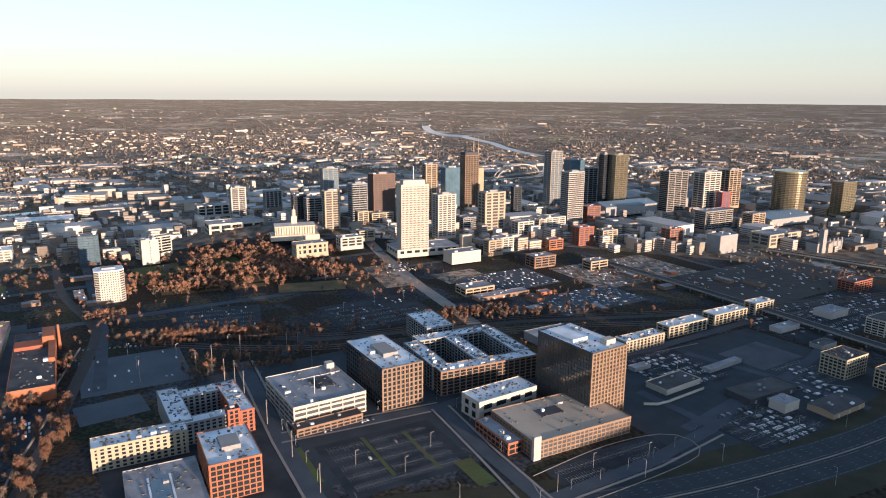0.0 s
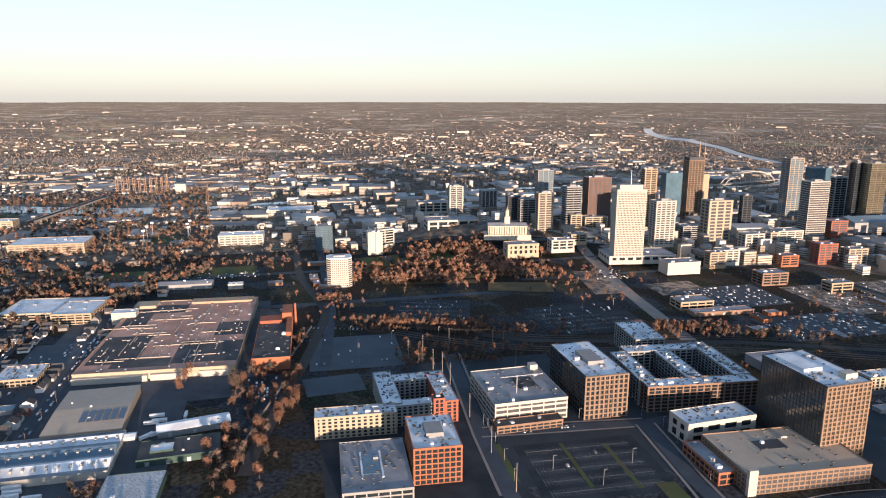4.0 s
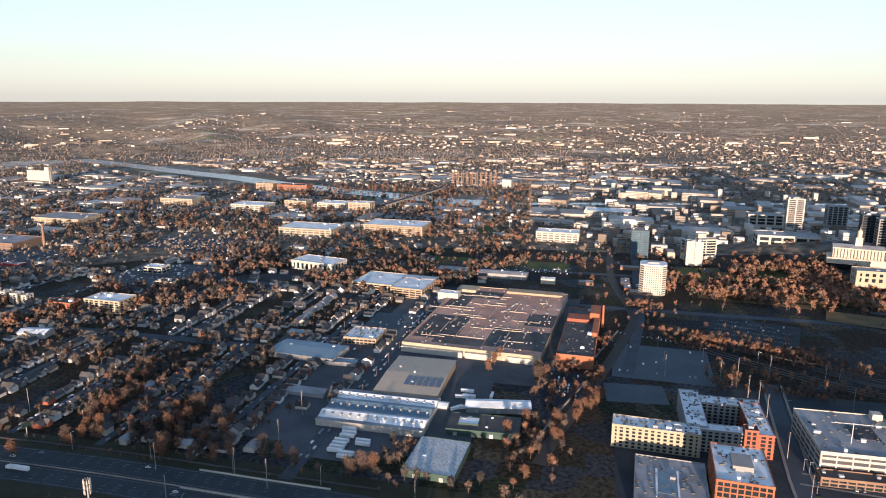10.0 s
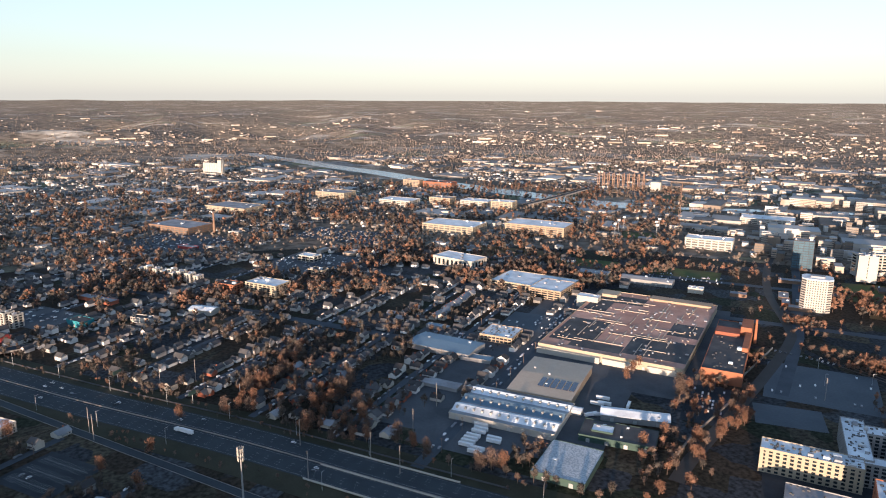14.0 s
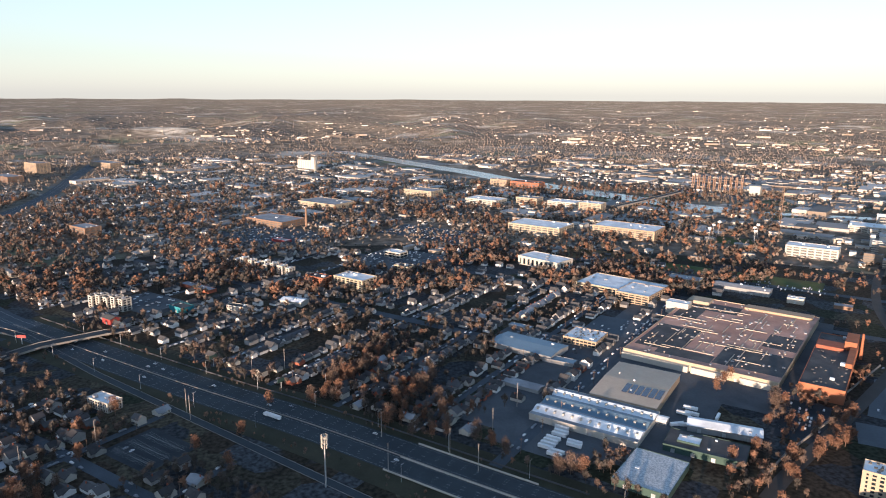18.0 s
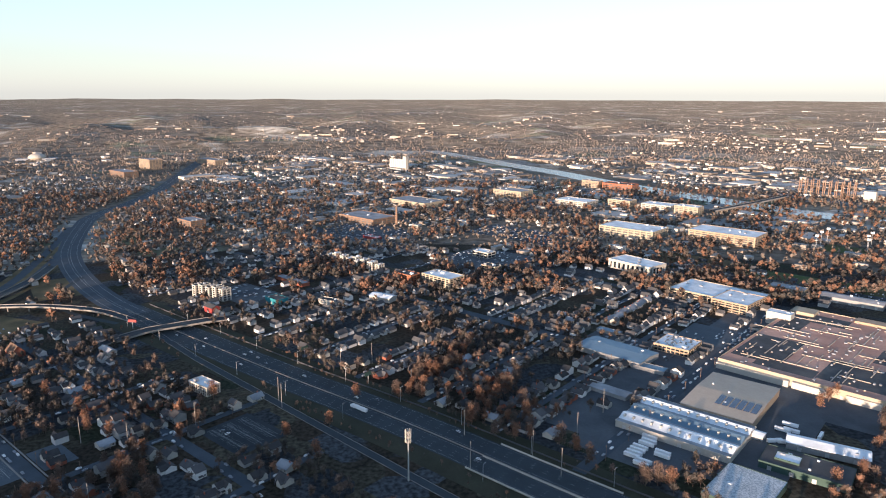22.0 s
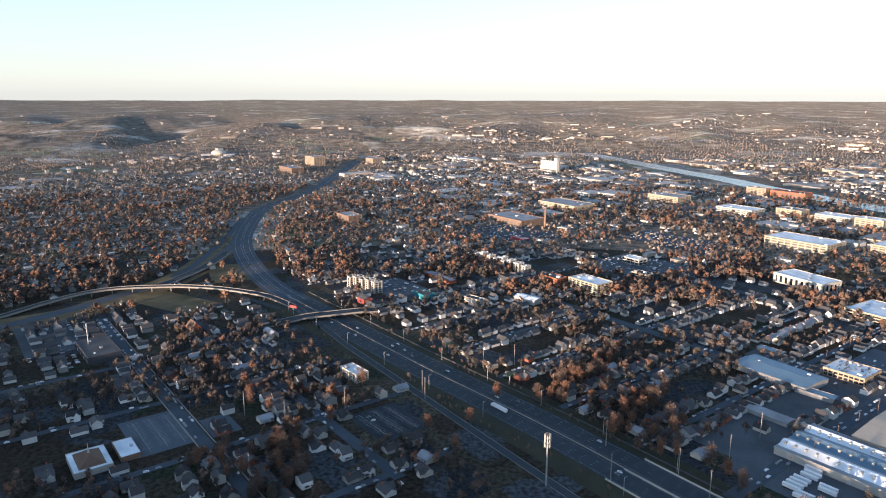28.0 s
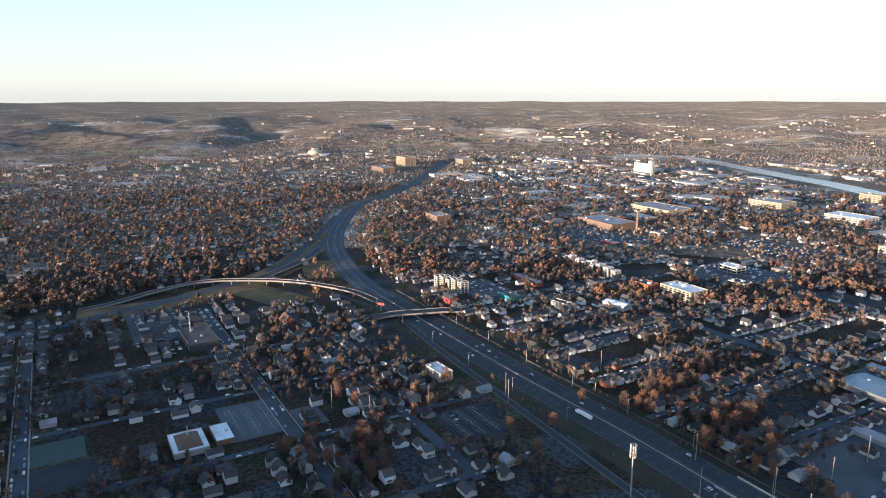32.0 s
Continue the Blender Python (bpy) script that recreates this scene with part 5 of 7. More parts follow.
for plan, wall, roof, label in [
    ((-1198, 860, 28, 121, 72, 20, 0), "cream", "roof_white", "pale apartment block with a white roof"),
    ((-1084, 1005, 28, 132, 70, 22, 0), "tan", "roof_white", "tan apartment block with a white roof"),
    ((-787, 1184, 28, 87, 40, 20, 0), "white_wall", "roof_white", "long white office hall"),
    ((-1569, 943, 28, 95, 57, 20, 0), "white_wall", "roof_white", "white-roofed office block"),
    ((-1788, 861, 28, 98, 59, 22, 0), "cream", "roof_grey", "cream office block"),
    ((-1541, 1065, 28, 63, 38, 19, 0), "cream", "roof_grey", "cream office house"),
    ((-1444, 1112, 28, 79, 48, 19, 0), "white_wall", "roof_white", "white office block"),
    ((-1355, 1130, 28, 59, 35, 26, 0), "cream", "roof_white", "cream apartment block"),
    ((-1824, 1250, 28, 103, 42, 20, 0), "brick_orange", "roof_dark", "old orange brick mill by the river"),
    ((-1890, 1190, 28, 60, 30, 24, 0), "tan", "roof_grey", "tan office block by the river"),
    ((-1546, 369, 28, 119, 71, 14, 0), "brick_brown", "roof_grey", "brown brick school with a flat roof"),
    ((-1729, 549, 28, 131, 78, 16, 0), "cream", "roof_grey", "long cream school house"),
    ((-1586, -18, 28, 59, 35, 20, 0), "brick_brown", "roof_grey", "brown brick apartment house"),
    ((-2951, -169, 28, 90, 50, 38, 0), "tan", "roof_grey", "tan brick tower on a wooded rise"),
    ((-2697, -245, 28, 120, 50, 20, 0), "brick_brown", "roof_grey", "long brown brick hall on a wooded rise"),
    ((-3079, 67, 28, 150, 60, 20, 0), "tan", "roof_grey", "long tan college hall"),
    ((-873, 1536, 28, 116, 60, 14, 0), "white_wall", "roof_white", "white low works hall"),
]:
    building("block", plan, label + " among trees", wall=wall, roof=roof, floor=4.5, bay=9, band=2.0, pier=2.6, units=6, glass="far_window")
silo = thing("grain_silo", -2592, 750, 28, None, "tall white grain silo with a head house", "silo")
for k in range(8):
    part("silo_tube", Geo().cyl(-42 + k * 12, 0, 7, -2, 44, 12), M["white_wall"], silo)
part("head_house", Geo().box(30, -8, 0, 48, 8, 56), M["white_wall"], silo)
sta = thing("power_plant", -1480, 1720, 28, None, "rows of tall thin brown steel columns", "steelwork")
for k in range(20):
    part("steel_column", Geo().box(-74 + (k % 10) * 16, -10 + 22 * (k // 10), -2, -71.6 + (k % 10) * 16, -7.6 + 22 * (k // 10), 52), M["brick_brown"], sta)
part("top_beam", Geo().box(-76, -9, 40, 78, -7.8, 41), M["brick_brown"], sta)
part("plant_house", Geo().box(96, -12, 0, 126, 14, 30), M["white_wall"], sta)
st = thing("tall_chimney", -1475, 420, 0, None, "tall dark brick chimney beside the school", "chimney")
part("shaft", Geo().cyl(0, 0, 3, -1, 44, 12, 2), M["brick_brown"], st)
dm = thing("domed_arena", *rim(-3500, -665), 0, None, "white domed arena on the horizon side", "arena")
g = Geo()
for j in range(6):
    for k in range(20):
        for a, b in ((j, k), (j, k + 1), (j + 1, k + 1), (j + 1, k)):
            el, az = a / 6 * 1.57, b / 20 * 6.283
            g.v.append((36 * math.cos(el) * math.cos(az), 36 * math.cos(el) * math.sin(az), 8 + 19 * math.sin(el)))
        i = len(g.v)
        g.f.append((i - 4, i - 3, i - 2, i - 1))
part("dome", g, M["white_wall"], dm)
part("drum", Geo().cyl(0, 0, 35.5, -5, 9, 24), M["cream"], dm)
part("wing", Geo().box(-30, -80, -5, 26, 78, 6), M["roof_grey"], dm)


# ---- the city centre ----
for plan, wall, glass, fl, bay, band, pier, label in [
    ((-233, 1556, 28, 36, 21, 109, 20), "concrete", "blue_glass", 4.4, 6, 1.0, 1.2, "grey glass office tower with a dark top"),
    ((-201, 1356, 28, 31, 18, 85, 20), "cream", "dark_wall", 4.2, 6, 1.4, 2.6, "beige stone office tower"),
    ((-156, 1435, 28, 35, 21, 90, 20), "grey_wall", "glass", 4.2, 9, 1.8, 0.6, "dark office tower with pale floor bands"),
    ((-110, 1496, 28, 51, 31, 104, 20), "bronze", "dark_wall", 4.4, 4.5, 1.2, 1.4, "broad red-brown office tower"),
    ((-5, 1572, 28, 29, 20, 118, 20), "tan", "warm_glass", 4.4, 6, 1.2, 2.2, "tan tower with a rounded crown"),
    ((45, 1656, 28, 40, 24, 104, 18), "blue_glass", "blue_glass", 4.4, 8, 1.2, 1.5, "blue-grey glass tower"),
    ((25, 1346, 28, 40, 24, 83, 18), "white_wall", "dark_wall", 4.0, 5, 1.6, 2.2, "white stepped hotel tower"),
    ((127, 1436, 28, 50, 30, 78, 16), "cream", "dark_wall", 6, 7, 2.0, 4.0, "pinkish stone office block with few windows"),
    ((199, 1597, 28, 22, 13, 70, 14), "dark_wall", "glass", 4.4, 6, 1.2, 1.5, "dark slim office tower"),
    ((317, 1788, 28, 36, 30, 140, 12), "tan", "blue_glass", 4.6, 6, 1.0, 1.2, "pale glass tower catching the sun"),
    ((319, 1541, 28, 44, 28, 112, 14), "white_wall", "dark_wall", 4.0, 14, 1.2, 0.5, "dark hotel tower with pale balcony bands"),
    ((373, 1580, 28, 39, 23, 28, 14), "brick_red", "dark_wall", 4.4, 7, 1.4, 2, "brick office block"),
    ((444, 1755, 28, 22, 20, 135, 12), "dark_wall", "glass", 4.4, 7, 0.8, 0.6, "dark glass tower"),
    ((477, 1745, 28, 42, 25, 136, 12), "gold_glass", "warm_glass", 4.4, 7, 0.8, 0.6, "bronze-gold glass tower"),
    ((392, 1881, 28, 49, 29, 110, 12), "blue_glass", "blue_glass", 5, 9, 1.2, 1.2, "blue glass office block"),
    ((424, 1815, 28, 31, 18, 95, 12), "grey_wall", "glass", 5, 8, 1.2, 1.6, "grey office tower"),
    ((615, 1725, 28, 69, 30, 100, 10), "concrete", "glass", 4.4, 9, 1.4, 2, "long pale hotel slab"),
    ((707, 1743, 28, 60, 36, 96, 10), "white_wall", "glass", 5, 9, 2.2, 3, "white broad hotel tower"),
    ((795, 1804, 28, 46, 28, 96, 10), "tan", "glass", 5, 8, 1.6, 2, "tan hotel tower"),
    ((734, 1700, 28, 30, 19, 50, 10), "red_paint", "blue_glass", 4.4, 6, 1.2, 3, "hotel tower with a red end"),
    ((628, 1494, 28, 88, 30, 40, 8), "concrete", "glass", 4, 9, 1.6, 1.2, "long pale office block with banded windows"),
    ((717, 1492, 28, 42, 27, 34, 8), "tan", "glass", 4, 9, 1.6, 2, "sunlit tan office block"),
    ((694, 1349, 28, 88, 44, 22, 5), "cream", "dark_wall", 6, 9, 2, 4, "long stone museum block"),
    ((560, 1283, 28, 48, 31, 32, 3), "grey_wall", "dark_wall", 32, 9, 2, 6, "windowless grey concrete block"),
    ((481, 1336, 28, 36, 23, 30, 6), "brick_orange", "dark_wall", 4.2, 5, 1.4, 2, "orange brick office block"),
    ((299, 1324, 28, 37, 23, 35, 6), "brick_red", "dark_wall", 4.2, 5, 1.6, 2.4, "red brick block of flats"),
    ((349, 1335, 28, 38, 22, 27, 6), "cream", "dark_wall", 4.2, 6, 1.4, 2, "white and brick office house"),
    ((133, 1254, 28, 37, 22, 22, 12), "white_wall", "dark_wall", 4.4, 6, 1.6, 2.6, "white office house"),
    ((263, 1482, 28, 55, 33, 22, 12), "white_wall", "dark_wall", 4.4, 7, 1.6, 2.6, "white office house"),
    ((190, 1400, 28, 40, 24, 26, 12), "white_wall", "dark_wall", 4.4, 7, 1.6, 2.6, "white office house"),
    ((228, 1454, 28, 30, 18, 20, 12), "cream", "dark_wall", 4.4, 7, 1.6, 2.6, "cream office house"),
    ((83, 1444, 28, 52, 31, 25, 15), "grey_wall", "glass", 4, 9, 1.6, 1.2, "grey office block with glass bands"),
    ((113, 1226, 28, 30, 18, 22, 12), "tan", "dark_wall", 4.2, 6, 1.6, 2.4, "tan brick office house"),
    ((54, 1173, 28, 58, 30, 14, 12), "white_wall", "dark_wall", 14, 9, 3, 7, "low white windowless hall"),
    ((190, 1157, 28, 45, 27, 18, 4), "brick_brown", "glass", 4.4, 6, 1.6, 2, "brown brick house with a white roof"),
    ((233, 1280, 28, 33, 20, 17, 8), "brick_orange", "glass", 4.4, 6, 1.6, 2, "orange brick house"),
    ((282, 1142, 28, 37, 22, 15, 2), "tan", "glass", 5, 7, 1.6, 2, "tan corner house with arches"),
    ((66, 995, 28, 50, 30, 10, 2), "tan", "glass", 5, 6, 1.6, 2, "round-cornered tan office house"),
    ((-279, 1430, 28, 27, 16, 60, 25), "dark_wall", "glass", 4.2, 6, 1.2, 1.6, "black office block"),
    ((-245, 1405, 28, 33, 20, 62, 22), "grey_wall", "glass", 4.2, 7, 1.2, 1.2, "grey glass office block"),
    ((-111, 1466, 28, 50, 26, 22, 22), "cream", "glass", 4.2, 7, 1.4, 2, "pale low office block"),
    ((-146, 1422, 28, 24, 14, 31, 22), "cream", "glass", 4.2, 6, 1.6, 2, "pale office block"),
    ((-150, 1230, 28, 43, 24, 17, 22), "white_wall", "glass", 5, 6, 1.8, 2.8, "white stone government house"),
    ((-212, 1170, 28, 56, 28, 18, 22), "cream", "glass", 9, 4, 3, 4.4, "pale stone library house with a solid front"),
    ((-127, 1289, 28, 31, 19, 14, 25), "cream", "glass", 5, 6, 1.6, 2.4, "pale stone house"),
    ((-441, 1551, 28, 33, 21, 75, 10), "white_wall", "dark_wall", 4, 6, 1.0, 2.4, "white slim government tower"),
    ((-531, 1648, 28, 76, 40, 23, 8), "white_wall", "glass", 6, 9, 1.6, 4, "low white government wing"),
    ((-400, 1373, 28, 108, 50, 22, 18), "white_wall", "glass", 11, 9, 3, 4, "broad white museum house"),
    ((-392, 1680, 28, 41, 25, 41, 20), "grey_wall", "glass", 4.4, 5, 1.2, 2.4, "dark tower with pale ribs"),
    ((-481, 1149, 28, 27, 16, 36, 12), "white_wall", "glass", 4.4, 30, 1.2, 13, "white apartment slab on the hill"),
    ((-495, 1200, 50, 60, 16, 30, 12), "white_wall", "glass", 4.4, 8, 1.6, 2, "white apartment slab on the hill"),
    ((-590, 1160, 28, 32, 22, 48, 5), "dark_wall", "blue_glass", 4.0, 4, 0.8, 0.6, "white office tower with dark glass sides"),
]:
    building("tower" if plan[5] > 45 else "office_building", plan, label if len(label.split()) > 3 else label + " in the city centre", wall=wall, glass=glass, roof="roof_grey", floor=fl * 1.1, bay=bay * 1.55, band=band, pier=pier, units=3, crown=4 if plan[5] > 60 else 0, blank=(0, 3) if "windowless" in label else (), category="tower" if plan[5] > 45 else "building")

wt = building("tower", (-34, 1205, 20, 50, 28, 117, 20), "tall white tower with close vertical ribs", wall="white_wall", glass="warm_glass", floor=4.0, bay=1.75, band=1.7, pier=1.0, depth=0.5, units=4, category="tower", parapet=2)
part("crown", Geo().box(-20, -10, 117, 20, 10, 126), M["white_wall"], wt)
part("mast", Geo().cyl(2, 0, 0.5, 126, 150, 6, 0.2), M["metal"], wt, "thin roof mast")
building("podium", (-16, 1226, 22, 118, 60, 8, 16), "low white podium round the tower", wall="white_wall", roof="roof_grey", floor=7, bay=10, band=2, pier=5, units=5)

att = building("tower", (94, 1714, 28, 39, 26, 132, 15), "tall dark tower with twin spires on a pointed crown", wall="brick_brown", glass="warm_glass", floor=5, bay=5, band=0.8, pier=1.0, category="tower", units=0)
part("side_tower", Geo().box(19.5, -11, 0, 36, 11, 100), M["tan"], att, "pale lower side of the tower")
part("crown", Geo().prism([(-19, -12), (19, -12), (19, 12), (-19, 12)], 132, 140), M["dark_wall"], att)
for s in (12, 26):
    part("spire", Geo().cyl(s, 0, 2.0, 100 if s > 20 else 132, 178, 8, 0.25), M["tan"], att, "thin pale spire")

cap = thing("capitol", -257, 1262, 17, 36, "pale stone capitol with columns and a domed tower on the hill", "capitol")
claim(-257, 1262, 17, 80, 44)
part("wall", Geo().box(-36, -15, -6, 36, 15, 17), M["stone"], cap)
part("terrace", Geo().box(-44, -22, -8, 44, 22, 1.5), M["stone"], cap)
part("roof", Geo().prism([(-37, -16), (37, -16), (37, 16), (-37, 16)], 17, 18.2), M["roof_grey"], cap)
g = Geo()
g.v += [(-37, -16, 18.2), (37, -16, 18.2), (37, 16, 18.2), (-37, 16, 18.2), (-37, 0, 22), (37, 0, 22)]
g.f += [(0, 1, 5, 4), (2, 3, 4, 5), (1, 2, 5), (3, 0, 4)]
part("gable_roof", g, M["roof_grey"], cap)
colm = shared(("column",), lambda: Geo().cyl(0, 0, 0.9, 2, 16.5, 10), "stone")
for k in range(15):
    for s in (-1, 1):
        part("column", colm, None, cap, at=pose(-33 + k * 4.7, s * 17.2, 0))
for s in (-1, 1):
    part("portico", Geo().box(-37, s * 18.4 - 0.6, 16.5, 37, s * 18.4 + 0.6, 18.4), M["stone"], cap)
    part("portico_floor", Geo().box(-37, min(s * 15, s * 19), 1.5, 37, max(s * 15, s * 19), 2.0), M["stone"], cap)
tw = part("tower", Geo().box(-5, -5, 18, 5, 5, 34), M["stone"], cap, "square stone tower")
part("lantern", Geo().cyl(0, 0, 3.6, 34, 44, 12), M["stone"], tw)
part("dome", Geo().cyl(0, 0, 4.2, 44, 47, 12, 1.5), M["stone"], tw)
part("spire", Geo().cyl(0, 0, 0.6, 47, 55, 8, 0.1), M["stone"], tw)

oc = thing("apartment_tower", -459, 950, 28, 1, "white tower with cut corners and columns of windows", "tower")
claim(-459, 950, 28, 40, 34)
PLAN8 = [(-19, -9), (-13, -15), (13, -15), (19, -9), (19, 9), (13, 15), (-13, 15), (-19, 9)]
part("glazing", Geo().prism(PLAN8, -3, 45), M["dark_wall"], oc)
part("roof", Geo().prism([(x * 1.03, y * 1.03) for x, y in PLAN8], 45, 46.5), M["roof_white"], oc)
gb = shared(("floor_band8",), lambda: Geo().prism([(x * 1.008, y * 1.01) for x, y in PLAN8], -0.75, 0.75), "white_wall")
for k in range(0, 14):
    part("floor_band", gb, None, oc, at=pose(0, 0, 45 * k / 13.2 + 0.8))
rib8 = shared(("rib",), lambda: Geo().box(-0.9, -0.4, 0, 0.9, 0.3, 45), "white_wall")
for sd in (-1, 1):
    for j in range(-4, 5):
        part("rib", rib8, None, oc, at=pose(j * 3.1, sd * 15, 0))
    for j in range(-2, 3):
        part("rib", rib8, None, oc, at=pose(sd * 19, j * 3.6, 0, 0, 0, 90))
part("roof_house", Geo().box(-9, -6, 46.5, 9, 6, 49), M["roof_grey"], oc)


def round_tower(plan, label, wall, glass):
    x, y, r, h, gr = plan
    th = thing("round_tower", x, y, 0, gr, label, "tower")
    claim(x, y, 0, 2 * r, 2 * r)
    part("glazing", Geo().cyl(0, 0, r, -3, h, 28), M[glass], th)
    me = shared(("floor_band", r), lambda: Geo().cyl(0, 0, r * 1.012, -0.6, 0.6, 28), wall)
    for k in range(1, int(h / 4.4)):
        part("floor_band", me, None, th, at=pose(0, 0, 4.4 * k))
    part("roof", Geo().cyl(0, 0, r * 1.02, h, h + 4, 28), M[wall], th)


round_tower((923, 1747, 40, 98, 8), "broad gold-lit curved glass hotel", "gold_glass", "warm_glass")
building("tower", (1038, 1699, 28, 55, 30, 80, 8), "pale gold hotel tower", wall="gold_glass", glass="warm_glass", floor=4.2, bay=8, band=1.2, pier=1.2, category="tower")
shed("arena", (660, 1800, 28, 130, 100, 30, 8), "broad low arena with a pale curved roof", wall="grey_wall", roof="roof_grey", rise=12, category="arena")
shed("convention_hall", (480, 1700, 28, 170, 70, 20, 10), "long convention hall with a pale sweeping roof", wall="grey_wall", roof="roof_blue", rise=9, category="hall")
shed("convention_hall", (820, 1600, 28, 150, 90, 14, 6), "low hall with a dark blue curved roof", wall="grey_wall", roof="roof_blue", rise=8, category="hall")
sta = thing("railway_station", 771, 1302, 28, 2, "grey gothic stone station with a clock tower", "station")
part("wall", Geo().box(-40, -12, -3, 40, 12, 16), M["grey_wall"], sta)
part("roof", Geo().prism([(-40, -12), (40, -12), (40, 12), (-40, 12)], 16, 19), M["roof_dark"], sta)
part("clock_tower", Geo().box(-34, -18, -3, -23, -8, 44), M["grey_wall"], sta, "tall grey stone clock tower")
part("spire", Geo().cyl(-28.5, -13, 6, 44, 58, 4, 0.3), M["roof_dark"], sta)
for k in range(5):
    part("turret", Geo().cyl(-16 + k * 13, -12, 2, 0, 23, 6, 1.2), M["grey_wall"], sta)
shed("long_hall", (103, 975, 28, 90, 18, 6, 0), "long low brick market hall", wall="brick_brown", roof="roof_grey")
# arched footbridge over the far river
ar = thing("arch_bridge", 316, 2530, 48, None, "white arched bridge over the river", "bridge")
for s in (-9, 9):
    g = Geo()
    n = 20
    for k in range(n + 1):
        a = math.pi * k / n
        x, z = -135 * math.cos(a), 46 * math.sin(a)
        g.v += [(x, s - 1.4, z - 1.5), (x, s + 1.4, z - 1.5), (x, s + 1.4, z + 1.5), (x, s - 1.4, z + 1.5)]
    for k in range(n):
        i = 4 * k
        g.f += [(i + 3, i + 2, i + 6, i + 7), (i, i + 4, i + 5, i + 1), (i, i + 3, i + 7, i + 4), (i + 1, i + 5, i + 6, i + 2)]
    part("arch_rib", g, M["white_wall"], ar)
part("road_deck", Geo().box(-200, -10, 9, 200, 10, 12), M["concrete"], ar)
for k in range(9):
    x = -108 + k * 27
    part("hanger", Geo().box(x - 0.3, -9.3, 11, x + 0.3, -8.7, 46 * math.sqrt(max(0, 1 - (x / 135) ** 2))), M["metal"], ar)


# ---- houses ----
def house_geo(w, d, h, rise, over=0.5, ell=False):
    wall, roof = Geo(), Geo()
    def wing(cx, cy, w, d, along_x):
        a, b = (w / 2, d / 2)
        wall.box(cx - a, cy - b, -0.6, cx + a, cy + b, h)
        if along_x:
            for s in (-1, 1):
                wall.face([(cx + s * a, cy - b, h), (cx + s * a, cy + b, h), (cx + s * a, cy, h + rise)])
            e, f = a + over, b + over
            zo = h - rise * over / b
            v = [(-e, -f, zo), (e, -f, zo), (e, 0, h + rise), (-e, 0, h + rise), (-e, f, zo), (e, f, zo)]
        else:
            for s in (-1, 1):
                wall.face([(cx - a, cy + s * b, h), (cx + a, cy + s * b, h), (cx, cy + s * b, h + rise)])
            e, f = b + over, a + over
            zo = h - rise * over / a
            v = [(f, -e, zo), (f, e, zo), (0, e, h + rise), (0, -e, h + rise), (-f, -e, zo), (-f, e, zo)]
        v = [(cx + x, cy + y, z + 0.12) for x, y, z in v]
        i = len(roof.v)
        roof.v += v + [(x, y, z - 0.22) for x, y, z in v]
        for f in ((0, 1, 2, 3), (3, 2, 5, 4), (7, 6, 9, 8), (8, 9, 10, 11), (0, 6, 7, 1), (4, 5, 11, 10), (1, 7, 8, 2), (2, 8, 11, 5), (0, 3, 9, 6), (3, 4, 10, 9)):
            roof.f.append(tuple(i + k for k in f))
    wing(0, 0, w, d, True)
    if ell:
        wing(w * 0.18, -d * 0.5, w * 0.45, d * 0.6, False)
    return wall, roof


HOUSES = []
for k, (w, d, h, rise, ell, wm, rm) in enumerate([(13, 9, 3.4, 3.0, False, "siding", "shingle"), (11, 8.5, 5.8, 2.8, True, "siding", "shingle"), (14, 9.5, 3.4, 2.6, True, "siding", "shingle"), (9, 12, 6.2, 3.4, False, "siding", "shingle"),
                                                    (12, 9, 3.6, 3.2, True, "white_wall", "shingle"), (10, 8.5, 6.0, 3.2, False, "white_wall", "shingle"), (13, 10, 3.5, 3.0, False, "white_wall", "roof_grey"), (12, 9, 3.6, 3.0, True, "brick_red", "shingle")]):
    hw, hr = house_geo(w, d, h, rise, ell=ell)
    ho = new("house")
    wob = part("wall", hw, M[wm], ho)
    part("roof", hr, M[rm], ho)
    part("porch", Geo().box(-w * 0.32, -d / 2 - 2.4, 2.5, w * 0.1, -d / 2 + 0.1, 2.75).box(-w * 0.3, -d / 2 - 2.2, 0, -w * 0.27, -d / 2 - 1.9, 2.5).box(w * 0.05, -d / 2 - 2.2, 0, w * 0.08, -d / 2 - 1.9, 2.5), M[rm], ho)
    if k % 2 == 0:
        part("chimney", Geo().box(w * 0.2, 0.6, h, w * 0.2 + 0.9, 1.5, h + rise + 1.1), M["brick_red"], ho)
    for i, u in enumerate((0.34,)):
        part("window", Geo().box(w * u - 0.6, -d / 2 - 0.06, 1.0, w * u + 0.6, -d / 2 + 0.05, 2.4), M["glass"], wob)
    HOUSES.append(ho)
HOUSE_LABELS = ["low grey-sided house with a dark gable roof", "two-storey grey house with a front gable", "low frame house with a cross gable", "tall narrow frame house with a gable roof",
                "low white house with a front gable", "two-storey white house with a grey roof", "low white house with a pale roof", "red brick house with a front gable"]
house_used = [0] * len(HOUSES)
house_spots = []


def house(x, y, kind, ang):
    m = pose(x, y, gz(x, y), 0, 0, ang)
    ob = HOUSES[kind] if house_used[kind] == 0 else copy_thing(HOUSES[kind], m)
    ob.matrix_basis = m
    house_used[kind] += 1
    house_spots.append((x, y))
    tagged(ob, HOUSE_LABELS[kind], "house", "houses in the residential streets")


tables = {}


def near_any(x, y, spots, r):
    if not spots:
        return False
    key = id(spots)
    if key not in tables or tables[key][0] != len(spots):
        tables[key] = (len(spots), np.array(spots, float), spots)
    q = tables[key][1]
    return bool(((q[:, 0] - x) ** 2 + (q[:, 1] - y) ** 2 < r * r).any())


near_path = near_any
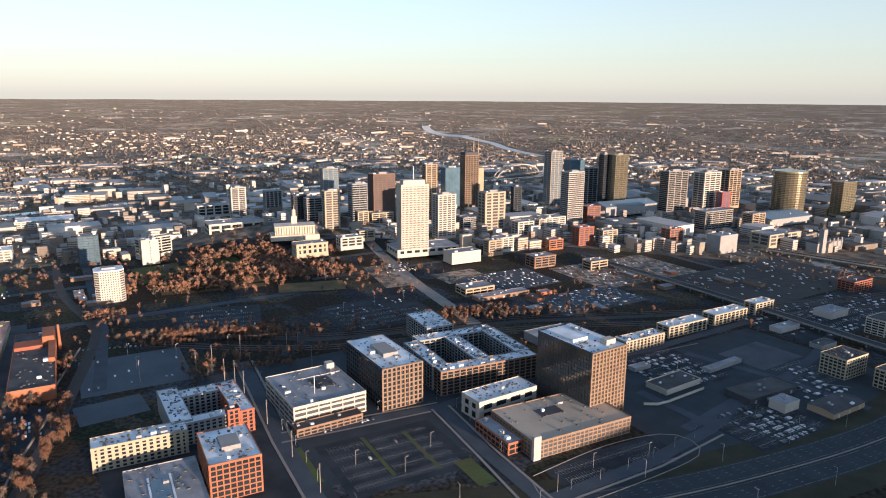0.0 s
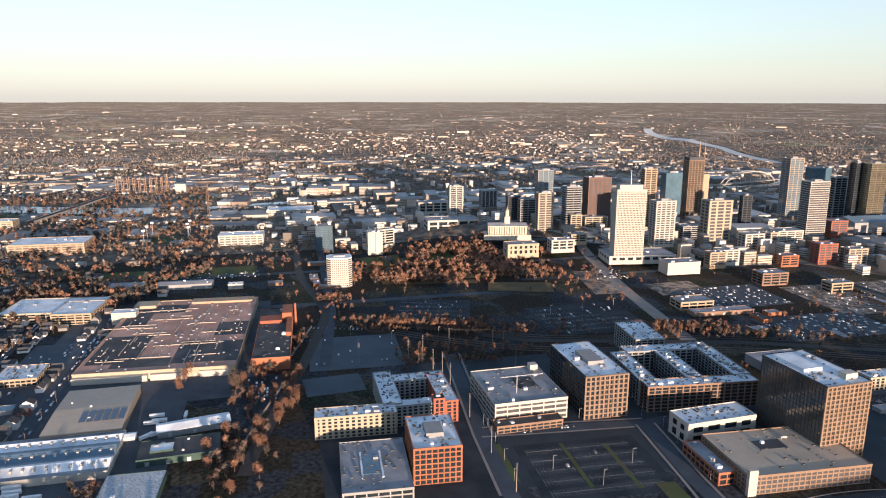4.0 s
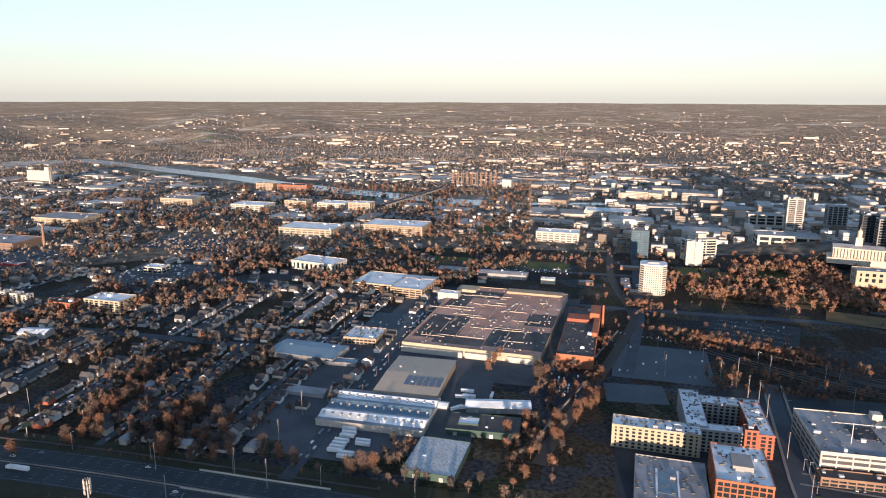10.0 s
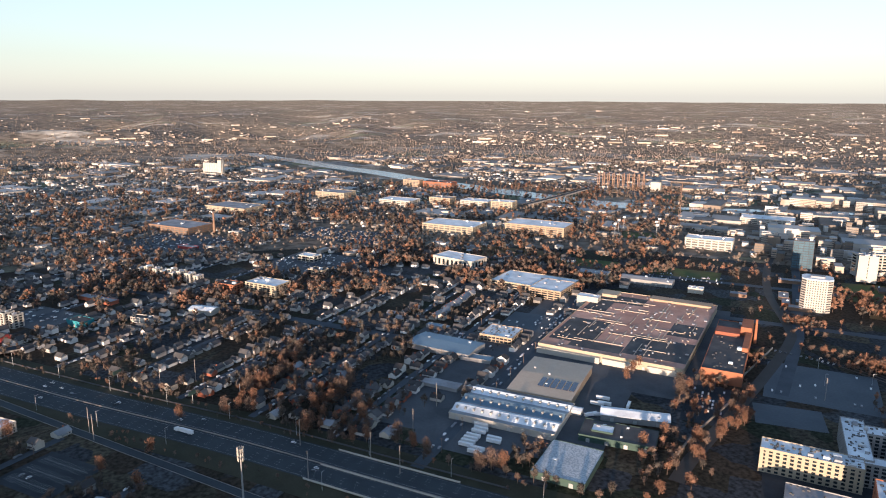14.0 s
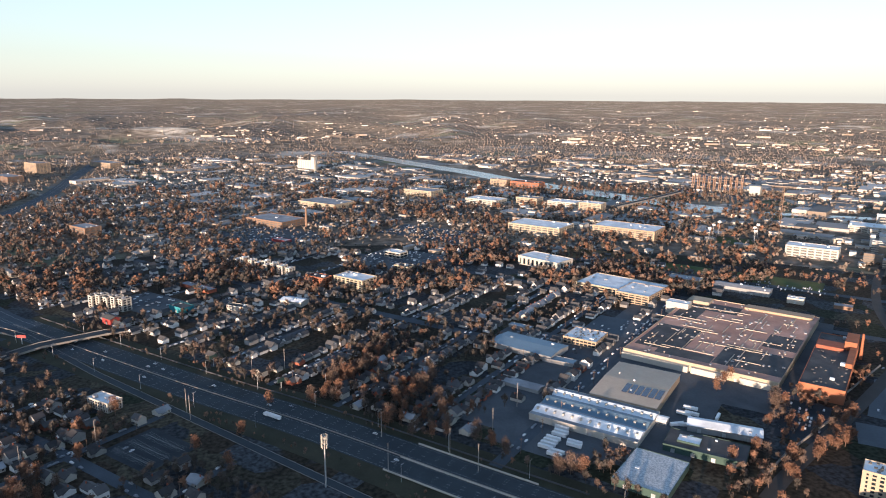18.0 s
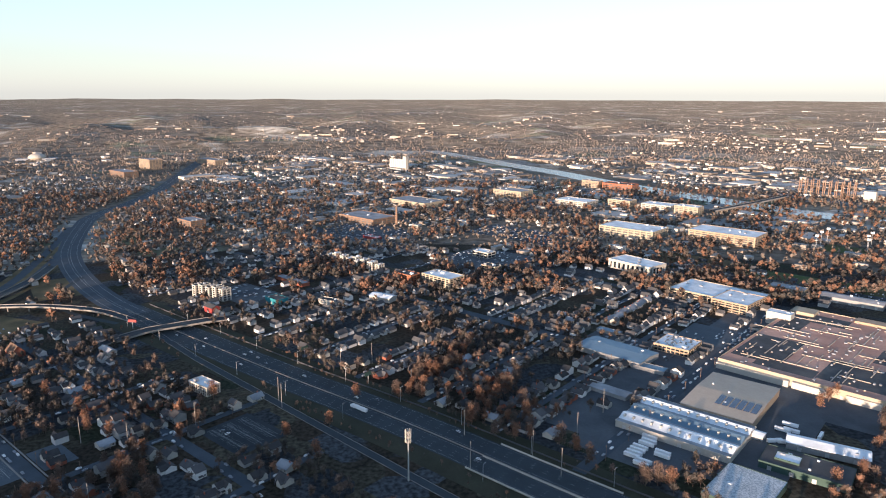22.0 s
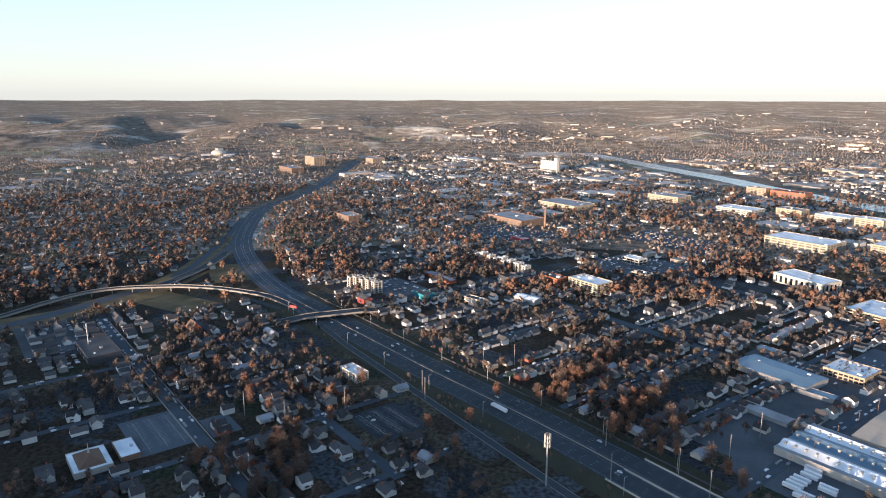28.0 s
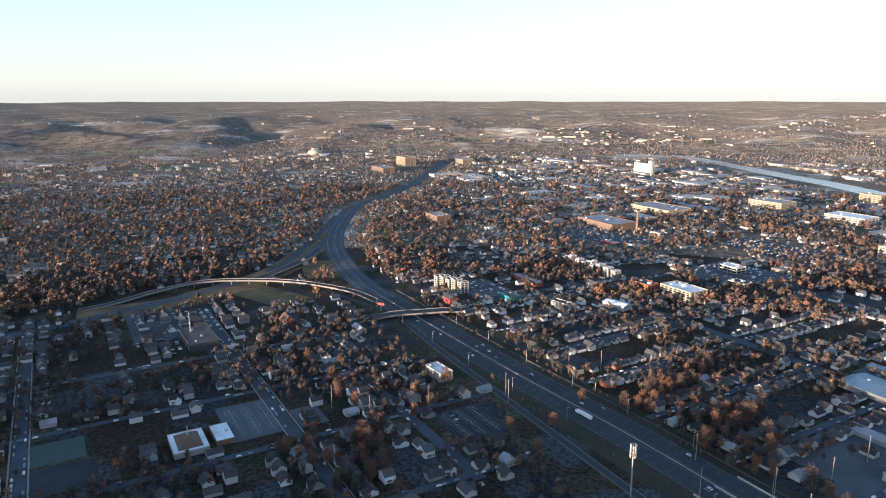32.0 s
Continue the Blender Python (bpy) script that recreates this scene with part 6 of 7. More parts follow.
FRONT_PTS = resample(FRONT, 6)
HW_PTS = resample(HIGHWAY, 20) + resample(FRONT, 20)
RAMP_PTS = resample([(-1460, -249), (-1180, -275), (-1089, -300), (-980, -362), (-929, -405), (-880, -500)], 15) + resample([(-933, -474), (-989, -428), (-1033, -370), (-1039, -294), (-1028, -233), (-992, -144)], 15)
LOTS = [(-578, -180, 48), (-573, 22, 40), (-447, 1095, 48), (-345, 1140, 28), (-1300, 640, 95), (-1420, 330, 105), (-1240, 500, 70), (-1120, 330, 60), (-517, -328, 34), (-478, -300, 34), (-985, -260, 60), (-1120, -255, 50), (-640, 585, 45), (-1100, 480, 85), (-1010, 60, 60), (-440, 330, 50), (-400, 418, 55), (-450, 470, 45)]


def free(x, y, hw=46.0, m=3.0):
    if near_path(x, y, HW_PTS, hw) or near_path(x, y, RAMP_PTS, 26):
        return False
    if any((x - a) ** 2 + (y - b) ** 2 < r * r for a, b, r in LOTS):
        return False
    return not taken(x, y, m)


rnd = random.Random(11)
WHITE = [(-580, -328), (-590, -312), (-565, -359), (-417, -169), (-589, -89), (-601, -64), (-612, -48), (-556, -51), (-755, -186), (-742, -200), (-755, -250), (-724, -421), (-774, -396), (-780, -361), (-713, -129),
         (-650, -127), (-514, -122), (-490, -112), (-468, -100), (-627, 18), (-640, 38), (-496, 27), (-502, 50), (-686, 141), (-694, 158), (-598, 200), (-570, 206), (-559, 222), (-525, 238), (-709, 373), (-744, 345), (-756, 390),
         (-666, 267), (-651, 280), (-615, 296), (-602, 257), (-594, 376), (-656, 388), (-480, 274), (-515, 350), (-744, 448), (-785, 502), (-572, 326), (-716, 495), (-768, 449)]
for i, (x, y) in enumerate(WHITE):
    house(x, y, (4, 5, 6, 4, 6, 5)[i % 6], 30 + rnd.choice((0, 90, 180, 270)))
# long rows of pale lit houses near the school
for k in range(12):
    x, y = uv(-385 + rnd.uniform(-2, 2), 785 + 11.5 * k)
    house(x, y, 6, 120)
extra = []
for u in NST + [-231]:
    for side in (-1, 1):
        v = 470.0
        while v < 955:
            x, y = uv(u + side * 17 + rnd.uniform(-1.5, 1.5), v)
            if u < -300 or side < 0:
                if free(x, y) and not near_any(x, y, house_spots, 12) and abs(v - 700) > 14 and rnd.random() < 0.93:
                    extra.append((x, y, (120 if side > 0 else -60) + rnd.choice((0, 90, -90))))
            v += rnd.uniform(12.5, 15)
for v0 in (160, -50, 262, 60, -140, 215, 110, 320):
    for side in (-1, 1):
        u = -1000.0
        while u < -385:
            x, y = uv(u, v0 + side * 18 + rnd.uniform(-1.5, 1.5))
            if free(x, y) and not near_any(x, y, house_spots, 13) and min(abs(u - q) for q in (-530, -650, -770, -410)) > 10 and rnd.random() < 0.62:
                extra.append((x, y, (30 if side > 0 else 210) + rnd.choice((0, 90, -90))))
            u += rnd.uniform(13, 18)
extra.sort(key=lambda p: p[0] ** 2 + p[1] ** 2)
rest = []
for i, (x, y, a) in enumerate(extra):
    if i < 200:
        house(x, y, rnd.choice((0, 0, 1, 2, 2, 3, 7, 4)), a)
    else:
        rest.append((x, y, a))
        house_spots.append((x, y))
# the farther houses, joined
for a in range(6800):
    r, t = math.sqrt(rnd.uniform(850 ** 2, 2700 ** 2)), radians(rnd.uniform(128, 224))
    x, y = r * math.cos(t), r * math.sin(t)
    u, v = 0.866 * x + 0.5 * y, -0.5 * x + 0.866 * y
    v = round(v / 62) * 62 + rnd.choice((-15, 15)) + rnd.uniform(-2, 2) + (0 if r < 1050 else 40 * noise.noise(Vector((x * 0.004, y * 0.004, 3.0))) + rnd.uniform(-9, 9))
    x, y = uv(u, v)
    if -1500 < x < -800 and y > 900:
        continue
    if noise.noise(Vector((x * 0.004, y * 0.004, 0))) > -0.3 and free(x, y, 60, 4) and not near_any(x, y, RIVER_LINE, 150) and not near_any(x, y, house_spots, 12) and not (-1090 < x < -850 and -200 < y < 470 and rnd.random() < 0.5):
        rest.append((x, y, 30 + rnd.choice((0, 0, 180, 270))))
        house_spots.append((x, y))
w0, r0 = house_geo(11, 8, 3.8, 2.8)
def quads(g):
    f = [tuple(p) if len(p) == 4 else (p[0], p[1], p[2], p[2]) for p in g.f]
    tri = [t for p in f for t in ((p[0], p[1], p[2]), (p[0], p[2], p[3])) if len(set(t)) == 3]
    return np.array(g.v, float), np.array(tri, int)
bw, br = Bulk(), Bulk()
mv = [(x, y, gz(x, y), rnd.uniform(0.85, 1.2), radians(a), rnd.uniform(0.8, 1.4)) for x, y, a in rest]
bw.add(*quads(w0), mv)
br.add(*quads(r0), mv)
tagged(part("house_walls_far", bw.mesh("house_walls_far", M["house_far"]), None), "pale walls of many far small houses", "houses", kind="stuff")
tagged(part("house_roofs_far", br.mesh("house_roofs_far", M["roof_dark"]), None), "dark gable roofs of many far small houses", "houses", kind="stuff")

# ---- trees by the streets, on the hill and along the railway ----
def grove(cx, cy, sx, sy, ang, n, kinds, smin=0.8, smax=1.25, check=True):
    out = []
    c, s = math.cos(radians(ang)), math.sin(radians(ang))
    for k in range(n):
        u, v = rnd.gauss(0, sx / 2), rnd.gauss(0, sy / 2)
        x, y = cx + u * c - v * s, cy + u * s + v * c
        if not check or (free(x, y, 30, 1.5) and not near_any(x, y, house_spots, 6.5)):
            out.append((x, y, rnd.choice(kinds), rnd.uniform(smin, smax)))
    return out


spots = grove(-640, 225, 90, 22, 135, 46, (1, 3, 4)) + grove(-560, 255, 70, 22, 150, 34, (1, 3, 4)) + grove(-505, 268, 50, 20, 150, 16, (1, 4))
spots += grove(-520, -95, 70, 40, 30, 30, (0, 1, 4)) + grove(-470, -60, 90, 50, 30, 30, (0, 1, 2, 4)) + grove(-620, -60, 80, 60, 30, 24, (0, 1, 2))
spots += grove(-420, 300, 60, 14, 30, 24, (0, 1, 4)) + grove(-318, 520, 14, 120, 16, 30, (1, 3, 0)) + grove(-385, 560, 10, 60, 20, 8, (1, 4)) + grove(-545, 60, 10, 8, 0, 1, (1,))
spots += grove(-600, 250, 80, 16, 160, 26, (1, 4)) + grove(-725, 185, 30, 16, 30, 10, (1, 0)) + grove(-500, -105, 40, 25, 30, 14, (1, 4, 0)) + grove(-545, -20, 60, 30, 30, 16, (1, 0))
for i, (x, y, k, s) in enumerate(spots[:195]):
    tree(x, y, k, s)
for x, y in ((-610, 130), (-560, 95), (-512, 75), (-450, 560), (-442, 540), (-455, 575), (-340, 470), (-338, 440), (430, 560), (425, 545)):
    tree(x, y, 1, 1.0)
SMALL, TINY = [], []
for k in range(4):
    hgt, spr = (12, 14, 11, 15)[k], (5, 6, 5, 6.5)[k]
    SMALL.append(lobed_crown(k + 90, hgt, spr, 8, 215, 0.66, 0.58))
    TINY.append(lobed_crown(k + 190, hgt * 0.95, spr, 5, 27, 1.3, 0.68))
mid = {"leaf_brown": [], "leaf_rust": [], "leaf_grey": []}
def put(x, y, s, rust=0.3, bare=0.0):
    q = rnd.random()
    if rnd.random() < bare:
        q = 1.0
    mid["leaf_rust" if q < rust else "leaf_brown" if q < rust + 0.42 * (1 - rust) * 1.6 else "leaf_grey"].append((x, y, s))
for x, y, k, s in grove(-330, 1150, 150, 90, 28, 640, (0,), check=True) + grove(-200, 1100, 120, 40, 10, 110, (0,)) + grove(-400, 1060, 90, 50, 30, 90, (0,)) + grove(-345, 1010, 70, 26, 15, 130, (0,)) + grove(-240, 1090, 90, 40, 20, 90, (0,)):
    put(x, y, s * 1.15, 0.8)
for cx, cy, sx, sy, an, n in ((-330, 790, 60, 18, 20, 30), (-250, 822, 60, 14, 5, 34), (-170, 815, 120, 20, 5, 40), (60, 880, 120, 26, 10, 60), (180, 900, 90, 26, 10, 40), (-420, 860, 30, 60, 30, 26), (-160, 740, 110, 26, 10, 50), (-390, 600, 20, 120, 20, 30),
                               (-240, 690, 24, 40, 0, 18), (-620, 1040, 60, 30, 30, 24), (-680, 1040, 90, 30, 30, 30), (-300, 430, 30, 50, 20, 30)):
    for x, y, k, s in grove(cx, cy, sx, sy, an, n, (0,)):
        put(x, y, s * 0.75, 0.4)
for cx, cy, sx, sy, an, n in ((-310, 772, 44, 8, 15, 46), (-215, 792, 60, 8, 8, 70), (-180, 705, 60, 9, 25, 40), (-395, 690, 12, 90, 18, 40), (-345, 520, 10, 70, 14, 30), (60, 905, 60, 14, 20, 50), (150, 800, 80, 10, 25, 30)):
    for x, y, k, s in grove(cx, cy, sx, sy, an, n, (0,)):
        put(x, y, s * 0.5, 0.6)
for cx, cy, sx, sy, an, n in ((-304, 797, 24, 9, 8, 70), (-228, 806, 44, 9, 8, 110), (-435, 873, 26, 9, 15, 60), (60, 893, 60, 16, 18, 90), (-390, 640, 12, 60, 18, 40)):
    for x, y, k, s in grove(cx, cy, sx, sy, an, n, (0,), check=False):
        if not taken(x, y, 2):
            put(x, y, s * 0.7, 0.75)
for off, n in ((-29, 150), (-40, 170), (33, 150), (41, 170)):          # scrub on the highway verges
    line = resample(along(NEARHW, off), 4.0)
    for k in range(n):
        x, y = rnd.choice(line)
        if x < -330 and noise.noise(Vector((x * 0.02, y * 0.02, off))) > -0.1 and not near_path(x, y, FRONT_PTS, 7) and not taken(x, y, 2):
            put(x + rnd.uniform(-3, 3), y + rnd.uniform(-3, 3), rnd.uniform(0.2, 0.5), 0.15)
for r in range(7):                                     # rows of the mall
    for k in range(46):
        x, y = uv(-560 + k * 11 + rnd.uniform(-2, 2) - 180, 985 + r * 17 + rnd.uniform(-2, 2) + 80)
        if not taken(x, y, 2) and abs(r - 3) > 0:
            put(x, y, rnd.uniform(0.6, 0.9), 0.75)
for a in range(1500):                                   # street trees of the city
    r, t = rnd.uniform(820, 1900), radians(rnd.uniform(50, 122))
    x, y = r * math.cos(t), r * math.sin(t)
    if noise.noise(Vector((x * 0.006, y * 0.006, 8.0))) > 0.0 and not taken(x, y, 3):
        put(x, y, rnd.uniform(0.45, 0.85), 0.4)
for a in range(26000):
    r, t = rnd.uniform(330, 2300) if a % 3 else rnd.uniform(500, 1200), radians(rnd.uniform(126, 224))
    x, y = r * math.cos(t), r * math.sin(t)
    d = noise.noise(Vector((x * 0.008, y * 0.008, 4.0))) + (0.35 * noise.noise(Vector((x * 0.0025, y * 0.0025, 6.0))) + 0.3 if t > radians(180) and r > 1050 else 0.0 if r > 1000 else -0.1)
    if d > -0.05 - 0.2 * rnd.random() and not (y > 470 and x > -700):
        if r < 1000 and rnd.random() < 0.45:
            continue
        if near_path(x, y, RAMP_PTS, 36) or near_path(x, y, HW_PTS, 40) or taken(x, y, 2) or near_any(x, y, house_spots, 6.0):
            continue
        if any((x - p) ** 2 + (y - q) ** 2 < s * s for p, q, s in LOTS):
            continue
        if r < 980:
            put(x, y, rnd.uniform(0.55, 1.0), 0.1, 0.5)
        else:
            put(x, y, rnd.uniform(0.75, 1.45), 0.28, 0.1)
for key, pts in mid.items():
    b = Bulk()
    for k in range(4):
        for crowns, sel in ((SMALL, lambda x, y: x * x + y * y < 900 ** 2), (TINY, lambda x, y: x * x + y * y >= 900 ** 2)):
            v, f = arrays(crowns[k])
            b.add(v, f[:, :3], [(x, y, gz(x, y), s, rnd.uniform(0, 6.28), 1.0) for x, y, s in pts[k::4] if sel(x, y)])
    tagged(part("trees_" + key[5:], b.mesh("trees_" + key[5:], M[key]), None), {"leaf_brown": "many brown autumn trees between the houses", "leaf_rust": "many rust-orange autumn trees", "leaf_grey": "many half-bare grey trees"}[key], "trees", kind="stuff")
bt = Bulk()
tg = Geo()
limb(tg, Vector((0, 0, -0.5)), Vector((0, 0, 7)), 0.3, 0.12, 4)
v, f = arrays(tg)
bt.add(v, f, [(x, y, gz(x, y), s, 0, 1.0) for pts in mid.values() for x, y, s in pts])
tagged(part("trunks", bt.mesh("trunks", M["bark"]), None), "thin dark trunks of many trees", "trees", kind="stuff")


# ---- far woods and far quarters ----
def clump(seed):
    """A small far crown of two or three faceted lobes."""
    return lobed_crown(seed + 300, 9.5, 5.0, 2, 4, 1.6, 1.0)


RIVER = resample(RIVER_LINE + FAR_RIVER, 40)
FARHP = resample(FARHW, 20)
CL = [arrays(clump(k)) for k in range(5)]
fb = Bulk()
moves = [[] for _ in CL]
for a in range(40000):
    t = radians(rnd.uniform(46, 226))
    r = math.sqrt(rnd.uniform(1300 ** 2, 3300 ** 2))
    x, y = r * math.cos(t), r * math.sin(t)
    d = noise.noise(Vector((x * 0.0024, y * 0.0024, 7.0))) + 0.5 * noise.noise(Vector((x * 0.01, y * 0.01, 2.0)))
    town = t < radians(112) and r < 2100
    if d < -0.18 + (0.5 if town else 0) - (0.2 if t > radians(160) else 0) or taken(x, y, 8):
        continue
    s = rnd.uniform(0.7, 1.35) * (1.0 if r < 3300 else max(0.35, 1 - (r - 3300) / 2300))
    moves[a % 5].append((x, y, gz(x, y) - 1.5 * s, s, rnd.uniform(0, 6.28), rnd.uniform(0.7, 1.2)))
for k, (v, f) in enumerate(CL):
    fb.add(v, f, [m for m in moves[k] if not near_path(m[0], m[1], RIVER, 40 if m[0] > -1290 else 88 + max(0.0, math.hypot(m[0], m[1]) - 1500) * 0.045) and not near_path(m[0], m[1], FARHP, 28)])
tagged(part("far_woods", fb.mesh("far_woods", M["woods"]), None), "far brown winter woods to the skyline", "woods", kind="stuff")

# woods on the far rim: crowns at the size that their distance gives them
def rim_place(az, lo, hi):
    """A place on the rim; its true distance; its scale sideways and inwards."""
    q = rnd.uniform(1 / hi, 1 / lo)
    d = 1 / q
    x, y = rim(d * math.cos(az), d * math.sin(az))
    r = math.hypot(x, y)
    x2, y2 = rim((d + 40) * math.cos(az), (d + 40) * math.sin(az))
    return x, y, d, r / d, max(0.02, (math.hypot(x2, y2) - r) / 40)


def grow(v, moves):
    """Copies of v set on the rim: x, y, z, sideways, inward and upward scale, direction, own turn."""
    m = np.array(moves)
    t = m[:, 7:8]
    a, b = v[None, :, 0] * np.cos(t) - v[None, :, 1] * np.sin(t), v[None, :, 0] * np.sin(t) + v[None, :, 1] * np.cos(t)
    az = m[:, 6:7]
    a, b = a * m[:, 4:5], b * m[:, 3:4]
    out = np.stack([m[:, 0:1] + a * np.cos(az) - b * np.sin(az), m[:, 1:2] + a * np.sin(az) + b * np.cos(az), m[:, 2:3] + v[None, :, 2] * m[:, 5:6]], 2)
    return out


far_crowns = lobed_crown(411, 9.5, 5.5, 1, 3, 1.8, 1.0)
fv, ff = arrays(far_crowns)
rows = []
for a in range(54000):
    az = radians(rnd.uniform(46, 226))
    x, y, d, k, kd = rim_place(az, 3150, 15000)
    X, Y = d * math.cos(az), d * math.sin(az)
    w = noise.noise(Vector((X * 0.0011, Y * 0.0011, 7.0))) + 0.6 * noise.noise(Vector((X * 0.004, Y * 0.004, 2.0)))
    if w < -0.25 and rnd.random() < 0.7:
        continue
    if near_path(x, y, RIVER, 44):
        continue
    k *= rnd.uniform(0.9, 1.7)
    rows.append((x, y, gz(x, y) - 1.0 * k, k, max(k * 0.5, kd), k, az, rnd.uniform(0, 6.28)))
vv = grow(fv, rows)
rimw = Bulk()
rimw.vs.append(vv.reshape(-1, 3))
rimw.fs.append((ff[None] + (np.arange(len(rows)) * len(fv))[:, None, None]).reshape(-1, 3))
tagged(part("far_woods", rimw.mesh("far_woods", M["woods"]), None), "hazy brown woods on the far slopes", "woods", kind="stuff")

bx = Geo().box(-1, -1, -1, 1, 1, 1)
wallv, wallf = np.array(bx.v, float), np.array(bx.f, int)
far_b, far_r, far_w = Bulk(), Bulk(), Bulk()
def far_block(x, y, w, d, h, ang):
    z = gz(x, y)
    c, s = math.cos(ang), math.sin(ang)
    layers = [(far_b, z - 3, z + h, 1.0), (far_r, z + h, z + h + 0.4, 1.02)]
    if x * x + y * y < 2400 ** 2 and rnd.random() < 0.6:
        layers += [(far_w, z + 1.2 + 4.2 * j, z + 3.0 + 4.2 * j, 1.012) for j in range(int((h - 1) / 4.2) or 1) if 3.2 + 4.2 * j < h]
    for bulk, z0, z1, k in layers:
        v = wallv.copy()
        v[:, 0] *= w / 2 * k
        v[:, 1] *= d / 2 * k
        v[:, 2] = np.where(v[:, 2] > 0, z1, z0)
        bulk.add(v, wallf, [(0, 0, 0, 1, 0, 1)])
        q = bulk.vs[-1]
        X, Y = q[:, 0] * c - q[:, 1] * s + x, q[:, 0] * s + q[:, 1] * c + y
        q[:, 0], q[:, 1] = X, Y
for k in range(16):                                     # pale halls round the domed arena
    x, y = rim(-3500 + rnd.uniform(-200, 420), -665 + rnd.uniform(-260, 420))
    far_block(x, y, rnd.uniform(30, 70), rnd.uniform(14, 30), rnd.uniform(6, 9), radians(28))
for a in range(7500):
    t = radians(rnd.uniform(46, 226))
    r = rnd.uniform(1000, 3400)
    x, y = r * math.cos(t), r * math.sin(t)
    d = noise.noise(Vector((x * 0.0018, y * 0.0018, 17.0)))
    centre = t < radians(120) and 1250 < r < 2300
    if r < 1250 and (t > radians(125) or t < radians(60)):
        continue
    if d < -0.05 and not centre and rnd.random() < 0.75 or (t > radians(178) and r < 3200 and rnd.random() < 0.8):
        continue
    if taken(x, y, 14) or near_path(x, y, RIVER, 50 if x > -1290 else 96 + max(0.0, r - 1500) * 0.05) or near_path(x, y, FARHP, 32) or not free(x, y, 50, 10):
        continue
    if math.hypot(x + 330, y - 1180) < 210 or (-230 < x < 60 and 820 < y < 1330) or (60 < x < 1000 and y < 1260) or (-420 < x < 0 and y < 1000):
        continue
    k = 1.0 if r < 3300 else max(0.3, 1 - (r - 3300) / 2200)
    if -780 < x < -400 and y < 1160:
        continue
    big = r > 1500 and rnd.random() < (0.22 if 1900 < r < 3300 and t < radians(175) else 0.07)
    w, dd = (rnd.uniform(45, 130), rnd.uniform(30, 70)) if big else (rnd.uniform(9, 30), rnd.uniform(7, 14))
    h = rnd.uniform(8, 24) if centre else rnd.uniform(4.5, 10)
    far_block(x, y, w * k, dd * k, h * k, radians(28 + rnd.choice((0, 90)) + rnd.gauss(0, 4)))
# quarters on the rim
rim_rows, rim_roofs = [], []
for a in range(5600):
    az = radians(rnd.uniform(46, 226))
    x, y, d, k, kd = rim_place(az, 3250, 16000)
    X, Y = d * math.cos(az), d * math.sin(az)
    w = noise.noise(Vector((X * 0.0007, Y * 0.0007, 17.0))) + 0.5 * noise.noise(Vector((X * 0.003, Y * 0.003, 5.0)))
    if w < (0.22 if az > radians(175) else 0.02 if az > radians(120) else -0.12) and rnd.random() < 0.93:
        continue
    if near_path(x, y, RIVER, 34) or near_path(x, y, FARHP, 20):
        continue
    big = rnd.random() < 0.06 and w > 0.1
    bwid, bdep, bh = (rnd.uniform(40, 110), rnd.uniform(30, 80), rnd.uniform(6, 11)) if big else (rnd.uniform(9, 22), rnd.uniform(8, 14), rnd.uniform(4, 7.5))
    z = gz(x, y)
    rim_rows.append((x, y, z + bh * k / 2, k * bwid / 2, max(0.4, kd * bdep / 2), k * bh / 2 + 0.5, az, 0))
    rim_roofs.append((x, y, z + bh * k + 0.6, k * bwid / 2 * 1.03, max(0.42, kd * bdep / 2 * 1.05), 0.12, az, 0))
for bulk, rows in ((far_b, rim_rows), (far_r, rim_roofs)):
    vv = grow(wallv, rows)
    bulk.vs.append(vv.reshape(-1, 3))
    bulk.fs.append((wallf[None] + bulk.n + (np.arange(len(rows)) * len(wallv))[:, None, None]).reshape(-1, 4))
    bulk.n += len(rows) * len(wallv)
tagged(part("far_walls", far_b.mesh("far_walls", M["far_wall"]), None), "pale walls of many far buildings", "buildings", kind="stuff")
tagged(part("far_roofs", far_r.mesh("far_roofs", M["far_roof"]), None), "pale flat roofs of many far buildings", "buildings", kind="stuff")
tagged(part("far_windows", far_w.mesh("far_windows", M["far_window"]), None), "dark window bands of many far buildings", "windows", kind="stuff")

# parked cars too far off to count
cg = Geo()
cg.box(-2.2, -0.88, 0.3, 2.2, 0.88, 0.95).box(-1.5, -0.75, 0.95, 0.8, 0.75, 1.45)
cv, cf = np.array(cg.v, float), np.array(cg.f, int)
cw, cd = Bulk(), Bulk()
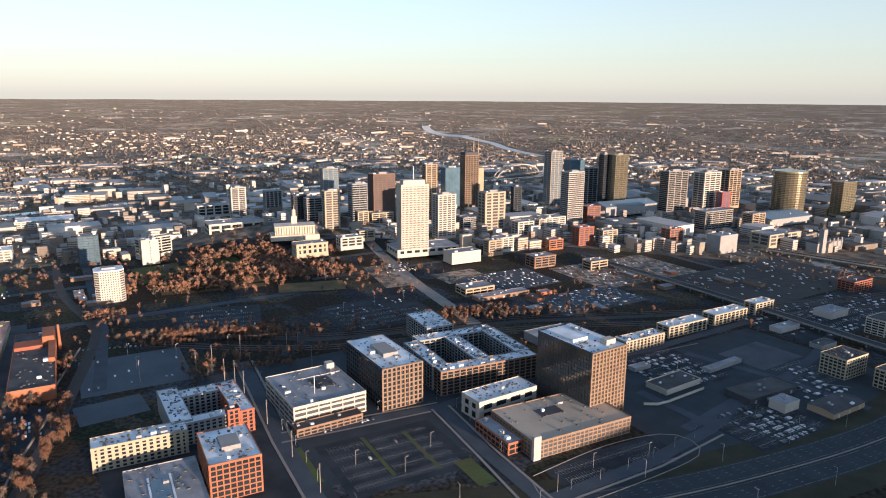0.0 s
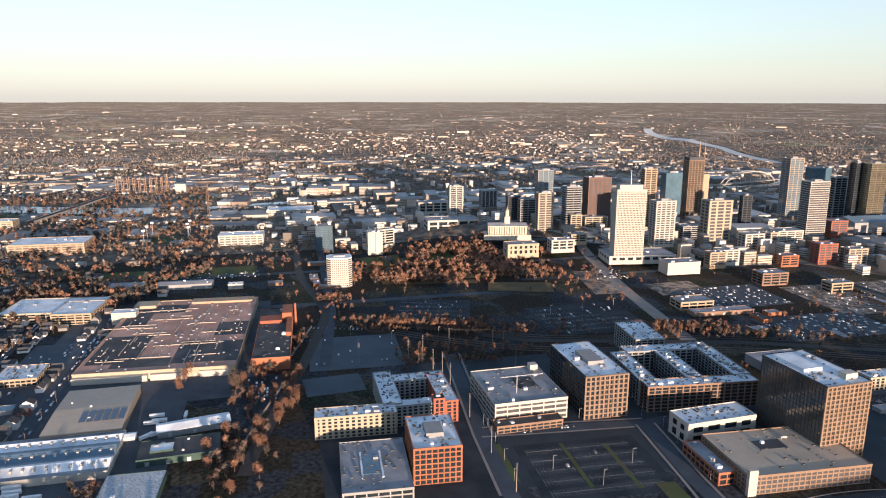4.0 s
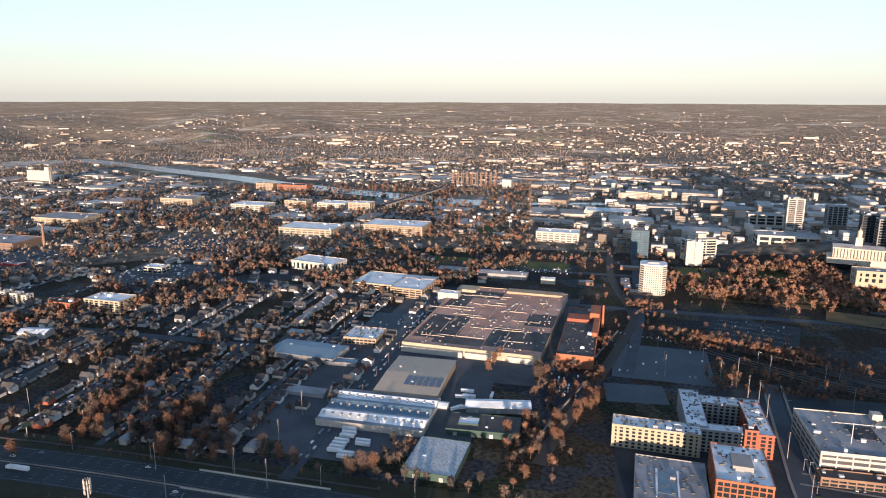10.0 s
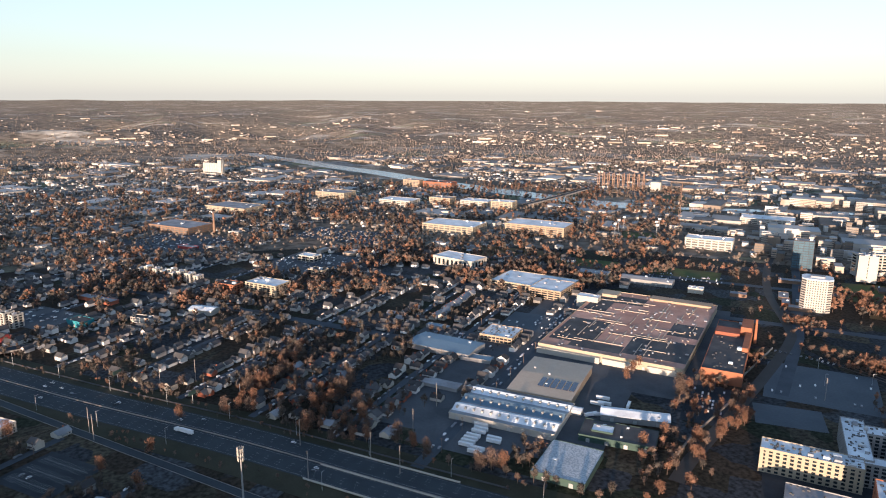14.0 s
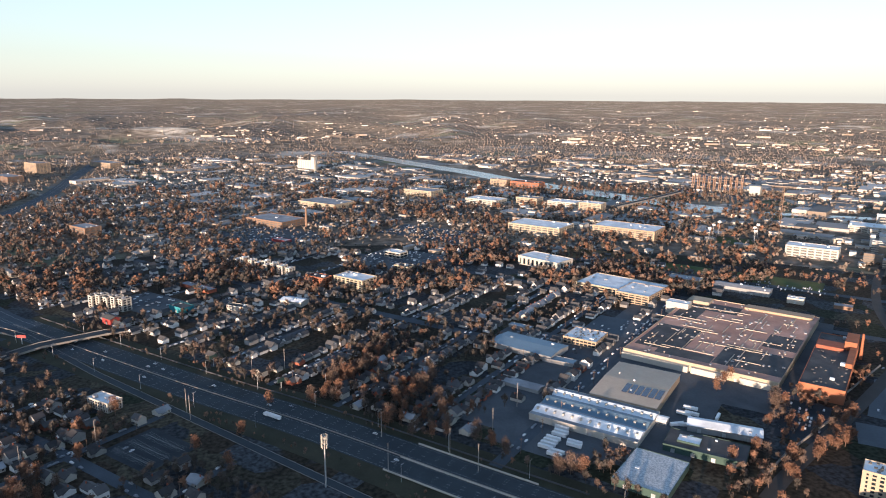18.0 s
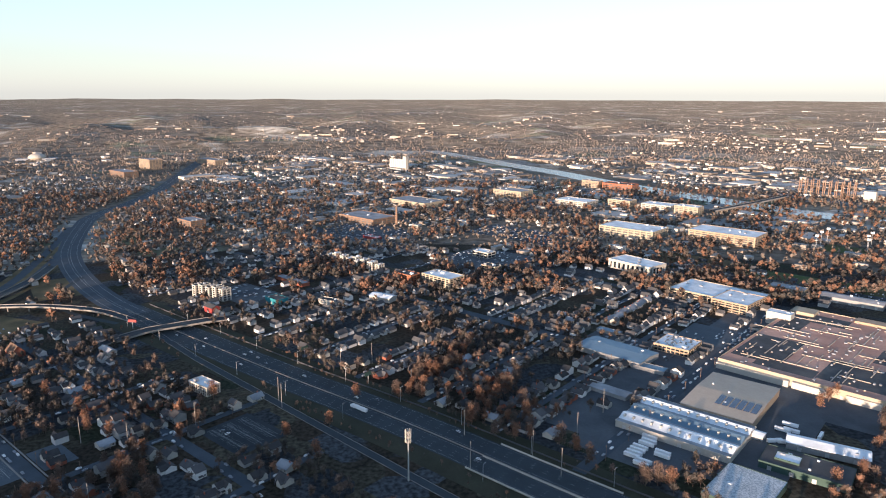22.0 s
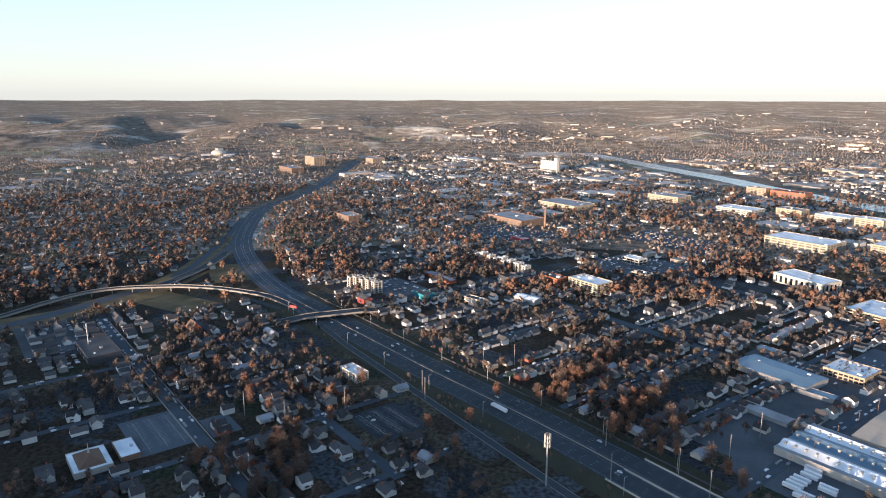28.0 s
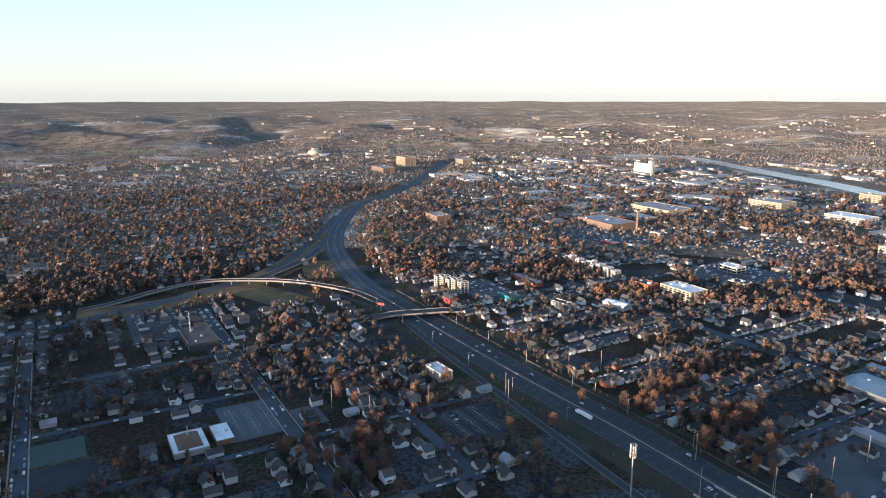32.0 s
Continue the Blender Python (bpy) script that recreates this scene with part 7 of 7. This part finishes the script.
for cx, cy, ang, w, d, n in ((-72, 900, 31, 120, 100, 26), (-280, 868, 15, 90, 90, 8), (230, 960, 30, 150, 80, 170), (255, 705, 30, 80, 60, 60), (310, 588, 30, 80, 36, 46), (390, 645, 30, 60, 40, 40), (400, 690, 30, 30, 20, 14), (560, 900, 30, 280, 110, 160), (330, 1130, 30, 200, 120, 130), (-640, 585, 30, 60, 60, 16), (560, 1080, 30, 280, 160, 90),
                             (-1100, 480, 30, 140, 140, 130), (-1300, 640, 30, 180, 100, 130), (-1420, 330, 30, 190, 150, 160), (-1010, 60, 30, 110, 60, 40), (200, 1500, 30, 600, 380, 330), (700, 1450, 30, 460, 280, 260), (-318, 694, 28, 95, 95, 10),
                             (-360, 560, 30, 34, 84, 26), (-620, 620, 30, 40, 120, 30), (-640, 470, 30, 110, 50, 26), (-770, -340, 30, 90, 60, 40), (-700, -30, 30, 60, 20, 14), (120, 1060, 30, 140, 90, 110), (-60, 1130, 30, 60, 60, 40), (-700, 930, 30, 200, 40, 60), (-850, -330, 30, 120, 60, 70)):
    c, s = math.cos(radians(ang)), math.sin(radians(ang))
    for k in range(n):
        u, v = round(rnd.uniform(-w / 2, w / 2) / 2.8) * 2.8, round(rnd.uniform(-d / 2, d / 2) / 8.5) * 8.5
        x, y = cx + u * c - v * s, cy + u * s + v * c
        if not taken(x, y, 2):
            (cw if rnd.random() < 0.4 else cd).add(cv, cf, [(x, y, gz(x, y) + 0.1, 1.0, radians(ang + 90), 1.0)])
for u in NST + [-231]:                                   # along the kerbs of the small streets
    for k in range(70):
        x, y = uv(u + rnd.choice((-3.0, 3.0)), rnd.uniform(455, 955))
        (cw if rnd.random() < 0.35 else cd).add(cv, cf, [(x, y, gz(x, y) + 0.3, 1.0, radians(120), 1.0)])
for v in (160, -50, 262):
    for k in range(44):
        x, y = uv(rnd.uniform(-960, -390), v + rnd.choice((-4.0, 4.0)))
        (cw if rnd.random() < 0.35 else cd).add(cv, cf, [(x, y, gz(x, y) + 0.3, 1.0, radians(30), 1.0)])
for u in (-530, -650, -770, -410):
    for k in range(30):
        x, y = uv(u + rnd.choice((-3.0, 3.0)), rnd.uniform(-150, 330))
        if free(x, y, 34, 2):
            (cw if rnd.random() < 0.35 else cd).add(cv, cf, [(x, y, gz(x, y) + 0.3, 1.0, radians(120), 1.0)])
tagged(part("parked_cars_pale", cw.mesh("parked_cars_pale", M["car_white"]), None), "many far white parked cars in rows", "cars", kind="stuff")
tagged(part("parked_cars_dark", cd.mesh("parked_cars_dark", M["car_mixed"]), None), "many far dark parked cars in rows", "cars", kind="stuff")


# ---- vehicles ----
def wheel_mesh():
    g = Geo()
    n = 10
    for s in (-0.11, 0.11):
        g.v += [(0.33 * math.cos(6.283 * k / n), s, 0.33 * math.sin(6.283 * k / n)) for k in range(n)]
    g.f += [(k, (k + 1) % n, n + (k + 1) % n, n + k) for k in range(n)] + [tuple(range(n - 1, -1, -1)), tuple(range(n, 2 * n))]
    return g


def car_base(mat):
    car = new("car")
    g = Geo()
    prof = [(-2.25, 0.35), (-2.25, 0.8), (-1.9, 0.95), (1.2, 0.95), (2.1, 0.8), (2.25, 0.55), (2.25, 0.35)]
    n = len(prof)
    for s in (-0.88, 0.88):
        g.v += [(x, s, z) for x, z in prof]
    g.f += [(k, (k + 1) % n, n + (k + 1) % n, n + k) for k in range(n)] + [tuple(range(n - 1, -1, -1)), tuple(range(n, 2 * n))]
    g.prism([(-1.35, -0.68), (0.4, -0.68), (0.4, 0.68), (-1.35, 0.68)], 1.42, 1.47)
    part("body", g, M[mat], car)
    g = Geo()
    lo, hi = [(-1.8, -0.82), (1.1, -0.82), (1.1, 0.82), (-1.8, 0.82)], [(-1.35, -0.68), (0.4, -0.68), (0.4, 0.68), (-1.35, 0.68)]
    g.v += [(x, y, 0.94) for x, y in lo] + [(x, y, 1.42) for x, y in hi]
    g.f += [(0, 1, 5, 4), (1, 2, 6, 5), (2, 3, 7, 6), (3, 0, 4, 7)]
    part("window_glass", g, M["glass"], car)
    w = shared(("wheel",), wheel_mesh, "tyre")
    for x in (-1.4, 1.4):
        for y in (-0.8, 0.8):
            part("wheel", w, None, car, at=pose(x, y, 0.33))
    return car


CARS = [car_base("car_white"), car_base("car_mixed")]
car_used = [0, 0]


def car(x, y, ang, kind, label, group, lift=0.15):
    m = pose(x, y, gz(x, y) + lift, 0, 0, ang)
    ob = CARS[kind] if car_used[kind] == 0 else copy_thing(CARS[kind], m)
    ob.matrix_basis = m
    car_used[kind] += 1
    tagged(ob, label, "car", group)


for off in (-17, -12, 12, 15.8, -8, 8):
    p = resample(along(NEARHW, off), 20)
    for i in range(2, len(p) - 1):
        if p[i][0] < -380 and rnd.random() < 0.10:
            a = math.degrees(math.atan2(p[i + 1][1] - p[i][1], p[i + 1][0] - p[i][0]))
            k = rnd.random() < 0.45
            car(*p[i], a, 0 if k else 1, "white car driving on the highway" if k else "dark car driving on the highway", "cars on the highway", 0.2)
def park(cx, cy, ang, cols, rows, fill, label, group, du=2.75, dv=16.0):
    c, s = math.cos(radians(ang)), math.sin(radians(ang))
    for i in range(cols):
        for j in range(rows):
            if rnd.random() < fill:
                u, v = (i - cols / 2) * du, (j - (rows - 1) / 2) * dv
                k = rnd.random() < 0.5
                car(cx + u * c - v * s, cy + u * s + v * c, ang + 90, 0 if k else 1, ("white " if k else "dark ") + label, group)
park(318, 560, 30, 20, 4, 0.55, "car parked in a dealer row", "cars on the dealer lot", dv=9)
park(278, 690, 30, 18, 4, 0.3, "car parked behind the showroom", "cars behind the showroom", dv=15)
park(-366, 761, 14, 13, 1, 0.95, "van parked in a row on the grey lot", "vans on the grey lot", du=5.6)
park(-573, 20, 30, 12, 2, 0.15, "car parked in the square lot", "cars in the square lot")
park(-30, 520, 28, 20, 3, 0.03, "car parked in the new lot", "cars in the new lot")
park(-70, 570, 31, 20, 1, 0.5, "car parked before the garage", "cars before the garage")

tr = thing("truck", -583, 128, 30 + 180, 0.15, "white articulated lorry on the highway", "lorry")
part("trailer", Geo().box(-9, -1.3, 1.1, 6, 1.3, 4.1), M["car_white"], tr)
part("cab", Geo().box(7, -1.2, 0.7, 12, 1.2, 3.0).box(7, -1.2, 3.0, 10, 1.2, 3.9), M["car_white"], tr)
for x in (-7.5, -6.2, 5.0, 7.8, 11):
    for y in (-1.15, 1.15):
        part("wheel", shared(("wheel",), wheel_mesh, "tyre"), None, tr, at=pose(x, y, 0.5) @ Matrix.Scale(1.5, 4))


def trailer_at(x, y, ang):
    th = thing("trailer", x, y, ang, None, "white box trailer parked in the yard", "trailer", "trailers in the yards")
    part("box", Geo().box(-6.5, -1.3, 1.1, 6.5, 1.3, 3.9), M["car_white"], th)
    part("chassis", Geo().box(-6.3, -0.5, 0.8, 6.3, 0.5, 1.1), M["steel_dark"], th)
    part("leg", Geo().box(4.4, -0.9, 0, 4.7, 0.9, 1.0), M["steel_dark"], th)
    for xx in (-5.4, -4.2):
        for yy in (-1.1, 1.1):
            part("wheel", shared(("wheel",), wheel_mesh, "tyre"), None, th, at=pose(xx, yy, 0.45) @ Matrix.Scale(1.35, 4))


for x, y, a in ((-440, 346, 30), (-437, 341, 30), (-446, 351, 30), (-420, 345, 30), (-416, 341, 30), (-425, 318, 30), (-428, 323, 30), (-431, 328, 30), (-434, 333, 30), (-414, 322, 30), (-411, 317, 30),
                (-418, 470, 30), (-414, 476, 30), (-423, 484, 30), (-405, 448, 75), (-398, 492, 120), (-400, 455, 60)):
    trailer_at(x, y, a)


# ---- masts, poles and lamps ----
ct = thing("cell_tower", -453, 136, 20, None, "tall steel phone mast with three rings of aerials", "mast")
part("mast", Geo().cyl(0, 0, 0.75, -0.5, 42, 10, 0.45), M["metal"], ct)
for z in (34, 38, 41.5):
    part("ring", Geo().cyl(0, 0, 1.4, z - 0.25, z + 0.05, 12), M["steel_dark"], ct)
    for k in range(9):
        a = 6.283 * k / 9
        part("antenna", Geo().box(-0.3, -0.25, -1.4, 0.3, 0.25, 1.4), M["white_wall"], ct, at=pose(2.3 * math.cos(a), 2.3 * math.sin(a), z, 0, 0, math.degrees(a)))
ct2 = thing("cell_tower", -790, -312, 0, None, "slim grey phone mast by the workshop", "mast")
part("mast", Geo().cyl(0, 0, 0.6, -0.5, 34, 8, 0.35), M["metal"], ct2)
for z in (25, 29, 33):
    part("antenna", Geo().box(-1.6, -0.3, z - 1, 1.6, 0.3, z + 1), M["white_wall"], ct2)
mt = thing("radio_mast", -1010, 1390, 0, None, "tall lattice radio mast near the bridge", "mast")
for x, y in ((-2, -2), (2, -2), (0, 2)):
    part("mast_leg", Geo().box(x - 0.3, y - 0.3, -1, x + 0.3, y + 0.3, 95), M["brick_brown"], mt)
for k in range(12):
    part("mast_brace", Geo().box(-2.2, -2.2, 6 + k * 7.5, 2.2, 2.2, 6.5 + k * 7.5), M["brick_brown"], mt)

pole_base = new("utility_pole")
part("shaft", Geo().cyl(0, 0, 0.2, -0.5, 12, 8, 0.14), M["wood_pole"], pole_base)
part("crossarm", Geo().box(-1.2, -0.08, 10.9, 1.2, 0.08, 11.1), M["wood_pole"], pole_base)
lamp_base = new("street_lamp")
part("shaft", Geo().cyl(0, 0, 0.12, -0.5, 10, 6, 0.08), M["metal"], lamp_base)
part("arm", Geo().box(0, -0.05, 9.8, 2.2, 0.05, 9.95), M["metal"], lamp_base)
part("lamp_head", Geo().box(1.7, -0.16, 9.68, 2.5, 0.16, 9.86), M["steel_dark"], lamp_base)
used = {"p": 0, "l": 0}


def pole(x, y, ang, what="p", s=1.0):
    base = pole_base if what == "p" else lamp_base
    m = pose(x, y, gz(x, y), 0, 0, ang) @ Matrix.Scale(s, 4)
    ob = base if used[what] == 0 else copy_thing(base, m)
    ob.matrix_basis = m
    used[what] += 1
    if what == "p":
        tagged(ob, "brown wooden utility pole beside the street", "utility pole", "utility poles")
    else:
        tagged(ob, "grey steel street lamp with one arm", "street lamp", "street lamps")


for u in (-530, -650, -410):
    for v in range(-40, 340, 45):
        pole(*uv(u + 6, v), 30)
for v0 in (160, -50):
    for u in range(-900, -380, 48):
        pole(*uv(u, v0 + 8), 120)
for v in range(470, 960, 42):
    pole(*uv(-223, v), 30, "p", 1.15)
for u in (-320, -410, -500):
    for v in range(480, 940, 60):
        pole(*uv(u + 6, v), 30)
for p in resample(along(NEARHW, -29), 75) + resample(along(NEARHW, 31), 80):
    if p[0] > -960 and not taken(*p, 2):
        pole(*p, 120, "l", 1.5)
for pts in ([(-209, 718), (-127, 539), (-84, 454)], [(-128, 552), (-73, 578), (9, 613)], [(17, 600), (52, 515)], [(84, 440), (180, 497), (250, 550)]):
    for p in resample(along(pts, 8), 30):
        pole(*p, 30, "l")
for x, y in ((-318, 700), (-290, 740), (-345, 740), (-80, 930), (-120, 900), (-40, 960), (-60, 500), (0, 530), (-20, 490), (130, 495), (180, 512), (300, 580), (330, 560), (270, 700), (-240, 770), (-200, 800), (-160, 780)):
    pole(x, y, 30, "l", 1.3)
# big road sign and hoarding
for x, y, ang, w, h, z, mat, label in ((-640, 150, 120, 9, 4, 9, "green_wall", "green road sign over the verge"), (-905, -90, 60, 11, 3.4, 8, "red_paint", "red advertising hoarding beside the ramp"), (-640, 196, 140, 13, 4, 10, "dark_wall", "dark advertising hoarding with a red panel"),
                                       (-735, 100, 120, 10, 4, 9, "green_wall", "green road sign over the verge"), (-1390, -170, 100, 14, 5, 8, "white_wall", "white advertising hoarding by the highway")):
    sg = thing("hoarding", x, y, ang, None, label, "sign")
    part("post", Geo().cyl(0, 0, 0.4, -0.5, z, 8), M["metal"], sg)
    part("panel", Geo().box(-w / 2, -0.25, z, w / 2, 0.25, z + h), M[mat], sg)

tall_base = new("power_pole")
part("shaft", Geo().cyl(0, 0, 0.36, -0.5, 24, 8, 0.2), M["concrete"], tall_base)
for z in (19.5, 21.5, 23.3):
    part("crossarm", Geo().box(-1.2, -0.1, z, 1.2, 0.1, z + 0.18), M["steel_dark"], tall_base)
for i, (x, y) in enumerate(((-185, 635), (-167, 752), (-217, 739), (-130, 705), (-202, 663), (-214, 668), (-251, 691), (-239, 707), (-299, 663), (-82, 461), (-113, 512), (-147, 570), (-631, 59), (-453, 187), (-453, 242), (-614, 60), (-503, 341), (-469, 293),
                            (-506, 203), (-691, 132), (-692, 167), (-597, -17), (-577, -70), (-487, -88), (-601, -109), (-420, 250))):
    m = pose(x, y, gz(x, y), 0, 0, 30)
    ob = tall_base if i == 0 else copy_thing(tall_base, m)
    ob.matrix_basis = m
    tagged(ob, "tall pale steel power pole with three crossarms", "power pole", "tall power poles")
wires = Geo()
for a, b in (((-185, 635), (-202, 663)), ((-202, 663), (-217, 739)), ((-167, 752), (-217, 739)), ((-130, 705), (-167, 752)), ((-82, 461), (-113, 512)), ((-113, 512), (-147, 570)), ((-597, -17), (-614, 60)), ((-577, -70), (-597, -17))):
    for off in (-1.6, 0, 1.6):
        n = 8
        for k in range(n):
            t0, t1 = k / n, (k + 1) / n
            p0, p1 = (Vector((a[0] + (b[0] - a[0]) * t + off * 0.87, a[1] + (b[1] - a[1]) * t + off * 0.5, 23.4 - 6 * t * (1 - t))) for t in (t0, t1))
            limb(wires, p0, p1, 0.035, 0.035, 3)
tagged(part("power_line", wires, M["steel_dark"]), "thin dark cables between the power poles", "cable", kind="structure")
# light masts of the ball field
for x, y in ((-1000, 1180), (-940, 1225), (-895, 1160), (-955, 1100), (-980, 1140), (-920, 1190)):
    th = thing("light_mast", x, y, 30, None, "tall floodlight mast beside the ball field", "floodlight", "floodlights of the ball field")
    part("shaft", Geo().cyl(0, 0, 0.5, -0.5, 32, 8, 0.3), M["metal"], th)
    part("lamp_frame", Geo().box(-3, -0.3, 29, 3, 0.3, 33), M["metal"], th)
